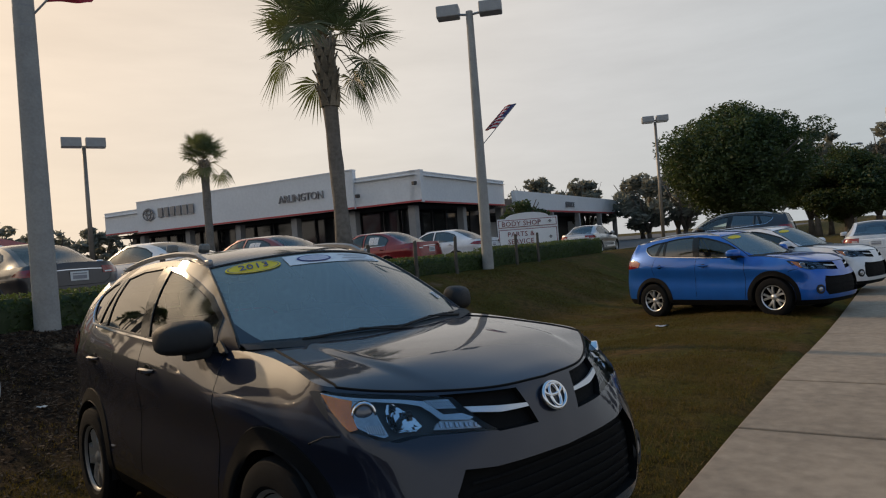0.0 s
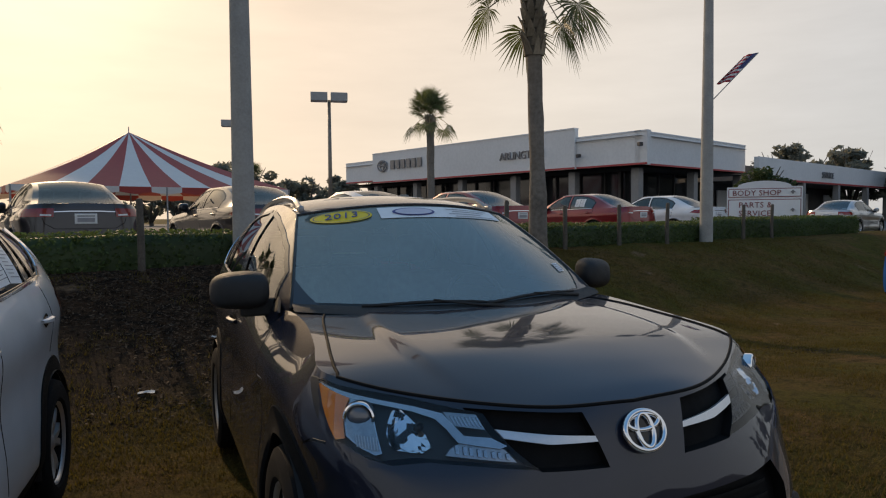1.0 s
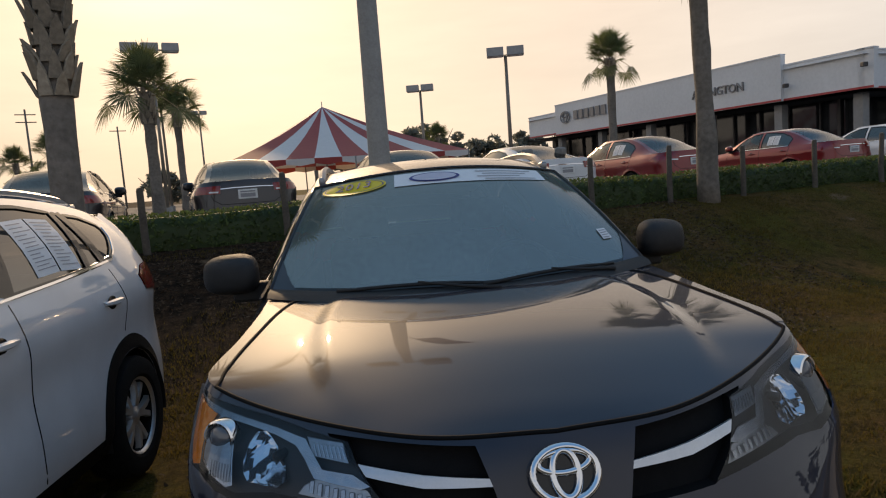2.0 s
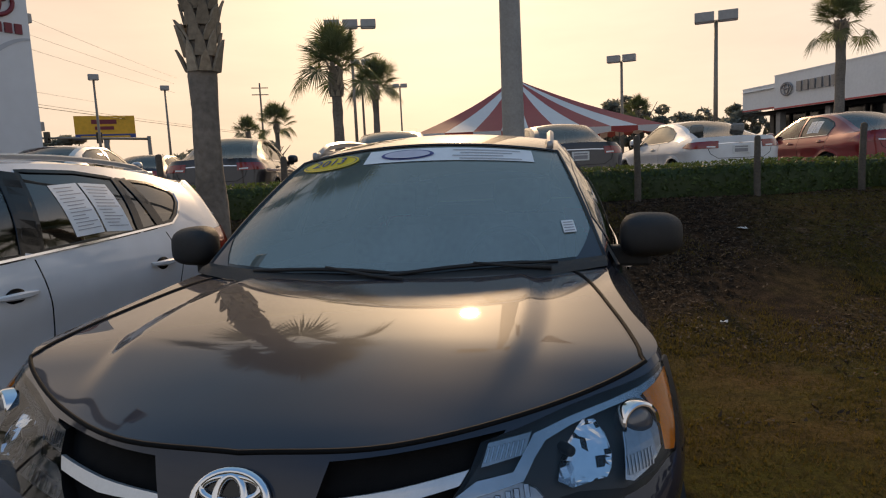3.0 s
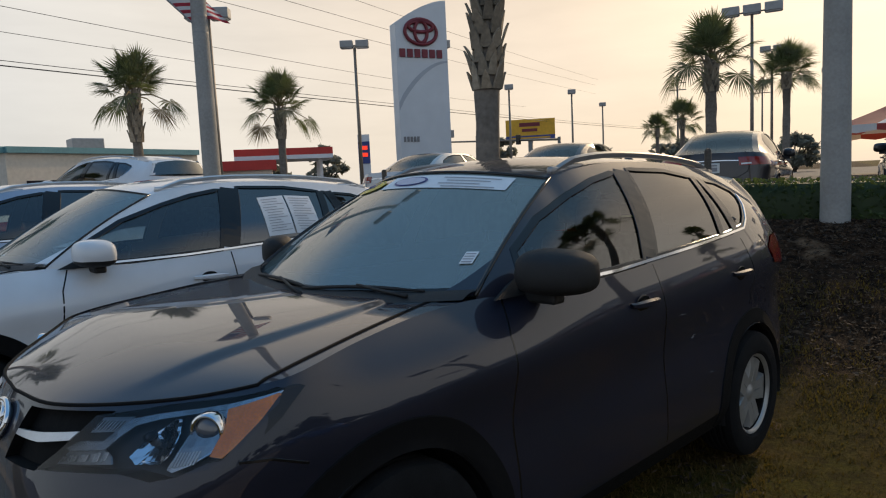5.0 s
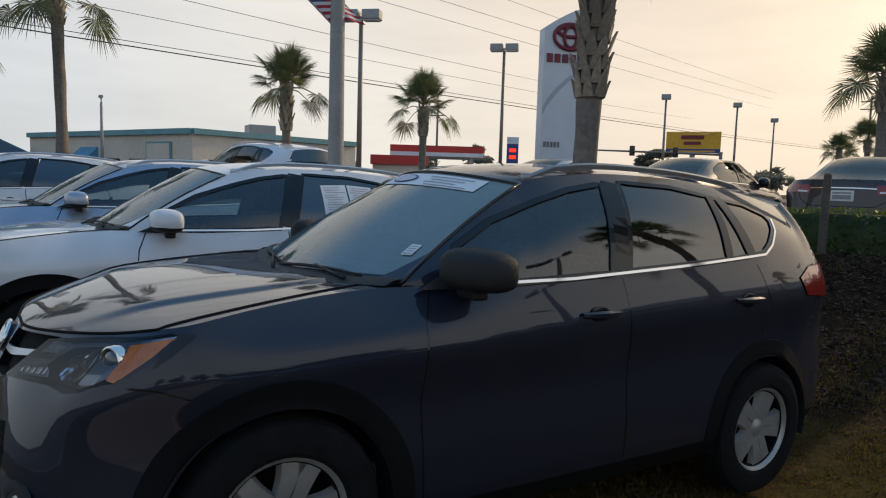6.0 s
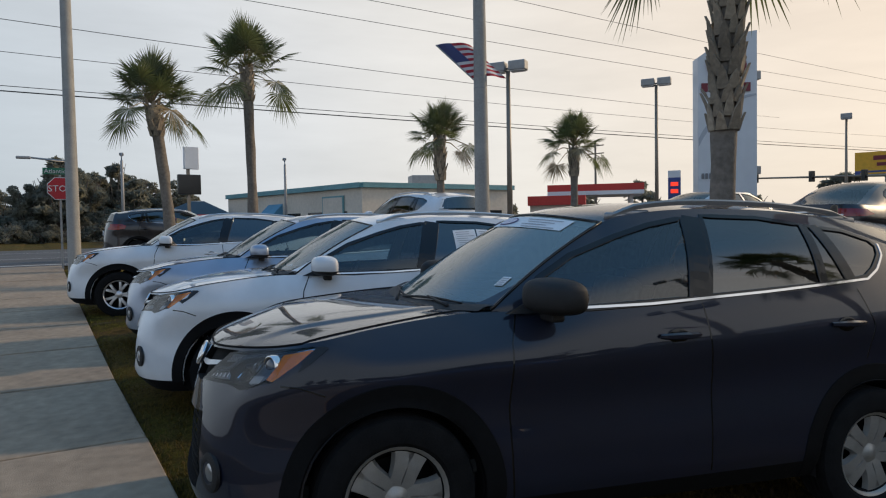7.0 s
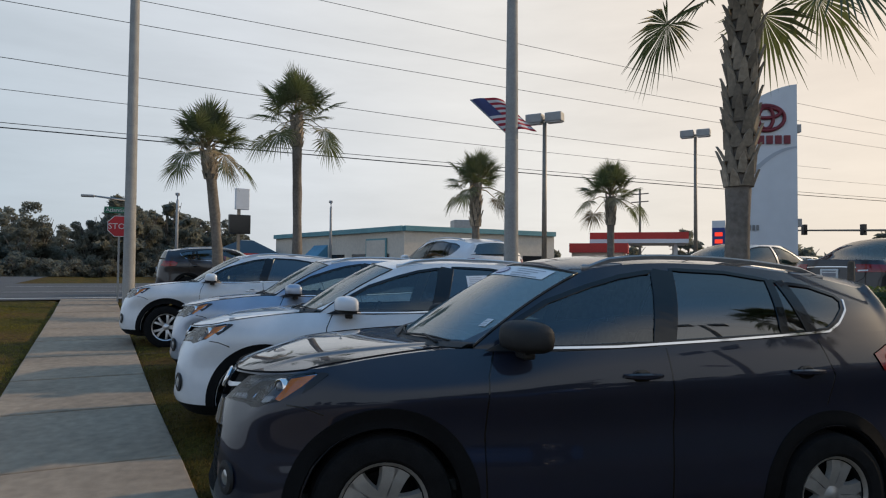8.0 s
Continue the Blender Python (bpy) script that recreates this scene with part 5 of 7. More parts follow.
# ---- plants ----
def palm(m, height, label, crown=1.55, radius=.17, lean=(0, 0), boots=1.6, fronds=34, seed=1, droop=1.0, name="palm_tree", group="palm trees by the street"):
    """A cabbage palm: trunk, old leaf bases under the crown, fan fronds with pleated, drooping blades."""
    r = random.Random(seed)
    crown *= 1.24
    tree = thing(name, label, "palm tree", m, group)
    bm = bmesh.new()
    pts, rad = [], []
    for i in range(15):
        t = i / 14
        pts.append(Vector((lean[0] * t ** 1.7, lean[1] * t ** 1.7, height * t - .15 * (i == 0))))
        rad.append(radius * (1.22 - .30 * min(1, t * 3) + .04 * math.sin(t * 23 + seed)))
    tube(bm, pts, rad, 14)
    for v in bm.verts:
        v.co += Vector((noise.noise(v.co * 5), noise.noise(v.co * 5 + Vector((9, 0, 0))), 0)) * radius * .12
    part("trunk", bm, M["bark"], tree, smooth=True)
    top = pts[-1]
    if boots:
        bm = bmesh.new()
        k = 0
        z = height - boots
        while z < height + .1:
            c = pts[0].lerp(top, 0) + Vector((lean[0] * max(0, z / height) ** 1.7, lean[1] * max(0, z / height) ** 1.7, z))
            for j in range(7):
                a = k * 2.4 + j * 2 * math.pi / 7 + r.uniform(-.15, .15)
                d, sd = Vector((math.cos(a), math.sin(a), 0)), Vector((-math.sin(a), math.cos(a), 0))
                w, ln_, out = radius * r.uniform(.42, .55), r.uniform(.22, .38), radius * r.uniform(.25, .75)
                b0 = c + d * radius * .92
                q = [b0 - sd * w, b0 + sd * w, b0 + sd * w * .55 + d * out * .6 + Vector((0, 0, ln_ * .7)), b0 + d * out + Vector((0, 0, ln_)), b0 - sd * w * .55 + d * out * .6 + Vector((0, 0, ln_ * .7))]
                f = [bm.verts.new(p) for p in q]
                b = [bm.verts.new(p + d * .03) for p in q]
                bm.faces.new(f[::-1]), bm.faces.new(b)
                for i in range(5):
                    bm.faces.new((f[i], f[(i + 1) % 5], b[(i + 1) % 5], b[i]))
            z += .17
            k += 1
        part("leaf_sheath", bm, M["boot"], tree)
    bm = bmesh.new()
    upper = int(fronds * 1.15)
    lower = max(4, fronds // 4)
    for i in range(upper + lower):
        hang = i >= upper
        t = i / (upper - 1)
        a = i * 2.399963 + r.uniform(-.25, .25)
        el = radians((r.uniform(-30, 2) if hang else 88 - 84 * t ** 1.15) + r.uniform(-7, 7))
        d = Vector((math.cos(a) * math.cos(el), math.sin(a) * math.cos(el), math.sin(el)))
        ln_ = crown * (r.uniform(.55, .78) if hang else r.uniform(.36, .60))
        p0 = top + Vector((0, 0, .06 - .12 * hang))
        hub = p0 + d * ln_ - Vector((0, 0, .05 * droop * crown * min(1, t)))
        tube(bm, [p0, p0.lerp(hub, .5) + Vector((0, 0, .09 * crown * min(1, t))), hub], [.022, .016, .011], 4, mi=1, cap=False)
        if hang:
            d = (d * .55 - Vector((0, 0, r.uniform(.45, .8)))).normalized()
        up = Vector((0, 0, 1)) - d * d.z
        up = up.normalized() if up.length > .05 else Vector((1, 0, 0))
        sd = d.cross(up).normalized()
        roll = r.uniform(-.5, .5)
        sd, up = sd * math.cos(roll) + up * math.sin(roll), up * math.cos(roll) - sd * math.sin(roll)
        mi = 1 if hang and r.random() < .2 else 0
        nb, spread_b = 36, 2.15
        half = spread_b / (nb - 1)
        size = crown * r.uniform(.44, .54)
        for j in range(nb):
            b = (j / (nb - 1) * 2 - 1) * spread_b + r.gauss(0, .012)
            dirn = d * math.cos(b) + sd * math.sin(b)
            bl = size * (.86 + .14 * math.cos(b)) * r.uniform(.88, 1.08)
            cup = up * bl * (.10 - .20 * (abs(b) / spread_b) ** 2)
            perp = (sd * math.cos(b) - d * math.sin(b)) * bl * .5 * half * .92
            fold = up * bl * .018
            sag = bl * droop * (.10 + .16 * r.random()) * (1.3 if hang else .35 + .5 * min(1, t))
            mid = hub + dirn * bl * .5 + cup * .6 - Vector((0, 0, sag * .18))
            tip = hub + dirn * bl + cup - Vector((0, 0, sag))
            v0, v1, v2, v3 = bm.verts.new(hub), bm.verts.new(mid - perp + fold), bm.verts.new(tip), bm.verts.new(mid + perp + fold)
            v4 = bm.verts.new(mid)
            for q in ((v0, v1, v4), (v0, v4, v3), (v1, v2, v4), (v4, v2, v3)):
                bm.faces.new(q).material_index = mi
    part("crown", bm, [M["frond"], M["dead_frond"]], tree)
    return tree


def ground_at(x, y):
    p = Vector((x, y, 0))
    return ground_z(p.dot(E0), p.dot(N0))


def palm_at(x, y, heart, label, **kw):
    z = ground_at(x, y) if kw.pop("z", None) is None else kw.pop("z")
    return palm(Matrix.Translation((x, y, z)), heart - z, label, **kw)


palm_at(5.33, 10.06, 5.95, "tall cabbage palm on the grassy bank", crown=1.28, radius=.165, lean=(-.12, .05), boots=1.2, seed=3, fronds=26, droop=1.3)
palm_at(-3.67, 6.15, 5.5, "thick-trunked cabbage palm with rough leaf bases", crown=1.5, radius=.165, lean=(.1, .1), boots=2.7, seed=5, fronds=17, droop=1.15)
palm_at(-18.4, -2.22, 5.35, "leaning cabbage palm beside the sidewalk", crown=1.42, radius=.18, lean=(-.2, -.45), boots=.8, seed=7, fronds=23, droop=1.3)
palm_at(-22.0, .2, 7.35, "straight cabbage palm on the grass", crown=1.62, radius=.19, lean=(0, -.1), boots=1.0, seed=8, fronds=21, droop=1.3)
palm_at(-14.13, 5.26, 3.9, "small cabbage palm behind the parked cars", crown=.86, radius=.12, boots=1.0, seed=9, fronds=21, droop=1.3)
palm_at(-18.5, 11.5, 4.25, "small cabbage palm near the gas station", crown=1.08, radius=.14, boots=.9, seed=10, fronds=21, droop=1.3)
palm_at(-7.2, 19.8, 4.75, "cabbage palm in the car lot", crown=1.2, radius=.18, boots=.8, seed=11, fronds=22, droop=1.3)
palm_at(13.6, 38.2, 7.9, "cabbage palm before the showroom", crown=1.5, radius=.26, boots=.9, seed=12, fronds=23, droop=1.3)


def lamp_post(m, height, heads, label, radius=.075, material="bronze", name="lot_lamp", arm=.36, head=.88):
    """A tall square-headed parking lot lamp."""
    t = thing(name, label, "street lamp", m, "parking lot lamps")
    bm = bmesh.new()
    tube(bm, [(0, 0, -.1), (0, 0, height)], [radius * 1.15, radius * .8], 10)
    part("pole", bm, M[material], t, smooth=True)
    bm = bmesh.new()
    lathe(bm, [(0, .5), (radius * 2.4, .5), (radius * 2.6, -.1)], 12)
    part("footing", bm, M["concrete_pole"], t, smooth=40)
    for k in range(heads):
        a = (k - (heads - 1) / 2) * 2 * arm * head
        bm = bmesh.new()
        box(bm, (a - .3 * head, -.2 * head, height - .02), (a + .3 * head, .2 * head, height + .30 * head), bevel=.03)
        hd = part("lamp_head", bm, M["galv"], t)
        bm = bmesh.new()
        box(bm, (a - .25 * head, -.16 * head, height - .04), (a + .25 * head, .16 * head, height - .018))
        part("lamp_glass", bm, M["sign_white"], hd)
        bm = bmesh.new()
        box(bm, (min(a, 0), -.03, height + .03), (max(a, 0) + .01, .03, height + .09))
        part("arm", bm, M[material], t)
    return t


def lamp_at(x, y, top, heads, yaw=0, **kw):
    z = ground_at(x, y)
    return lamp_post(Matrix.Translation((x, y, z)) @ Matrix.Rotation(radians(yaw), 4, "Z"), top - z, heads, "tall parking lot lamp with grey box heads", **kw)


lamp_at(-15.23, 7.72, 6.1, 2, 50)
lamp_at(-20.3, 16.1, 7.05, 2, 50)
lamp_at(-24.9, 30.6, 6.8, 1, 40)
lamp_at(-25.6, 37.8, 7.0, 1, 40)
lamp_at(-29.6, 47.4, 7.0, 1, 40)
lamp_at(-9.9, 29.2, 7.9, 3, 20, head=1.15)
lamp_at(-12.2, 37.2, 7.5, 2, 20)
lamp_at(-14.0, 52, 7.8, 2, 20)
lamp_at(9.07, 47.1, 9.95, 2, -10, head=2.0, radius=.15)
lamp_at(3.96, 65.8, 10.3, 2, -10, head=2.0, radius=.15)
lamp_at(25.3, 14.7, 6.5, 2, -50)


def flag(parent, base, tip, drop, seed=0):
    """A striped flag on a slanting staff, hanging in folds."""
    base, tip = Vector(base), Vector(tip)
    bm = bmesh.new()
    tube(bm, [base, tip], .014, 6)
    part("flag_staff", bm, M["galv"], parent)
    along = (base - tip).normalized()
    out = Vector(drop)
    h, w = .95, out.length
    rows = []
    bm = bmesh.new()
    nu, nv = 26, 13
    for j in range(nv + 1):
        row = []
        for i in range(nu + 1):
            u, v = i / nu, j / nv
            p = tip + along * h * v + out * u
            wave = math.sin(u * 9 + v * 2.2 + seed) * .07 * u + math.sin(u * 4 + seed) * .08 * u
            p += out.cross(along).normalized() * wave + Vector((0, 0, -.16 * u * u * w))
            row.append(bm.verts.new(p))
        rows.append(row)
    for j in range(nv):
        for i in range(nu):
            f = bm.faces.new((rows[j][i], rows[j][i + 1], rows[j + 1][i + 1], rows[j + 1][i]))
            f.material_index = 2 if (i < nu * .4 and j < 7) else (0 if j % 2 == 0 else 1)
    part("flag", bm, [M["flag_red"], M["flag_white"], M["flag_blue"]], parent, "striped red and white flag with a blue corner", smooth=True)


def flag_pole(x, y, height, label, r0=.165, lamps=2, flag_z=4.2, tip=None, drop=None, yaw=0, seed=0):
    """A tapered concrete lamp pole that carries a flag on a bracket."""
    z = ground_at(x, y)
    t = thing("concrete_lamp_pole", label, "lamp pole", Matrix.Translation((x, y, z)), "concrete lamp poles")
    hh = height - z
    bm = bmesh.new()
    lathe(bm, [(r0 * 1.02, -.3), (r0, .2), (r0 * .82, hh * .55), (r0 * .62, hh), (0, hh)], 16)
    part("shaft", bm, M["concrete_pole"], t, smooth=40)
    for zz in (flag_z - z - .05, flag_z - z + .22):
        bm = bmesh.new()
        rr = r0 * (1 - .38 * zz / hh) + .006
        lathe(bm, [(rr, -.015), (rr, .015)], 16, Matrix.Translation((0, 0, zz)))
        part("steel_band", bm, M["galv"], t, smooth=True)
    ct, sn = math.cos(radians(yaw)), math.sin(radians(yaw))
    for k in range(lamps):
        sgn = 1 if k == 0 else -1
        bm = bmesh.new()
        box(bm, (sgn * .62 - .33, -.22, hh - .14), (sgn * .62 + .33, .22, hh + .20), Matrix.Rotation(radians(yaw), 4, "Z"), bevel=.03)
        part("lamp_head", bm, M["galv"], t)
        bm = bmesh.new()
        tube(bm, [(0, 0, hh - .1), (sgn * .5 * ct, sgn * .5 * sn, hh - .03)], .035, 6)
        part("arm", bm, M["galv"], t)
    if tip:
        flag(t, Vector((0, 0, flag_z - z)), Vector(tip) - Vector((x, y, z)), drop, seed)
    return t


flag_pole(-.36, 8.72, 8.6, "grey concrete lamp pole with a flag by the hedge", flag_z=5.0, tip=(.45, 8.3, 6.0), drop=(.55, -.2, .1), yaw=10)
flag_pole(11.45, 12.1, 8.3, "grey concrete lamp pole with a flag on the bank", flag_z=4.3, tip=(12.40, 11.40, 5.55), drop=(-.24, .22, .02), yaw=-50, seed=2)
flag_pole(-8.48, 4.54, 8.6, "grey concrete lamp pole with a waving flag", r0=.15, flag_z=4.15, tip=(-8.75, 3.75, 4.95), drop=(.20, .62, .12), yaw=60, seed=4)
flag_pole(-16.6, -4.5, 13.0, "bare grey concrete pole at the street corner", r0=.17, lamps=0, flag_z=5.4)


def leaves(bm, centre, size, count, leaf, r, squash=1.0):
    """Small leaf blades strewn through a rounded clump."""
    c = Vector(centre)
    for _ in range(count):
        d = Vector((r.gauss(0, 1), r.gauss(0, 1), r.gauss(0, 1))).normalized()
        p = c + Vector((d.x * size[0], d.y * size[1], d.z * size[2])) * r.uniform(.45, 1.0) ** .5
        a, b = Vector((r.gauss(0, 1), r.gauss(0, 1), r.gauss(0, .6))).normalized(), Vector((r.gauss(0, 1), r.gauss(0, 1), r.gauss(0, 1))).normalized()
        s = leaf * r.uniform(.6, 1.3)
        b = a.cross(b).normalized()
        q = [bm.verts.new(p - a * s), bm.verts.new(p + b * s * .45), bm.verts.new(p + a * s), bm.verts.new(p - b * s * .45)]
        bm.faces.new(q)


def tree(x, y, height, width, label, seed, clumps=60, per=90, leaf=.16, trunk_h=.35, material="leaf", z=None, name="tree", group="", lift=.0, low=-.45):
    """A broad tree: tapered trunk, forked limbs, crown of leaf clumps with gaps."""
    r = random.Random(seed)
    z = ground_at(x, y) if z is None else z
    t = thing(name, label, "tree", Matrix.Translation((x, y, z)), group)
    bm = bmesh.new()
    tr = width * .028 + .06
    fork = height * trunk_h
    tube(bm, [(0, 0, -.2), (.05, 0, fork * .5), (0, .05, fork)], [tr * 1.4, tr, tr * .85], 9)
    tips = []
    for k in range(7):
        a = k * 2.4 + r.uniform(-.3, .3)
        e = Vector((math.cos(a) * width * r.uniform(.2, .38), math.sin(a) * width * r.uniform(.2, .38), height * r.uniform(.6, .88)))
        mid = Vector((e.x * .45, e.y * .45, fork + (e.z - fork) * .55))
        tube(bm, [(0, 0, fork * .93), mid, e], [tr * .6, tr * .36, tr * .12], 6)
        tips += [e, mid]
    part("trunk", bm, M["trunk"], t, smooth=True)
    bm = bmesh.new()
    for k in range(clumps):
        a, v = r.uniform(0, 2 * math.pi), r.random()
        el = math.asin(r.uniform(low, 1))
        rad = width * .5 * r.uniform(.35, 1.0) * math.cos(el) * (.75 + .5 * noise.noise(Vector((a * .8, el * 1.5, seed * 1.7))))
        c = Vector((math.cos(a) * rad, math.sin(a) * rad, height * (.55 + lift) + height * (.40 - lift) * math.sin(el) * r.uniform(.7, 1.0) * (.85 + .5 * noise.noise(Vector((a, 3.0, seed * .9))))))
        s = width * r.uniform(.07, .13)
        leaves(bm, c, (s, s, s * .7), per, leaf, r)
    part("crown", bm, M[material], t)
    return t


# clipped hedge on the brow of the bank
r = random.Random(21)
hedge = thing("hedge", "low clipped green hedge along the lot", "hedge")
bm = bmesh.new()
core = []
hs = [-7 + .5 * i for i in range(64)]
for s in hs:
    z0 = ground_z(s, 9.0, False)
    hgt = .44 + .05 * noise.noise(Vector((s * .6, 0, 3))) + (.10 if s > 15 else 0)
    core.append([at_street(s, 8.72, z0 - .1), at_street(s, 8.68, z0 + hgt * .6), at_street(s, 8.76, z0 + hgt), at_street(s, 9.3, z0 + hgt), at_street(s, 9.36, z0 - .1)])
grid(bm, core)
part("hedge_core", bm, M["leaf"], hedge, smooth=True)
bm = bmesh.new()
for i in range(26000):
    s = r.uniform(-7, 24.5)
    z0 = ground_z(s, 9.0, False)
    hgt = .44 + .05 * noise.noise(Vector((s * .6, 0, 3))) + (.10 if s > 15 else 0)
    if r.random() < .5:
        n, zz = 8.68 + r.uniform(-.05, .05), r.uniform(-.02, hgt)
    else:
        n, zz = r.uniform(8.66, 9.4), hgt + r.uniform(-.03, .07)
    p = at_street(s, n, z0 + zz)
    a = Vector((r.gauss(0, 1), r.gauss(0, 1), r.gauss(.3, .8))).normalized()
    b = a.cross(Vector((r.gauss(0, 1), r.gauss(0, 1), r.gauss(0, 1)))).normalized()
    q = r.uniform(.018, .04)
    bm.faces.new([bm.verts.new(p - a * q), bm.verts.new(p + b * q * .55), bm.verts.new(p + a * q), bm.verts.new(p - b * q * .55)])
part("hedge_foliage", bm, M["hedge_leaf"], hedge)

# wooden posts before the hedge
for k, s in enumerate((-4.6, -2.9, -1.21, .62, 3.84, 5.64, 7.25, 8.91, 10.7, 12.54, 14.41, 16.1, 17.68)):
    p = at_street(s, 8.42)
    z = ground_at(p.x, p.y)
    t = thing("fence_post", "short weathered wooden post before the hedge", "post", Matrix.Translation((p.x, p.y, z)) @ Matrix.Rotation(radians(k * 37), 4, "Z"), "posts along the hedge")
    bm = bmesh.new()
    hgt = .93 + .06 * math.sin(k * 2.3)
    lathe(bm, [(.050, -.2), (.048, .3), (.044, hgt - .03), (.034, hgt), (0, hgt + .01)], 12)
    for v in bm.verts:
        v.co.x += .012 * math.sin(v.co.z * 5 + k)
    part("post", bm, M["post_wood"], t, smooth=40)


# ---- parked cars ----
TILT = Matrix.Rotation(-math.asin(.0237), 4, "X")      # nose a little up, tail in the dip
hero_m = Matrix.Translation((.012, 0, 0)) @ Matrix.Rotation(radians(2.0), 4, "Z") @ TILT
hero, hero_ws, hero_hood, hero_edge = car_thing(SUV, hero_m, "charcoal", "dark charcoal compact suv with window stickers, parked on the grass", hero=True, rim="hubcap", style="cover")


def suv_at(x, y, yaw, body, label, z=0.0, **kw):
    return car_thing(SUV, Matrix.Translation((x, y, z)) @ Matrix.Rotation(radians(yaw), 4, "Z") @ TILT, body, label, group="suvs parked on the grass", **kw)


white_suv, white_ws, _, white_edge = suv_at(-2.92, -.70, -1.6, "white_paint", "white compact suv with papers in its rear window", z=.01)
suv_at(-5.55, -1.25, 0, "silver_paint", "silver-blue compact suv between two white ones", z=.06)
suv_at(-8.9, -2.72, 0, "white_paint", "white compact suv with split-spoke wheels at the row's end", z=.16)
blue_suv, blue_ws, _, _ = suv_at(11.38, 2.70, -6, "blue_paint", "bright blue compact suv parked on the grass", z=-.20)
far_suv, far_ws, _, _ = suv_at(15.05, 3.20, -4, "white_paint", "white compact suv parked beyond the blue one", z=-.20)


def lot_car(s, n, spec, body, label, turn=0.0, **kw):
    """A car in the lot, its tail towards the hedge."""
    p = at_street(s, n, LOT + .015)
    return car_thing(spec, Matrix.Translation(p) @ STREET @ Matrix.Rotation(radians(180 + turn), 4, "Z"), body, label, name="parked_car", group="cars in the lot", style="wide", **kw)


lot_car(-6.0, 15.2, SEDAN, "light_silver", "silver sedan parked tail to the hedge")
lot_car(-2.75, 15.2, SEDAN, "gray_paint", "dark grey sedan parked tail to the hedge")
lot_car(.3, 15.2, SEDAN, "gray_paint", "dark grey sedan parked tail to the hedge")
lot_car(3.55, 15.2, SEDAN, "gray_paint", "grey sedan with a dealer plate behind the hedge")
lot_car(6.5, 15.0, COUPE, "white_paint", "white two-door coupe behind the hedge")
red_one = lot_car(9.6, 15.2, SEDAN, "red_paint", "dark red sedan parked tail to the hedge")
red_two = lot_car(14.6, 15.4, SEDAN, "red_paint", "dark red sedan with papers in its window")
lot_car(18.6, 15.4, SEDAN, "white_paint", "white sedan parked tail to the hedge")
car_thing(SEDAN, Matrix.Translation((24.5, 6.0, -.1)) @ Matrix.Rotation(radians(106), 4, "Z"), "white_paint", "white sedan standing beside the lot entrance", name="parked_car", group="cars in the lot", style="wide")
car_thing(SUV, Matrix.Translation((19.5, 11.5, .25)) @ Matrix.Rotation(radians(200), 4, "Z"), "gray_paint", "dark grey suv behind the blue one", name="parked_car", group="cars in the lot")
car_thing(SEDAN, Matrix.Translation((27.5, 19.5, .6)) @ Matrix.Rotation(radians(110), 4, "Z"), "light_silver", "silver sedan near the service drive", name="parked_car", group="cars in the lot", style="wide")
# grey sedans further back in the lot
lot_car(-12.5, 26.5, SEDAN, "light_silver", "silver sedan farther back in the lot", inside=False)
lot_car(-7.0, 22.5, SEDAN, "gray_paint", "grey sedan farther back in the lot", inside=False)


# a minivan on the side street
car_thing(SUV, Matrix.Translation((-23.1, -.1, CORNER + .03)) @ Matrix.Rotation(radians(195), 4, "Z") @ Matrix.Diagonal((1.0, 1.08, 1.06, 1)), "gray_paint", "dark grey minivan on the side street", name="minivan", inside=False)
# tall white van roofs above the row
car_thing(SUV, Matrix.Translation((-14.9, 3.4, .52)) @ Matrix.Rotation(radians(-70), 4, "Z") @ Matrix.Diagonal((1.04, 1.02, 1.06, 1)), "white_paint", "tall white wagon behind the parked suvs", name="parked_car", group="cars in the lot")


# ---- stickers on glass ----
def on_glass(ws, a0, a1, b0, b1, lift=.004, n=8):
    rows = []
    for j in range(n + 1):
        row = []
        for i in range(n + 1):
            p = ws(a0 + (a1 - a0) * i / n, b0 + (b1 - b0) * j / n)
            row.append(p + Vector((0, -.5, .87)) * lift)
        rows.append(row)
    return rows


bm = bmesh.new()
grid(bm, on_glass(hero_ws, -.36, .80, .83, .965))
banner = part("windshield_banner", bm, M["paper"], hero, "white banner strip across the top of the windshield")
bm = bmesh.new()
c, n = [], 28
for i in range(n):
    a = 2 * math.pi * i / n
    c.append(hero_ws(-.06 + .19 * math.cos(a), .897 + .05 * math.sin(a)) + Vector((0, -.5, .87)) * .007)
bm.faces.new([bm.verts.new(p) for p in c])
part("banner_oval", bm, M["navy_vinyl"], banner)
bm = bmesh.new()
c = [hero_ws(-.06 + .165 * math.cos(2 * math.pi * i / n), .897 + .04 * math.sin(2 * math.pi * i / n)) + Vector((0, -.5, .87)) * .009 for i in range(n)]
bm.faces.new([bm.verts.new(p) for p in c])
part("banner_oval_face", bm, M["pale_vinyl"], banner)
for k in range(4):
    bm = bmesh.new()
    grid(bm, on_glass(hero_ws, .26 + .05 * (k % 2), .72 - .06 * (k % 3), .938 - .030 * k - .008, .938 - .030 * k, .007, 6))
    part("banner_line", bm, M["ink"], banner)
bm = bmesh.new()
c = [hero_ws(-.66 + .24 * math.cos(2 * math.pi * i / n), .885 + .075 * math.sin(2 * math.pi * i / n)) + Vector((0, -.5, .87)) * .006 for i in range(n)]
bm.faces.new([bm.verts.new(p) for p in c])
year = part("year_sticker", bm, M["yellow_vinyl"], hero, "yellow oval year sticker")
bm = bmesh.new()
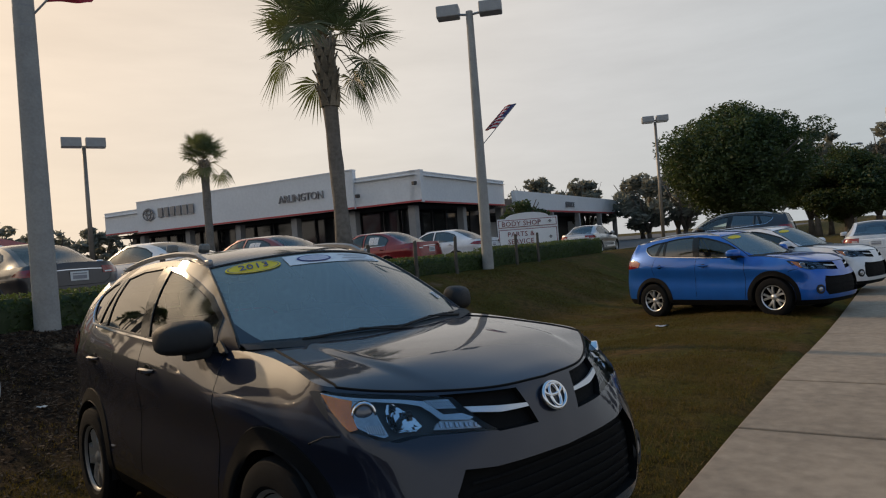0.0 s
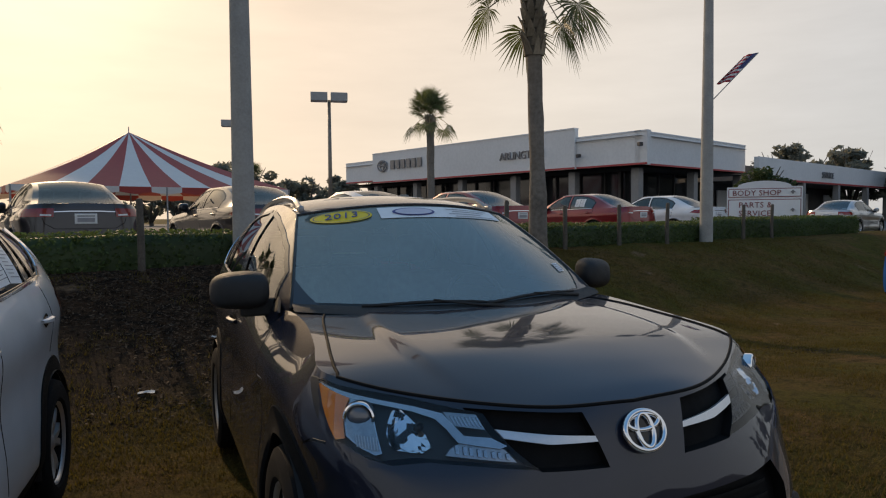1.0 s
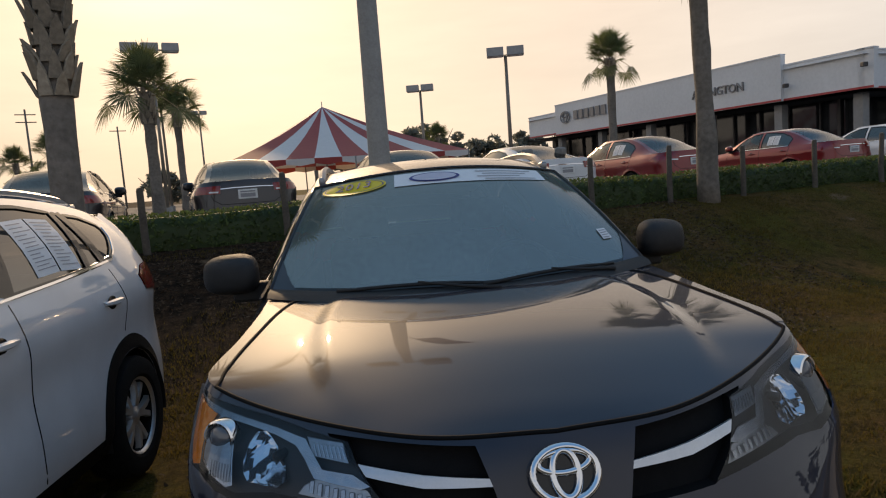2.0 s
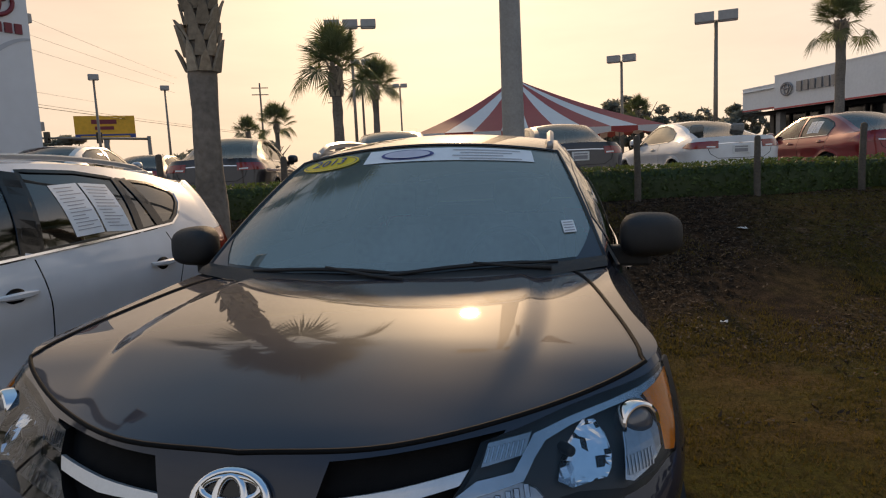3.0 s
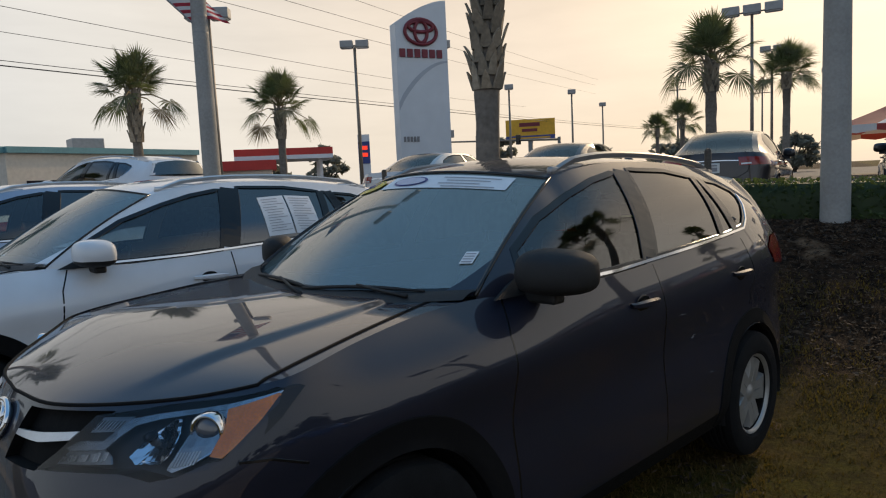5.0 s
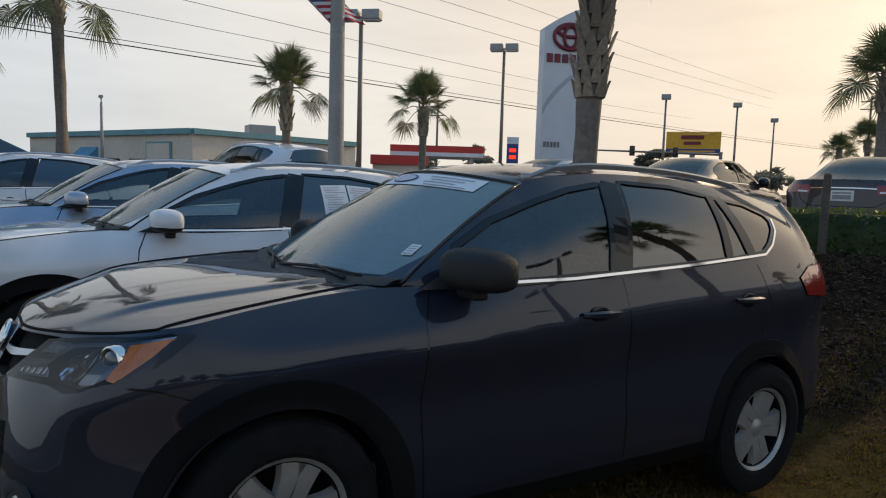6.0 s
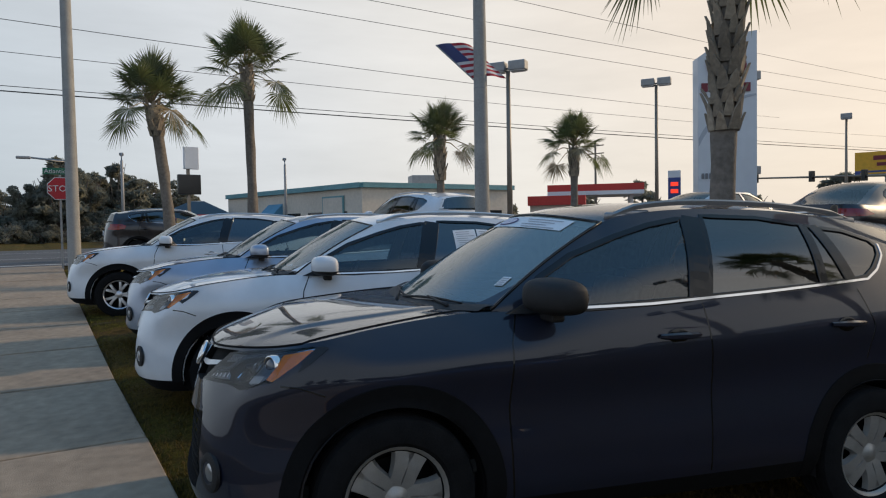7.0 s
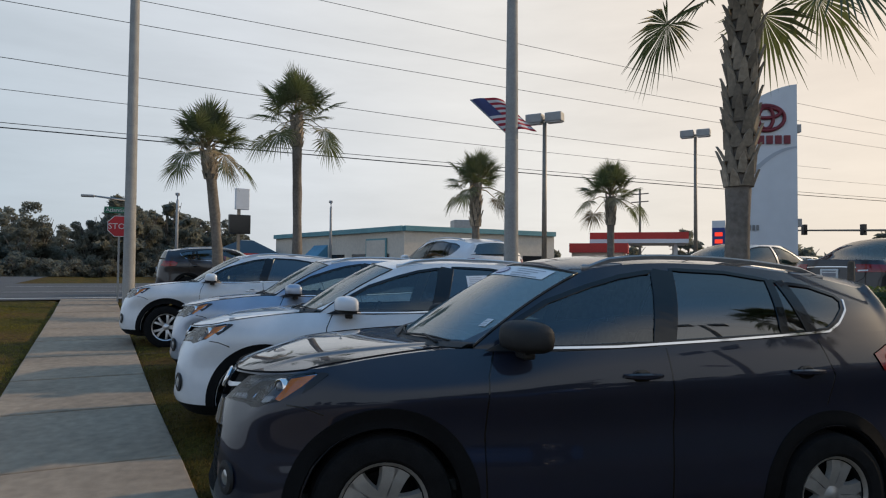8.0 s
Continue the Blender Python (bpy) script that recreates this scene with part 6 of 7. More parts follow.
c = [hero_ws(-.66 + .222 * math.cos(2 * math.pi * i / n), .885 + .066 * math.sin(2 * math.pi * i / n)) + Vector((0, -.5, .87)) * .0075 for i in range(n)]
c2 = [hero_ws(-.66 + .214 * math.cos(2 * math.pi * i / n), .885 + .063 * math.sin(2 * math.pi * i / n)) + Vector((0, -.5, .87)) * .0075 for i in range(n)]
v1, v2 = [bm.verts.new(p) for p in c], [bm.verts.new(p) for p in c2]
for i in range(n):
    bm.faces.new((v1[i], v1[(i + 1) % n], v2[(i + 1) % n], v2[i]))
part("sticker_rim", bm, M["board_blue"], year)
o, ux, uy = hero_ws(-.66, .862), (hero_ws(-.5, .868) - hero_ws(-.82, .856)).normalized(), (hero_ws(-.66, .93) - hero_ws(-.66, .84)).normalized()
uz = ux.cross(uy).normalized()
uy = uz.cross(ux)
mt = Matrix(((ux.x, uy.x, uz.x, o.x), (ux.y, uy.y, uz.y, o.y), (ux.z, uy.z, uz.z, o.z), (0, 0, 0, 1))) @ Matrix.Translation((0, -.004, .009))
letters("year_number", "2013", .085, .002, M["board_blue"], year, mt, "CENTER", 1.05)
bm = bmesh.new()
grid(bm, on_glass(hero_ws, .850, .912, .21, .295, .005, 3))
tag = part("vin_sticker", bm, M["paper"], hero, "small white barcode sticker")
for k in range(4):
    bm = bmesh.new()
    grid(bm, on_glass(hero_ws, .856, .906, .217 + .019 * k, .224 + .019 * k, .007, 2))
    part("barcode_line", bm, M["ink"], tag)

for other, other_ws in ((blue_suv, blue_ws), (far_suv, far_ws)):
    bm = bmesh.new()
    c = [other_ws(-.66 + .22 * math.cos(2 * math.pi * i / n), .87 + .075 * math.sin(2 * math.pi * i / n)) + Vector((0, -.5, .87)) * .006 for i in range(n)]
    bm.faces.new([bm.verts.new(p) for p in c])
    part("year_sticker", bm, M["yellow_vinyl"], other, "yellow oval sticker")


def window_papers(car, pane, y0, z0, w, h, label, count=2):
    """Price sheets stuck on a side window, with lines of print, bent to the glass."""
    ob = [c for c in car.children if c.name.split(".")[0] == pane and c.data.vertices[0].co.x > 0][0]
    tree_g = BVHTree.FromPolygons([v.co.copy() for v in ob.data.vertices], [tuple(p.vertices) for p in ob.data.polygons])

    def patch(q, lift, n):
        rows = []
        for j in range(n + 1):
            a, b = Vector(q[0]).lerp(Vector(q[3]), j / n), Vector(q[1]).lerp(Vector(q[2]), j / n)
            row = []
            for i in range(n + 1):
                p = a.lerp(b, i / n)
                hit, nn, _, _ = tree_g.ray_cast(Vector((2, p.x, p.y)), Vector((-1, 0, 0)))
                if hit is None:
                    hit, nn, _, _ = tree_g.find_nearest(Vector((.8, p.x, p.y)))
                row.append(Vector((hit.x + lift, p.x, p.y)))
            rows.append(row)
        bm = bmesh.new()
        grid(bm, rows)
        return bm
    for k in range(count):
        ya, tilt = y0 + k * (w + .014), .006 * (k * 2 - 1)
        q = [(ya, z0 + tilt), (ya + w, z0 - tilt), (ya + w - .02, z0 + h - tilt), (ya - .02, z0 + h + tilt)]
        sheet = part("paper_sheet", patch(q, .004, 4), M["paper"], car, label)
        r = random.Random(k + 3)
        for j in range(13):
            t = .94 - .88 * j / 13
            l0, l1 = .08 + .1 * r.random(), .95 - .4 * r.random()
            f = lambda u, v: (ya - .02 * v + u * w, z0 + tilt * (1 - 2 * u) + v * h)
            part("print_line", patch([f(l0, t - .016), f(l1, t - .016), f(l1, t), f(l0, t)], .007, 2), M["ink"], sheet)


window_papers(white_suv, "rear_window", 2.80, 1.24, .21, .28, "white price sheet in the window")
for red in (red_one, red_two):
    window_papers(red[0], "rear_window", 2.95, 1.06, .17, .23, "white price sheet in the window")


def emblem(car, z, rx, rz):
    """An oval badge of three bright rings on a dark ground, seated on the nose."""
    nose = [k for k in car.children if k.name.split(".")[0] == "body"][0].data
    tree_b = BVHTree.FromPolygons([v.co.copy() for v in nose.vertices], [tuple(p.vertices) for p in nose.polygons])
    c, normal, _, _ = tree_b.ray_cast(Vector((.01, -1, z)), Vector((0, 1, 0)))
    normal = normal if normal.y < 0 else -normal
    c = Vector((0, c.y, z)) + normal * .003
    aim = Vector(normal).to_track_quat("Z", "Y").to_matrix().to_4x4()
    base = Matrix.Translation(c) @ aim
    bm = bmesh.new()
    lathe(bm, [(0, .004), (.96, .004), (1, 0), (1, -.03)], 36, base @ Matrix.Diagonal((rx, rz, 1, 1)))
    ob = part("badge", bm, M["gloss_black"], car, smooth=40)
    for ex, ez, oz, th in ((rx, rz, 0, .009), (rx * .40, rz * .86, 0, .009), (rx * .80, rz * .40, rz * .44, .008)):
        bm = bmesh.new()
        pts = [base @ Vector((ex * math.cos(2 * math.pi * i / 36), oz + ez * math.sin(2 * math.pi * i / 36), .008)) for i in range(37)]
        tube(bm, pts, th, 8, cap=False)
        part("badge_ring", bm, M["chrome"], ob, "chrome ring", smooth=True)
    return ob


emblem(hero, .868, .072, .056)
emblem(white_suv, .868, .072, .056)


# ---- buildings and signs ----
def wall_box(bm, p, q, thick, z0, z1, mi=0):
    """An upright slab between two plan points, thickened to the left of the way from p to q."""
    p, q = Vector((*p, 0)), Vector((*q, 0))
    d = (q - p).normalized()
    n = Vector((-d.y, d.x, 0)) * thick
    lo = [bm.verts.new(v + Vector((0, 0, z0))) for v in (p, q, q + n, p + n)]
    hi = [bm.verts.new(v + Vector((0, 0, z1))) for v in (p, q, q + n, p + n)]
    for f in (lo[::-1], hi, *[(lo[i], lo[(i + 1) % 4], hi[(i + 1) % 4], hi[i]) for i in range(4)]):
        bm.faces.new(f).material_index = mi


def along(p, d, s):
    return (p[0] + d[0] * s, p[1] + d[1] * s)


def face_matrix(p, d, z):
    """Local x along d, y up, z out of the wall (to the right of d)."""
    d = Vector((d[0], d[1], 0)).normalized()
    out = d.cross(Vector((0, 0, 1)))
    return Matrix(((d.x, 0, out.x, p[0]), (d.y, 0, out.y, p[1]), (0, 1, 0, z), (0, 0, 0, 1)))


# showroom
TB = radians(20)
CB = (26.3, 33.8)
WD, SD = (-math.sin(TB), math.cos(TB)), (math.cos(TB), math.sin(TB))
showroom = thing("showroom", "white car showroom with dark glass under a deep canopy", "building")
far_w = along(CB, WD, 34)
for nm, s0, s1, z0, z1, out in (("parapet_wall", -.5, 5.0, 4.72, 6.85, 0), ("raised_parapet", 5.0, 29.0, 4.72, 7.5, .25), ("parapet_wall", 29.0, 34, 4.9, 6.9, 0)):
    bm = bmesh.new()
    a, b = along(along(CB, WD, s0), SD, -out), along(along(CB, WD, s1), SD, -out)
    wall_box(bm, b, a, .4, z0, z1)
    part(nm, bm, M["stucco"], showroom)
    bm = bmesh.new()
    a2, b2 = along(a, SD, -.05), along(b, SD, -.05)
    wall_box(bm, b2, a2, .5, z1, z1 + .08)
    part("coping", bm, M["sign_white"], showroom)
    bm = bmesh.new()
    wall_box(bm, along(b, SD, -.04), along(a, SD, -.04), .04, z0 + .02, z0 + .14)
    part("red_band", bm, M["red_trim"], showroom)
bm = bmesh.new()
wall_box(bm, along(CB, SD, -.0), along(CB, SD, 15), .4, 4.72, 6.85)
part("parapet_wall", bm, M["stucco"], showroom)
bm = bmesh.new()
wall_box(bm, along(along(CB, SD, -.05), WD, -.05), along(along(CB, SD, 15), WD, -.05), .5, 6.85, 6.93)
part("coping", bm, M["sign_white"], showroom)
bm = bmesh.new()
wall_box(bm, along(CB, WD, -.04), along(along(CB, SD, 15), WD, -.04), .04, 4.74, 4.86)
part("red_band", bm, M["red_trim"], showroom)
bm = bmesh.new()
p = [Vector((*along(along(CB, SD, a), WD, b), 0)) for a, b in ((-.2, -.2), (15, -.2), (15, 34), (-.2, 34))]
for z in (4.55, 4.72):
    bm.faces.new([bm.verts.new(v + Vector((0, 0, z))) for v in p])
part("canopy_soffit", bm, M["dark_frame"], showroom)
bm = bmesh.new()
bm.faces.new([bm.verts.new(v + Vector((0, 0, 6.6))) for v in p])
part("roof", bm, M["stucco"], showroom)
# glass fronts set back behind columns
for d0, d1, ln_ in ((WD, SD, 34), (SD, WD, 15)):
    k = 0
    s = 2.2
    while s < ln_ - 2:
        bm = bmesh.new()
        a, b = along(along(CB, d0, s), d1, 2.6), along(along(CB, d0, s + 2.1), d1, 2.6)
        wall_box(bm, a, b, .06, LOT + .3, 4.5)
        pane = part("shop_window", bm, M["dark_glass"], showroom)
        bm = bmesh.new()
        wall_box(bm, along(b, d1, -.08), along(along(b, d0, .1), d1, -.08), .16, LOT, 4.5)
        part("mullion", bm, M["dark_frame"], pane)
        s += 2.2
    # pale base wall coloured dark to hold the shade under the canopy
    bm = bmesh.new()
    wall_box(bm, along(along(CB, d0, 2.2), d1, 2.55), along(along(CB, d0, ln_), d1, 2.55), .2, LOT - .1, LOT + .35)
    part("base_wall", bm, M["dark_frame"], showroom)
    bm = bmesh.new()
    wall_box(bm, along(along(CB, d0, 2.2), d1, 2.9), along(along(CB, d0, ln_), d1, 2.9), .2, LOT - .1, 4.6)
    part("inner_wall", bm, M["dark_frame"], showroom)
    # columns with the canopy's shade in their colour
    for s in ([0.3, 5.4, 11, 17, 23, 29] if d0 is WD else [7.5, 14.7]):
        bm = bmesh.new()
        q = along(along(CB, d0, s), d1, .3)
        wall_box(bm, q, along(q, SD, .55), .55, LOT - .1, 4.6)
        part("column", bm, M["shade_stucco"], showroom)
wname = face_matrix(along(along(CB, WD, 12.1), SD, -.32), (-WD[0], -WD[1]), 5.78)
letters("wall_letters", "ARLINGTON", .82, .12, M["letter_grey"], showroom, wname, spacing=.92)
for k in range(6):
    bm = bmesh.new()
    box(bm, (k * .78, 0, 0), (k * .78 + .56, .78, .1))
    o = part("brand_bar", bm, M["letter_grey"], showroom)
    o.matrix_local = face_matrix(along(along(CB, WD, 26.0), SD, -.32), (-WD[0], -WD[1]), 5.95)
bm = bmesh.new()
for ex, ey, oy in ((.72, .5, 0), (.28, .42, 0), (.55, .2, .2)):
    tube(bm, [(ex * math.cos(a * math.pi / 14), oy + ey * math.sin(a * math.pi / 14), .05) for a in range(29)], .06, 6, cap=False)
o = part("brand_badge", bm, M["letter_grey"], showroom, smooth=True)
o.matrix_local = face_matrix(along(along(CB, WD, 27.3), SD, -.32), (-WD[0], -WD[1]), 6.3)
for s, d, z in ((4.6, WD, 5.6), (-.2, WD, 6.0)):
    bm = bmesh.new()
    q = along(along(CB, d, s), SD, -.35)
    box(bm, (q[0] - .14, q[1] - .14, z - .12), (q[0] + .14, q[1] + .14, z + .12), bevel=.03)
    part("flood_light", bm, M["dark_frame"], showroom)

# service wing
service = thing("service_wing", "long white service building with a dark canopy", "building")
SB = along(along(CB, SD, 15.2), WD, -1.0)
bm = bmesh.new()
wall_box(bm, SB, along(SB, SD, 34), .4, 4.2, 6.0)
part("parapet_wall", bm, M["stucco"], service)
bm = bmesh.new()
wall_box(bm, along(SB, WD, -.04), along(along(SB, SD, 34), WD, -.04), .04, 4.2, 4.36)
part("red_band", bm, M["red_trim"], service)
bm = bmesh.new()
wall_box(bm, along(SB, WD, 5), along(along(SB, SD, 34), WD, 5), .3, LOT - .1, 6.0)
part("back_wall", bm, M["dark_frame"], service)
bm = bmesh.new()
pp = [Vector((*along(along(SB, SD, a), WD, b), 4.22)) for a, b in ((0, 0), (34, 0), (34, 5), (0, 5))]
bm.faces.new([bm.verts.new(v) for v in pp])
part("canopy_soffit", bm, M["dark_frame"], service)
# columns here carry the same painted shade
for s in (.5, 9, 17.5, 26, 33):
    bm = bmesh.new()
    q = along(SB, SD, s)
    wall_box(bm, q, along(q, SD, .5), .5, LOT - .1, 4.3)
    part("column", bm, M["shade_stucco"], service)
for s in (3, 12, 20, 28):
    bm = bmesh.new()
    wall_box(bm, along(along(SB, WD, 4.8), SD, s), along(along(SB, WD, 4.8), SD, s + 3.4), .1, LOT, 3.6)
    part("bay_door", bm, M["stucco"], service)
letters("wall_letters", "SERVICE", .8, .1, M["letter_grey"], service, face_matrix(along(along(SB, SD, 13), WD, -.1), SD, 4.75))

# directional sign
sign = thing("directional_sign", "white arched sign for body shop, parts and service", "sign")
SP, SQ = (17.9, 17.95), (19.6, 16.1)
sd = Vector((SQ[0] - SP[0], SQ[1] - SP[1], 0))
w = sd.length
sd.normalize()
fm = face_matrix((SP[0], SP[1]), (sd.x, sd.y), 1.28)
arch = [(0, 0), (w, 0), (w, 1.22), (w * .86, 1.22)] + [(w * (.5 + .36 * math.cos(a)), 1.22 + .22 * math.sin(a)) for a in [math.pi * k / 10 for k in range(1, 10)]] + [(w * .14, 1.22), (0, 1.22)]
bm = bmesh.new()
prism(bm, arch, .22)
o = part("sign_board", bm, M["sign_white"], sign)
o.matrix_local = fm @ Matrix.Translation((0, 0, -.22))
for y0, y1 in ((.84, 1.16), (.08, .76)):
    bm = bmesh.new()
    box(bm, (.05, y0, 0), (w - .05, y1, .015))
    fr = part("panel_rim", bm, M["letter_red"], sign)
    fr.matrix_local = fm
    bm = bmesh.new()
    box(bm, (.075, y0 + .025, .016), (w - .075, y1 - .025, .022))
    fr = part("panel_face", bm, M["paper"], sign)
    fr.matrix_local = fm
letters("sign_letters", "BODY SHOP", .29, .02, M["letter_red"], sign, fm @ Matrix.Translation((.18, .90, .03)), spacing=1.03)
letters("sign_letters", "PARTS &", .29, .02, M["letter_red"], sign, fm @ Matrix.Translation((.40, .46, .03)), spacing=1.05)
letters("sign_letters", "SERVICE", .29, .02, M["letter_red"], sign, fm @ Matrix.Translation((.40, .15, .03)), spacing=1.05)
for y0 in (.95, .30):
    bm = bmesh.new()
    prism(bm, [(0, 0), (.06, 0), (.06, .05), (.12, .05), (.03, .14), (-.06, .05), (0, .05)], .02, Matrix.Translation((w - .35, y0, .03)))
    a = part("arrow", bm, M["letter_grey"], sign)
    a.matrix_local = fm
for x in (.3, w - .3):
    bm = bmesh.new()
    q = Vector((SP[0], SP[1], 0)) + sd * x
    box(bm, (q.x - .06, q.y - .06, LOT - .1), (q.x + .06, q.y + .06, 1.35))
    part("sign_post", bm, M["galv"], sign)

# tall pylon
TL, TR = (-17.63, 16.10), (-17.0, 18.15)
td = Vector((TR[0] - TL[0], TR[1] - TL[1], 0))
tw = td.length
td.normalize()
tm = face_matrix(TL, (td.x, td.y), 0)
pylon = thing("pylon_sign", "tall white curved dealership pylon with a dark red badge", "sign")
bm = bmesh.new()
prof = [(0, .4), (tw, .4), (tw, 8.45)] + [(tw * (1 - t), 8.45 - .95 * t ** 1.6) for t in [k / 8 for k in range(1, 9)]]
prism(bm, prof, .55)
o = part("pylon_body", bm, M["tower_white"], pylon)
o.matrix_local = tm @ Matrix.Translation((0, 0, -.55))
bm = bmesh.new()
arc = [(0.02 + (tw - .04) * k / 12, 4.55 + 1.6 * math.sin(k / 12 * math.pi / 2) ** .8) for k in range(13)]
arc2 = [(x, y - .25 * (1 - i / 12) - .06) for i, (x, y) in enumerate(arc)]
prism(bm, arc + arc2[::-1], .012)
o = part("pylon_swoosh", bm, M["tower_grey"], pylon)
o.matrix_local = tm @ Matrix.Translation((0, 0, .004))
bm = bmesh.new()
for ex, ey, oy in ((.66, .47, 0), (.26, .40, 0), (.50, .19, .19)):
    tube(bm, [(tw * .48 + ex * math.cos(a * math.pi / 14), 7.2 + oy + ey * math.sin(a * math.pi / 14), .05) for a in range(29)], .07, 6, cap=False)
o = part("pylon_badge", bm, M["letter_red"], pylon, "dark red oval badge", smooth=True)
o.matrix_local = tm
for k in range(6):
    bm = bmesh.new()
    box(bm, (.12 + k * .31, 6.24, 0), (.12 + k * .31 + .22, 6.55, .06))
    o = part("brand_bar", bm, M["letter_red"], pylon)
    o.matrix_local = tm
for k in range(5):
    bm = bmesh.new()
    box(bm, (.12 + k * .14, 3.05, 0), (.12 + k * .14 + .09, 3.25, .03))
    o = part("number_bar", bm, M["letter_grey"], pylon)
    o.matrix_local = tm
bm = bmesh.new()
for z in (3.2, 6.7):
    box(bm, (tw - .02, z, -.4), (tw + .22, z + .3, -.15), bevel=.02)
o = part("side_lamp", bm, M["galv"], pylon)
o.matrix_local = tm

# striped marquee
tent = thing("marquee_tent", "red and white striped peaked sales tent", "tent", Matrix.Translation((-4.2, 46.5, LOT)) @ Matrix.Rotation(radians(18), 4, "Z"))
hw, eave, peak = 7.5, 2.6, 6.45
corners = [(-hw, -hw), (hw, -hw), (hw, hw), (-hw, hw)]
for k in range(4):
    a, b = Vector((*corners[k], eave)), Vector((*corners[(k + 1) % 4], eave))
    top = Vector((0, 0, peak))
    nst = 9
    for j in range(nst):
        bm = bmesh.new()
        rows = []
        for i in range(7):
            t = i / 6
            sag = -.5 * math.sin(math.pi * t) * .5
            p, q = a.lerp(b, j / nst), a.lerp(b, (j + 1) / nst)
            rows.append([p.lerp(top, t) + Vector((0, 0, sag)), q.lerp(top, t) + Vector((0, 0, sag))])
        grid(bm, rows)
        part("stripe", bm, M["tent_red"] if j % 2 == 0 else M["tent_white"], tent, "red canvas stripe" if j % 2 == 0 else "white canvas stripe", smooth=True)
    for j in range(nst):
        bm = bmesh.new()
        p, q = a.lerp(b, j / nst), a.lerp(b, (j + 1) / nst)
        grid(bm, [[p, p.lerp(q, .5), q], [p - Vector((0, 0, .3)), p.lerp(q, .5) - Vector((0, 0, .42)), q - Vector((0, 0, .3))]])
        part("valance", bm, M["tent_red"] if j % 2 else M["tent_white"], tent)
for x, y in [(c[0] * f, c[1] * g) for c in corners for f, g in ((1, 1),)] + [(0, -hw), (0, hw), (hw, 0), (-hw, 0)]:
    bm = bmesh.new()
    tube(bm, [(x, y, -.05), (x, y, eave)], .05, 8)
    part("tent_pole", bm, M["galv"], tent)
bm = bmesh.new()
tube(bm, [(0, 0, 0), (0, 0, peak + .35)], [.06, .03], 8)
part("centre_pole", bm, M["galv"], tent)

# yellow billboard
bb = thing("billboard", "yellow and blue roadside billboard on a post", "billboard")
bp, bq = Vector((-51.3, 59.6, 0)), Vector((-46.8, 63.2, 0))
bd = (bq - bp).normalized()
bmx = face_matrix((bp.x, bp.y), (bd.x, bd.y), 5.75)
bw = (bq - bp).length
for nm, y0, y1, mt in (("board", .55, 2.45, "board_yellow"), ("lower_board", 0, .55, "board_blue")):
    bm = bmesh.new()
    box(bm, (0, y0, -.25), (bw, y1, 0))
    o = part(nm, bm, M[mt], bb)
    o.matrix_local = bmx
for x0, x1, y, h in ((1.6, 4.0, 1.6, .45), (1.9, 3.7, 1.0, .35), (.5, 5.2, .2, .16)):
    bm = bmesh.new()
    box(bm, (x0, y, 0.01), (x1, y + h, .04))
    o = part("print_bar", bm, M["letter_red"] if y > .5 else M["board_yellow"], bb)
    o.matrix_local = bmx
bm = bmesh.new()
mid = (bp + bq) / 2
tube(bm, [(mid.x, mid.y, -.3), (mid.x, mid.y, 5.8)], .3, 10)
part("post", bm, M["bronze"], bb, smooth=True)

# gas station canopy and price sign
gas = thing("gas_canopy", "red and white gas station canopy", "canopy")
g0, g1 = (-52, 25.6), (-48, 33.0)
gd = Vector((g1[0] - g0[0], g1[1] - g0[1], 0))
gw = gd.length
gd.normalize()
gm = face_matrix(g0, (gd.x, gd.y), 0)
for nm, y0, y1, mt in (("canopy_band", 4.35, 4.95, "gas_red"), ("canopy_lip", 4.0, 4.35, "sign_white")):
    bm = bmesh.new()
    box(bm, (0, y0, -7), (gw, y1, 0))
    o = part(nm, bm, M[mt], gas)
    o.matrix_local = gm
for x in (1, gw - 1):
    for z in (-1.5, -5.5):
        bm = bmesh.new()
        box(bm, (x - .15, -.3, z - .15), (x + .15, 4.0, z + .15))
        o = part("canopy_post", bm, M["sign_white"], gas)
        o.matrix_local = gm
kiosk = thing("kiosk", "low red-roofed kiosk beside the canopy", "building")
bm = bmesh.new()
wall_box(bm, (-47.5, 22.0), (-45.5, 25.6), 4, -.3, 3.0)
part("wall", bm, M["cream"], kiosk)
bm = bmesh.new()
wall_box(bm, (-47.3, 21.7), (-45.1, 25.8), 4.4, 3.0, 3.75)
part("roof", bm, M["gas_red"], kiosk)
price = thing("price_sign", "blue and white fuel price sign with red digits", "sign")
pm = face_matrix((-37.9, 28.3), (.6, .8), 0)
for nm, y0, y1, mt in (("header", 4.6, 5.1, "sign_white"), ("price_panel", 3.0, 4.6, "board_blue")):
    bm = bmesh.new()
    box(bm, (.2, y0, -.2), (1.05, y1, 0))
    o = part(nm, bm, M[mt], price)
    o.matrix_local = pm
for y, wd in ((4.0, .5), (3.5, .5)):
    bm = bmesh.new()
    box(bm, (.38, y, .0), (.38 + wd, y + .28, .03))
    o = part("price_number", bm, M["led_red"], price)
    o.matrix_local = pm
bm = bmesh.new()
box(bm, (.2, -.3, -.15), (1.05, 3.0, -.05))
o = part("sign_post", bm, M["sign_white"], price)
o.matrix_local = pm

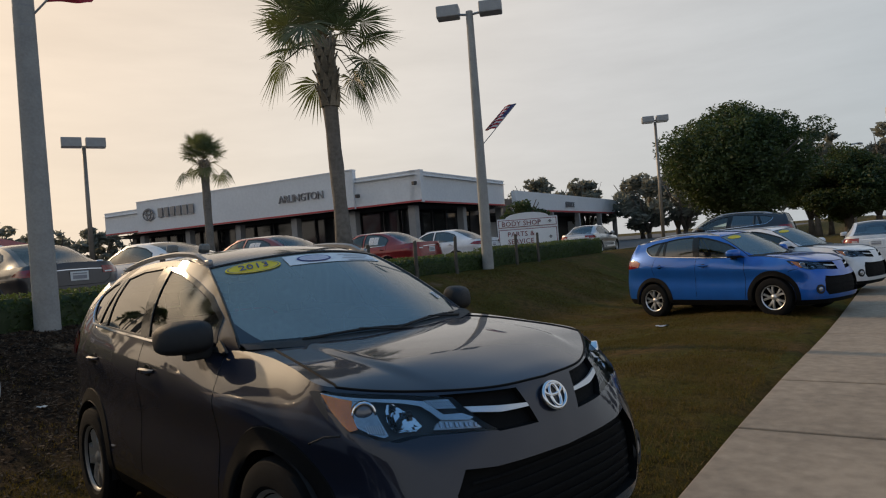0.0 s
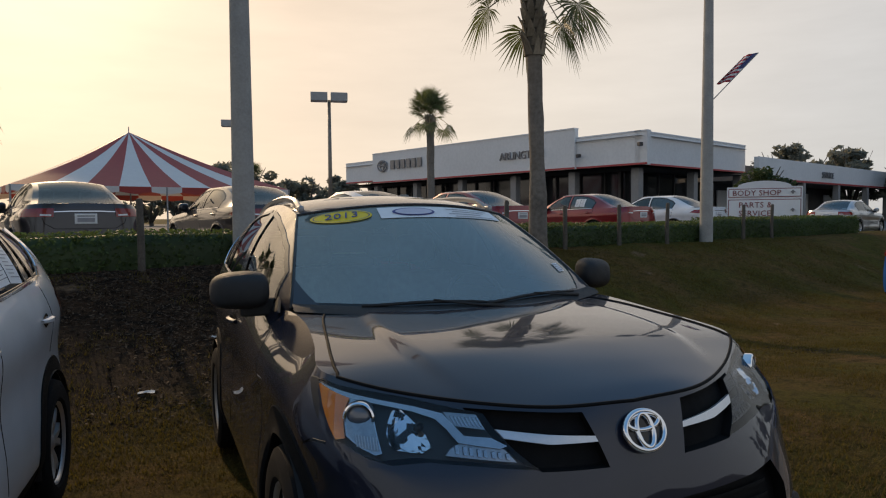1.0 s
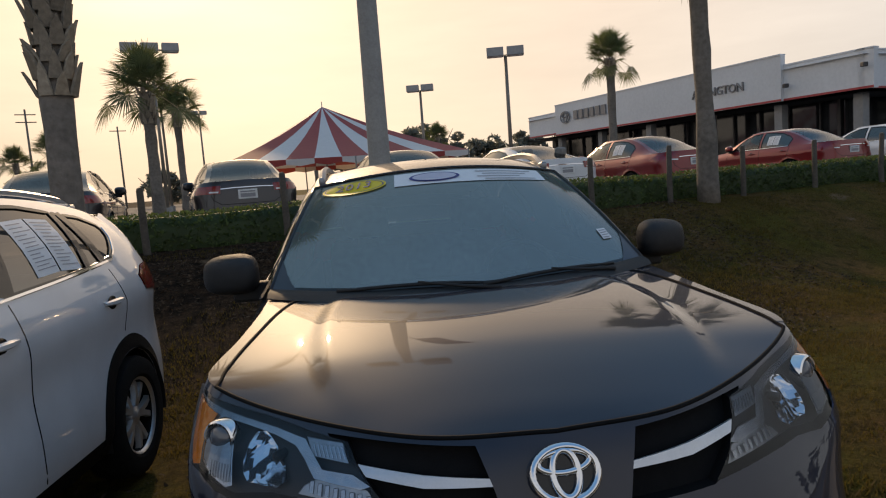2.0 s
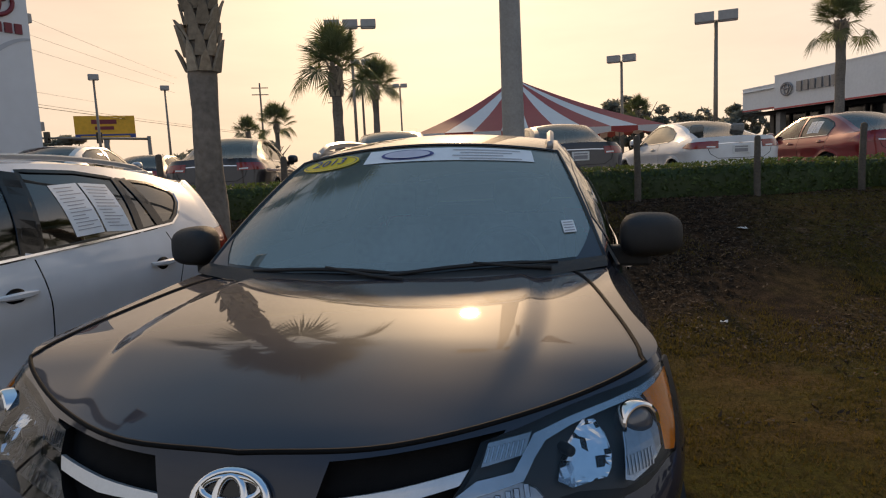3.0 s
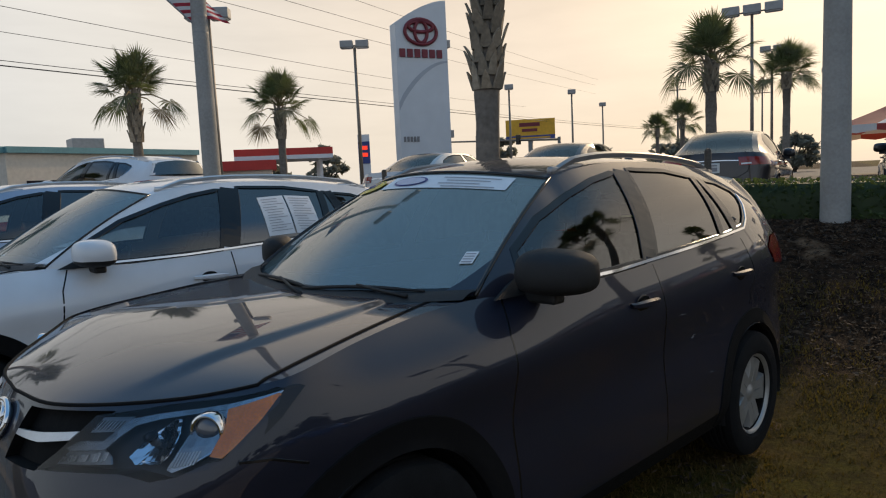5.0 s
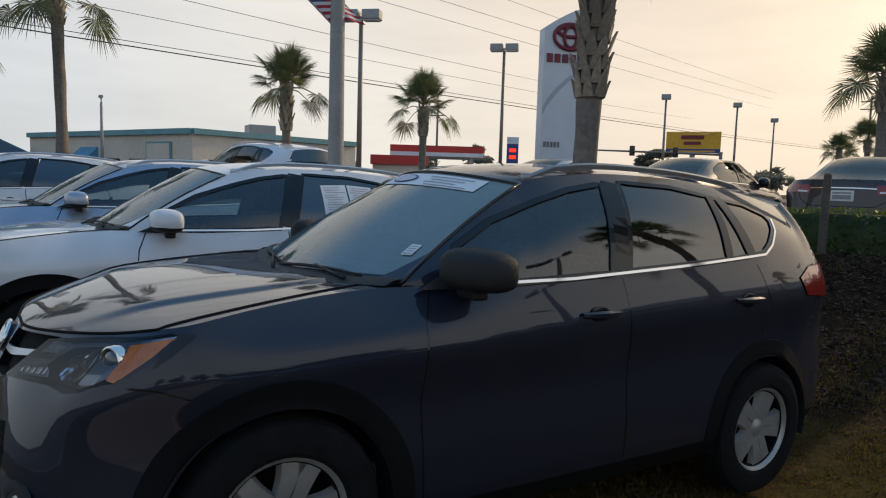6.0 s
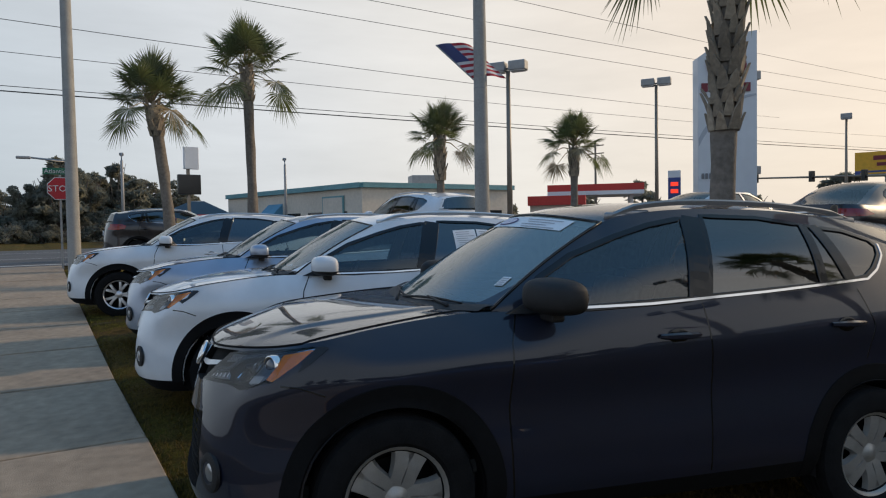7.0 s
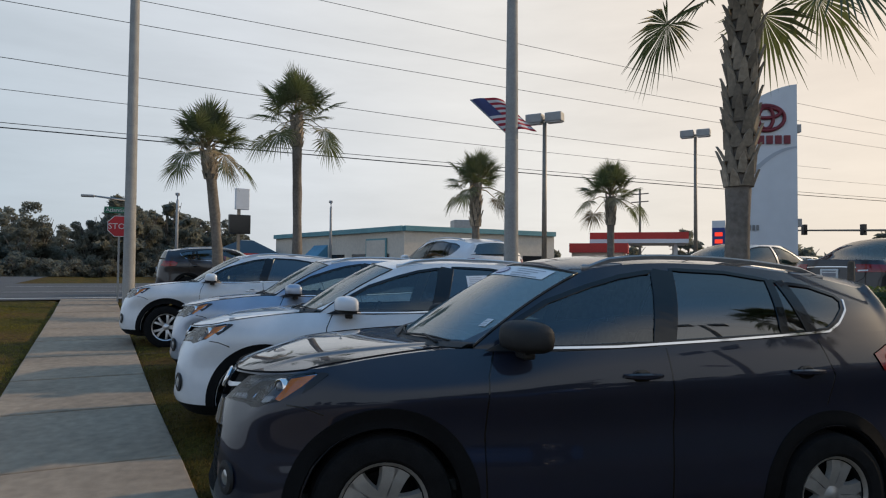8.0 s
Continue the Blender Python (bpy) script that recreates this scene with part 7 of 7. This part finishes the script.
# flat-roofed shop across the side street
shop = thing("corner_shop", "cream flat-roofed shop with teal roof trim", "building")
A, B, C_ = (-58.3, -2.2), (-41.0, 7.1), (-45.0, 19.5)
for p, q in ((A, B), (B, C_)):
    bm = bmesh.new()
    wall_box(bm, p, q, .4, -.4, 4.2)
    part("wall", bm, M["cream"], shop)
    d = Vector((q[0] - p[0], q[1] - p[1], 0)).normalized()
    o = Vector((d.y, -d.x, 0)) * .25
    bm = bmesh.new()
    wall_box(bm, (p[0] + o.x, p[1] + o.y), (q[0] + o.x, q[1] + o.y), .7, 4.15, 4.5)
    part("roof_trim", bm, M["teal_trim"], shop)
    ln_ = math.hypot(q[0] - p[0], q[1] - p[1])
    for k in range(int(ln_ / 3)):
        s = 1.0 + k * 3
        bm = bmesh.new()
        a, b = along(p, (d.x, d.y), s), along(p, (d.x, d.y), s + 1.9)
        wall_box(bm, (a[0] + o.x * .15, a[1] + o.y * .15), (b[0] + o.x * .15, b[1] + o.y * .15), .1, .5, 2.6)
        part("window", bm, M["dark_glass"], shop)
bm = bmesh.new()
bm.faces.new([bm.verts.new((x, y, 4.0)) for x, y in (A, B, C_, (-65, 14))])
part("roof", bm, M["cream"], shop)
bm = bmesh.new()
box(bm, (-46.5, 11.5, 4.4), (-45, 13.4, 5.3), bevel=.05)
part("roof_unit", bm, M["galv"], shop)
bm = bmesh.new()
box(bm, (-52, 5.6, 4.4), (-50.5, 7, 4.85), bevel=.05)
part("roof_unit", bm, M["galv"], shop)
fm = face_matrix(along(B, ((A[0] - B[0]) / 19.6, (A[1] - B[1]) / 19.6), 4.6), ((B[0] - A[0]) / 19.6, (B[1] - A[1]) / 19.6), 0)
bm = bmesh.new()
box(bm, (0, 2.2, .02), (2.6, 3.7, .12))
o = part("sign_frame", bm, M["teal_trim"], shop)
o.matrix_local = fm
bm = bmesh.new()
box(bm, (.12, 2.32, .12), (2.48, 3.58, .15))
o = part("sign_face", bm, M["cream"], shop)
o.matrix_local = fm
bm = bmesh.new()
am = face_matrix(along(B, ((A[0] - B[0]) / 19.6, (A[1] - B[1]) / 19.6), 12.5), ((B[0] - A[0]) / 19.6, (B[1] - A[1]) / 19.6), 0)
prism(bm, [(0, 1.6), (1.6, 1.6), (1.6, 1.9), (0, 3.4)], 2.2, Matrix(((0, 0, 1, 0), (0, 1, 0, 0), (1, 0, 0, 0), (0, 0, 0, 1))))
o = part("awning", bm, M["awning"], shop, "blue fabric awning")
o.matrix_local = am

# stop sign with street name
stop = thing("stop_sign", "red octagonal stop sign on a steel post", "stop sign")
sx, sy = -17.9, -5.13
stm = face_matrix((sx, sy), (-.20, .98), 0)
bm = bmesh.new()
box(bm, (-.028, .2, -.06), (.028, 3.33, -.02))
o = part("sign_post", bm, M["galv"], stop)
o.matrix_local = stm
for nm, rad, mt, z in (("sign_rim", .35, "flag_white", 0), ("sign_face", .328, "stop_red", .004)):
    bm = bmesh.new()
    prism(bm, [(rad * math.cos(radians(22.5 + 45 * k)), 2.765 + rad * math.sin(radians(22.5 + 45 * k))) for k in range(8)], .012)
    o = part(nm, bm, M[mt], stop)
    o.matrix_local = stm @ Matrix.Translation((0, 0, z))
letters("sign_letters", "STOP", .255, .006, M["flag_white"], stop, stm @ Matrix.Translation((0, 2.68, .022)), "CENTER")
bm = bmesh.new()
box(bm, (-.42, 3.17, 0), (.42, 3.36, .012))
o = part("name_blade", bm, M["street_green"], stop, "green street name blade")
o.matrix_local = stm
letters("sign_letters", "Atlantic", .175, .006, M["flag_white"], stop, stm @ Matrix.Translation((-.385, 3.205, .018)))

# shop pylon in black and white, across the street
bs = thing("shop_pylon", "white sign box over a dark board on one post", "sign")
q = Vector((-41.2, -4.0, 0))
km = face_matrix((q.x, q.y), (-.35, .94), 0)
for nm, x0, x1, y0, y1, mt in (("white_box", -.05, .85, 5.35, 6.75, "sign_white"), ("dark_board", -.45, .95, 3.75, 5.0, "gloss_black")):
    bm = bmesh.new()
    box(bm, (x0, y0, -.3), (x1, y1, 0), bevel=.03)
    o = part(nm, bm, M[mt], bs)
    o.matrix_local = km
bm = bmesh.new()
box(bm, (.1, -.4, -.2), (.3, 6.2, -.1))
o = part("post", bm, M["bronze"], bs)
o.matrix_local = km
led = thing("board_sign", "small red and yellow shop board", "sign")
lm = face_matrix((-47, -5.5), (-.3, .95), 0)
bm = bmesh.new()
box(bm, (0, 1.4, -.1), (2.6, 2.6, 0))
o = part("board", bm, M["gas_red"], led)
o.matrix_local = lm
for k in range(3):
    bm = bmesh.new()
    box(bm, (.25 + k * .8, 1.65, .01), (.25 + k * .8 + .5, 2.35, .03))
    o = part("panel", bm, M["board_yellow"], led)
    o.matrix_local = lm
bm = bmesh.new()
box(bm, (1.2, -.4, -.08), (1.4, 1.4, -.02))
o = part("post", bm, M["bronze"], led)
o.matrix_local = lm
hut = thing("dark_hut", "low hut with a dark hipped roof", "building")
bm = bmesh.new()
box(bm, (-62, -8.0, -.4), (-56, -1.5, 2.4))
part("wall", bm, M["wood"], hut)
bm = bmesh.new()
lathe(bm, [(5.6, 2.3), (.8, 4.0), (0, 4.05)], 4, Matrix.Translation((-59, -4.8, 0)) @ Matrix.Rotation(radians(45), 4, "Z"))
part("roof", bm, M["gloss_black"], hut)

# ---- wires and utility poles ----
def wire(p, q, sag, label, r=.012):
    p, q = Vector(p), Vector(q)
    bm = bmesh.new()
    tube(bm, [p.lerp(q, i / 24) - Vector((0, 0, sag * 4 * (i / 24) * (1 - i / 24))) for i in range(25)], r, 5)
    tagged(part("overhead_wire", bm, M["wire"]), label, "wire", group="overhead wires")


def stretched(a, b, k0, k1):
    a, b = Vector(a), Vector(b)
    return a + (b - a) * k0, a + (b - a) * k1


for a, b, rr in (((-31.55, -10.96, 8.04), (-40.98, 32.53, 7.84), .03), ((-31.4, -10.9, 8.25), (-40.8, 32.5, 8.05), .018),
                 ((-27.2, -12.4, 10.4), (-38.8, 13.8, 11.0), .016), ((-25.0, -6.3, 11.5), (-37.0, 28.9, 11.9), .014),
                 ((-25.0, -6.3, 12.5), (-37.0, 28.9, 13.0), .014), ((-24.5, -6.3, 14.0), (-36.5, 28.9, 14.2), .014), ((-28.5, -12.4, 9.3), (-40.0, 20.0, 9.7), .014)):
    p, q = stretched(a, b, -1.2, 2.6)
    wire(p + Vector((0, 0, .72)), q + Vector((0, 0, .72)), .8, "black overhead wire across the street", rr)


def utility_pole(x, y, top, label, arms=1, z=-.25):
    t = thing("utility_pole", label, "utility pole", Matrix.Translation((x, y, z)), "utility poles")
    bm = bmesh.new()
    tube(bm, [(0, 0, -.2), (0, 0, top - z)], [.17, .11], 8)
    part("shaft", bm, M["wood"], t, smooth=True)
    for k in range(arms):
        bm = bmesh.new()
        box(bm, (-1.1, -.05, top - z - .7 - k * .9), (1.1, .05, top - z - .58 - k * .9), Matrix.Rotation(radians(30), 4, "Z"))
        part("cross_arm", bm, M["wood"], t)


utility_pole(-42.5, 84, 13.5, "wooden utility pole with cross arms", 2)
utility_pole(-38, 100, 12.5, "wooden utility pole far down the road", 1)
utility_pole(-66, 38, 11, "wooden utility pole behind the gas station", 2)

# traffic signal arm over the far crossing
sig = thing("signal_mast", "long traffic signal mast arm", "traffic signal")
bm = bmesh.new()
tube(bm, [(-31.5, 44, LOT - .2), (-31.5, 44, 4.6)], .14, 8)
tube(bm, [(-31.5, 44, 4.4), (-40.5, 37.5, 4.75)], [.10, .06], 8)
part("mast", bm, M["bronze"], sig, smooth=True)
for k in (.3, .6, .95):
    p = Vector((-31.5, 44, 4.4)).lerp(Vector((-40.5, 37.5, 4.75)), k)
    bm = bmesh.new()
    box(bm, (p.x - .16, p.y - .16, p.z - .35), (p.x + .16, p.y + .16, p.z + .45), bevel=.03)
    part("signal_head", bm, M["gloss_black"], sig)


def arm_lamp(x, y, top, yaw, label, reach=2.2, z=-.25):
    t = thing("street_lamp", label, "street lamp", Matrix.Translation((x, y, z)) @ Matrix.Rotation(radians(yaw), 4, "Z"), "street lamps")
    h = top - z
    bm = bmesh.new()
    tube(bm, [(0, 0, -.1), (0, 0, h - .5), (.15, 0, h - .15), (reach, 0, h)], [.11, .08, .06, .045], 8)
    part("pole", bm, M["galv"], t, smooth=True)
    bm = bmesh.new()
    box(bm, (reach - .05, -.13, h - .08), (reach + .6, .13, h + .06), bevel=.05)
    part("lamp_head", bm, M["galv"], t)


arm_lamp(-40.3, -7.5, 6.2, 190, "grey curved-arm street lamp by the corner", .3)
arm_lamp(-34.9, -9.06, 5.3, 286, "grey street lamp with a long bent arm", 1.7)
arm_lamp(-43.5, 2.2, 6.3, 180, "thin street lamp before the shop", .3)
arm_lamp(36, 8.5, 7.2, 0, "tall street lamp by the far road", 1.6)
arm_lamp(48, 14, 6.5, 0, "tall street lamp by the far road", 1.6)

# ---- trees in the distance ----
tree(30.5, 13.5, 7.3, 9.5, "large dark spreading oak beside the lot", 31, 300, 330, .095, .26, z=.5, low=-.95)
tree(37.5, 11.0, 5.0, 7, "large dark spreading oak beside the lot", 32, 200, 260, .095, .26, z=.4, low=-.95)
tree(24.0, 22.0, 3.4, 3.0, "small round bushy tree by the service drive", 33, 46, 70, .10, .3, z=LOT)


def tree_row(pts, label, seed, leaf=.35, clumps=22, per=46, material="hazed_leaf", lift=0.0):
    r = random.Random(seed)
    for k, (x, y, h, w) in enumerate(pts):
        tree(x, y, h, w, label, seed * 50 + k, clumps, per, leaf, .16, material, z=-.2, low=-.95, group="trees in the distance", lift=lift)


r = random.Random(77)
pts = []
for k in range(30):
    t = k / 29
    pts.append((70 + 15 * t + r.uniform(-4, 4), 62 - 72 * t + r.uniform(-4, 4), r.uniform(9, 12.5), r.uniform(7, 10)))
tree_row(pts, "dark far tree in a row behind the lot", 5, leaf=.5)
pts = [(13 + 4 * k + r.uniform(-1, 1) - 18, 88 + r.uniform(-4, 4), r.uniform(7, 10), r.uniform(6, 9)) for k in range(12)]
tree_row(pts, "far tree behind the showroom", 6, leaf=.5)
pts = []
for k in range(52):
    t = k / 51
    pts.append((-75 - 75 * t + r.uniform(-5, 5), -12 - 24 * t + r.uniform(-4, 4) - 3, r.uniform(6, 12), r.uniform(4, 7)))
tree_row(pts, "far tree along the street", 7, leaf=.5)
# woods across the side street, haze painted into their leaf colour, with undergrowth
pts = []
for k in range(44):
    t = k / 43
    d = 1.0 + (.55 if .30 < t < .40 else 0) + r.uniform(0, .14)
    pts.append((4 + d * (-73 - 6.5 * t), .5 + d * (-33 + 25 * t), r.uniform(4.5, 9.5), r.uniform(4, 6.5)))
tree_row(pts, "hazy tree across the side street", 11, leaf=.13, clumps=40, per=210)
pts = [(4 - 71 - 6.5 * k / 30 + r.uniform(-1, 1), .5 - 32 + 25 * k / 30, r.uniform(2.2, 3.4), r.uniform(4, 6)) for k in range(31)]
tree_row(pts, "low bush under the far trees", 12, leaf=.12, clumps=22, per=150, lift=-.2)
pts = [tuple(at_street(-150 - 14 * k + r.uniform(-4, 4), -14 - r.uniform(0, 9)).xy) + (r.uniform(10, 15), r.uniform(8, 12)) for k in range(12)]
tree_row(pts, "far tree beyond the main road", 8, leaf=.5)
pts = [(-90 + 9 * k + r.uniform(-2, 2), 36 + 6.5 * k + r.uniform(-2, 2), r.uniform(5, 8), r.uniform(6, 9)) for k in range(9)]
tree_row(pts, "far tree behind the gas station", 9, leaf=.45)
for x, y, h, s in ((-6.5, 62, 6.0, 41), (6.0, 74, 6.2, 42), (-33, 62, 5.6, 43), (-24, 50, 5.4, 44), (-11.2, 36.5, 6.1, 45)):
    palm_at(x, y, h, "far cabbage palm in the lot", crown=1.5, radius=.2, boots=.6, seed=s, fronds=22)


# ---- loose things on the grass ----
r = random.Random(61)
for k, (x, y, sz) in enumerate(((-1.55, 5.0, .07), (1.9, 5.6, .05), (9.2, 5.2, .12), (6.4, 6.6, .06), (-.9, 6.2, .05), (2.6, 8.2, .06))):
    bm = bmesh.new()
    rows = [[Vector((sz * (i / 4 - .5) * 2, sz * (j / 3 - .5) * 1.3, sz * .35 * r.random())) for i in range(5)] for j in range(4)]
    grid(bm, rows)
    ob = part("paper_litter", bm, M["debris"])
    ob.matrix_world = Matrix.Translation((x, y, ground_at(x, y) + .012)) @ Matrix.Rotation(k * 1.3, 4, "Z")
    tagged(ob, "crumpled scrap of pale paper on the grass", "litter", "litter on the grass")


# ---- grass and leaf litter, strewn over the near ground ----
def strew(name, count, region, make, material, label, seed):
    """Many small blades in one mesh, placed over a stretch of the plan."""
    r = random.Random(seed)
    verts, faces = [], []
    while len(faces) < count:
        s, n = r.uniform(*region[0]), r.uniform(*region[1])
        make(r, s, n, verts, faces)
    me = bpy.data.meshes.new(name)
    me.from_pydata(verts, [], faces)
    me.materials.append(material)
    return tagged(new(name, me), label, "grass", kind="stuff")


def blade(r, s, n, verts, faces):
    patch = noise.noise(Vector((s * .8, n * .8, 2))) + .5 * noise.noise(Vector((s * 2.7, n * 2.7, 7)))
    bare = smoothstep(4.2, 7.5, n) * .75 * smoothstep(7.5, 4.5, s)
    if patch + r.uniform(-.5, .5) < -.15 + bare:
        return
    z = ground_z(s, n)
    for _ in range(3):
        p = at_street(s + r.gauss(0, .03), n + r.gauss(0, .03), z - .005)
        a = r.uniform(0, 2 * math.pi)
        h = r.uniform(.012, .034) * (1.1 + patch * .6)
        d = Vector((math.cos(a), math.sin(a), 0))
        w = r.uniform(.003, .008)
        q = Vector((-d.y, d.x, 0)) * w
        k = len(verts)
        tip = p + d * h * r.uniform(.3, 1.0) + Vector((0, 0, h))
        verts += [tuple(p - q), tuple(p + q), tuple(tip)]
        faces.append((k, k + 1, k + 2))


def litter(r, s, n, verts, faces):
    if noise.noise(Vector((s * .6, n * .6, 12))) + r.uniform(-.6, .6) < smoothstep(6.5, 3.5, n) * .7 - .1:
        return
    z = ground_z(s, n)
    p = at_street(s, n, z + r.uniform(.004, .02))
    a, b = Vector((r.gauss(0, 1), r.gauss(0, 1), r.gauss(0, .35))).normalized(), Vector((r.gauss(0, 1), r.gauss(0, 1), r.gauss(0, .35))).normalized()
    w = r.uniform(.012, .034)
    k = len(verts)
    verts += [tuple(p - a * w), tuple(p + b * w * .4), tuple(p + a * w), tuple(p - b * w * .4)]
    faces.append((k, k + 1, k + 2, k + 3))


strew("grass", 190000, ((-6, 9), (.03, 8.3)), blade, M["grass_blade"], "short uneven green and straw grass blades", 91)
strew("grass", 90000, ((9, 19), (.03, 8.3)), blade, M["grass_blade"], "short uneven green and straw grass blades", 92)
strew("grass", 34000, ((-18, -6), (.03, 6)), blade, M["verge_blade"], "short uneven green and straw grass blades", 93)
strew("grass", 40000, ((-18.5, 6), (-4.4, -1.58)), blade, M["verge_blade"], "short uneven green and straw grass blades", 94)
strew("leaf_litter", 42000, ((-6, 7.5), (2.5, 8.6)), litter, M["litter_leaf"], "dry brown leaf litter and mulch on the bank", 95)
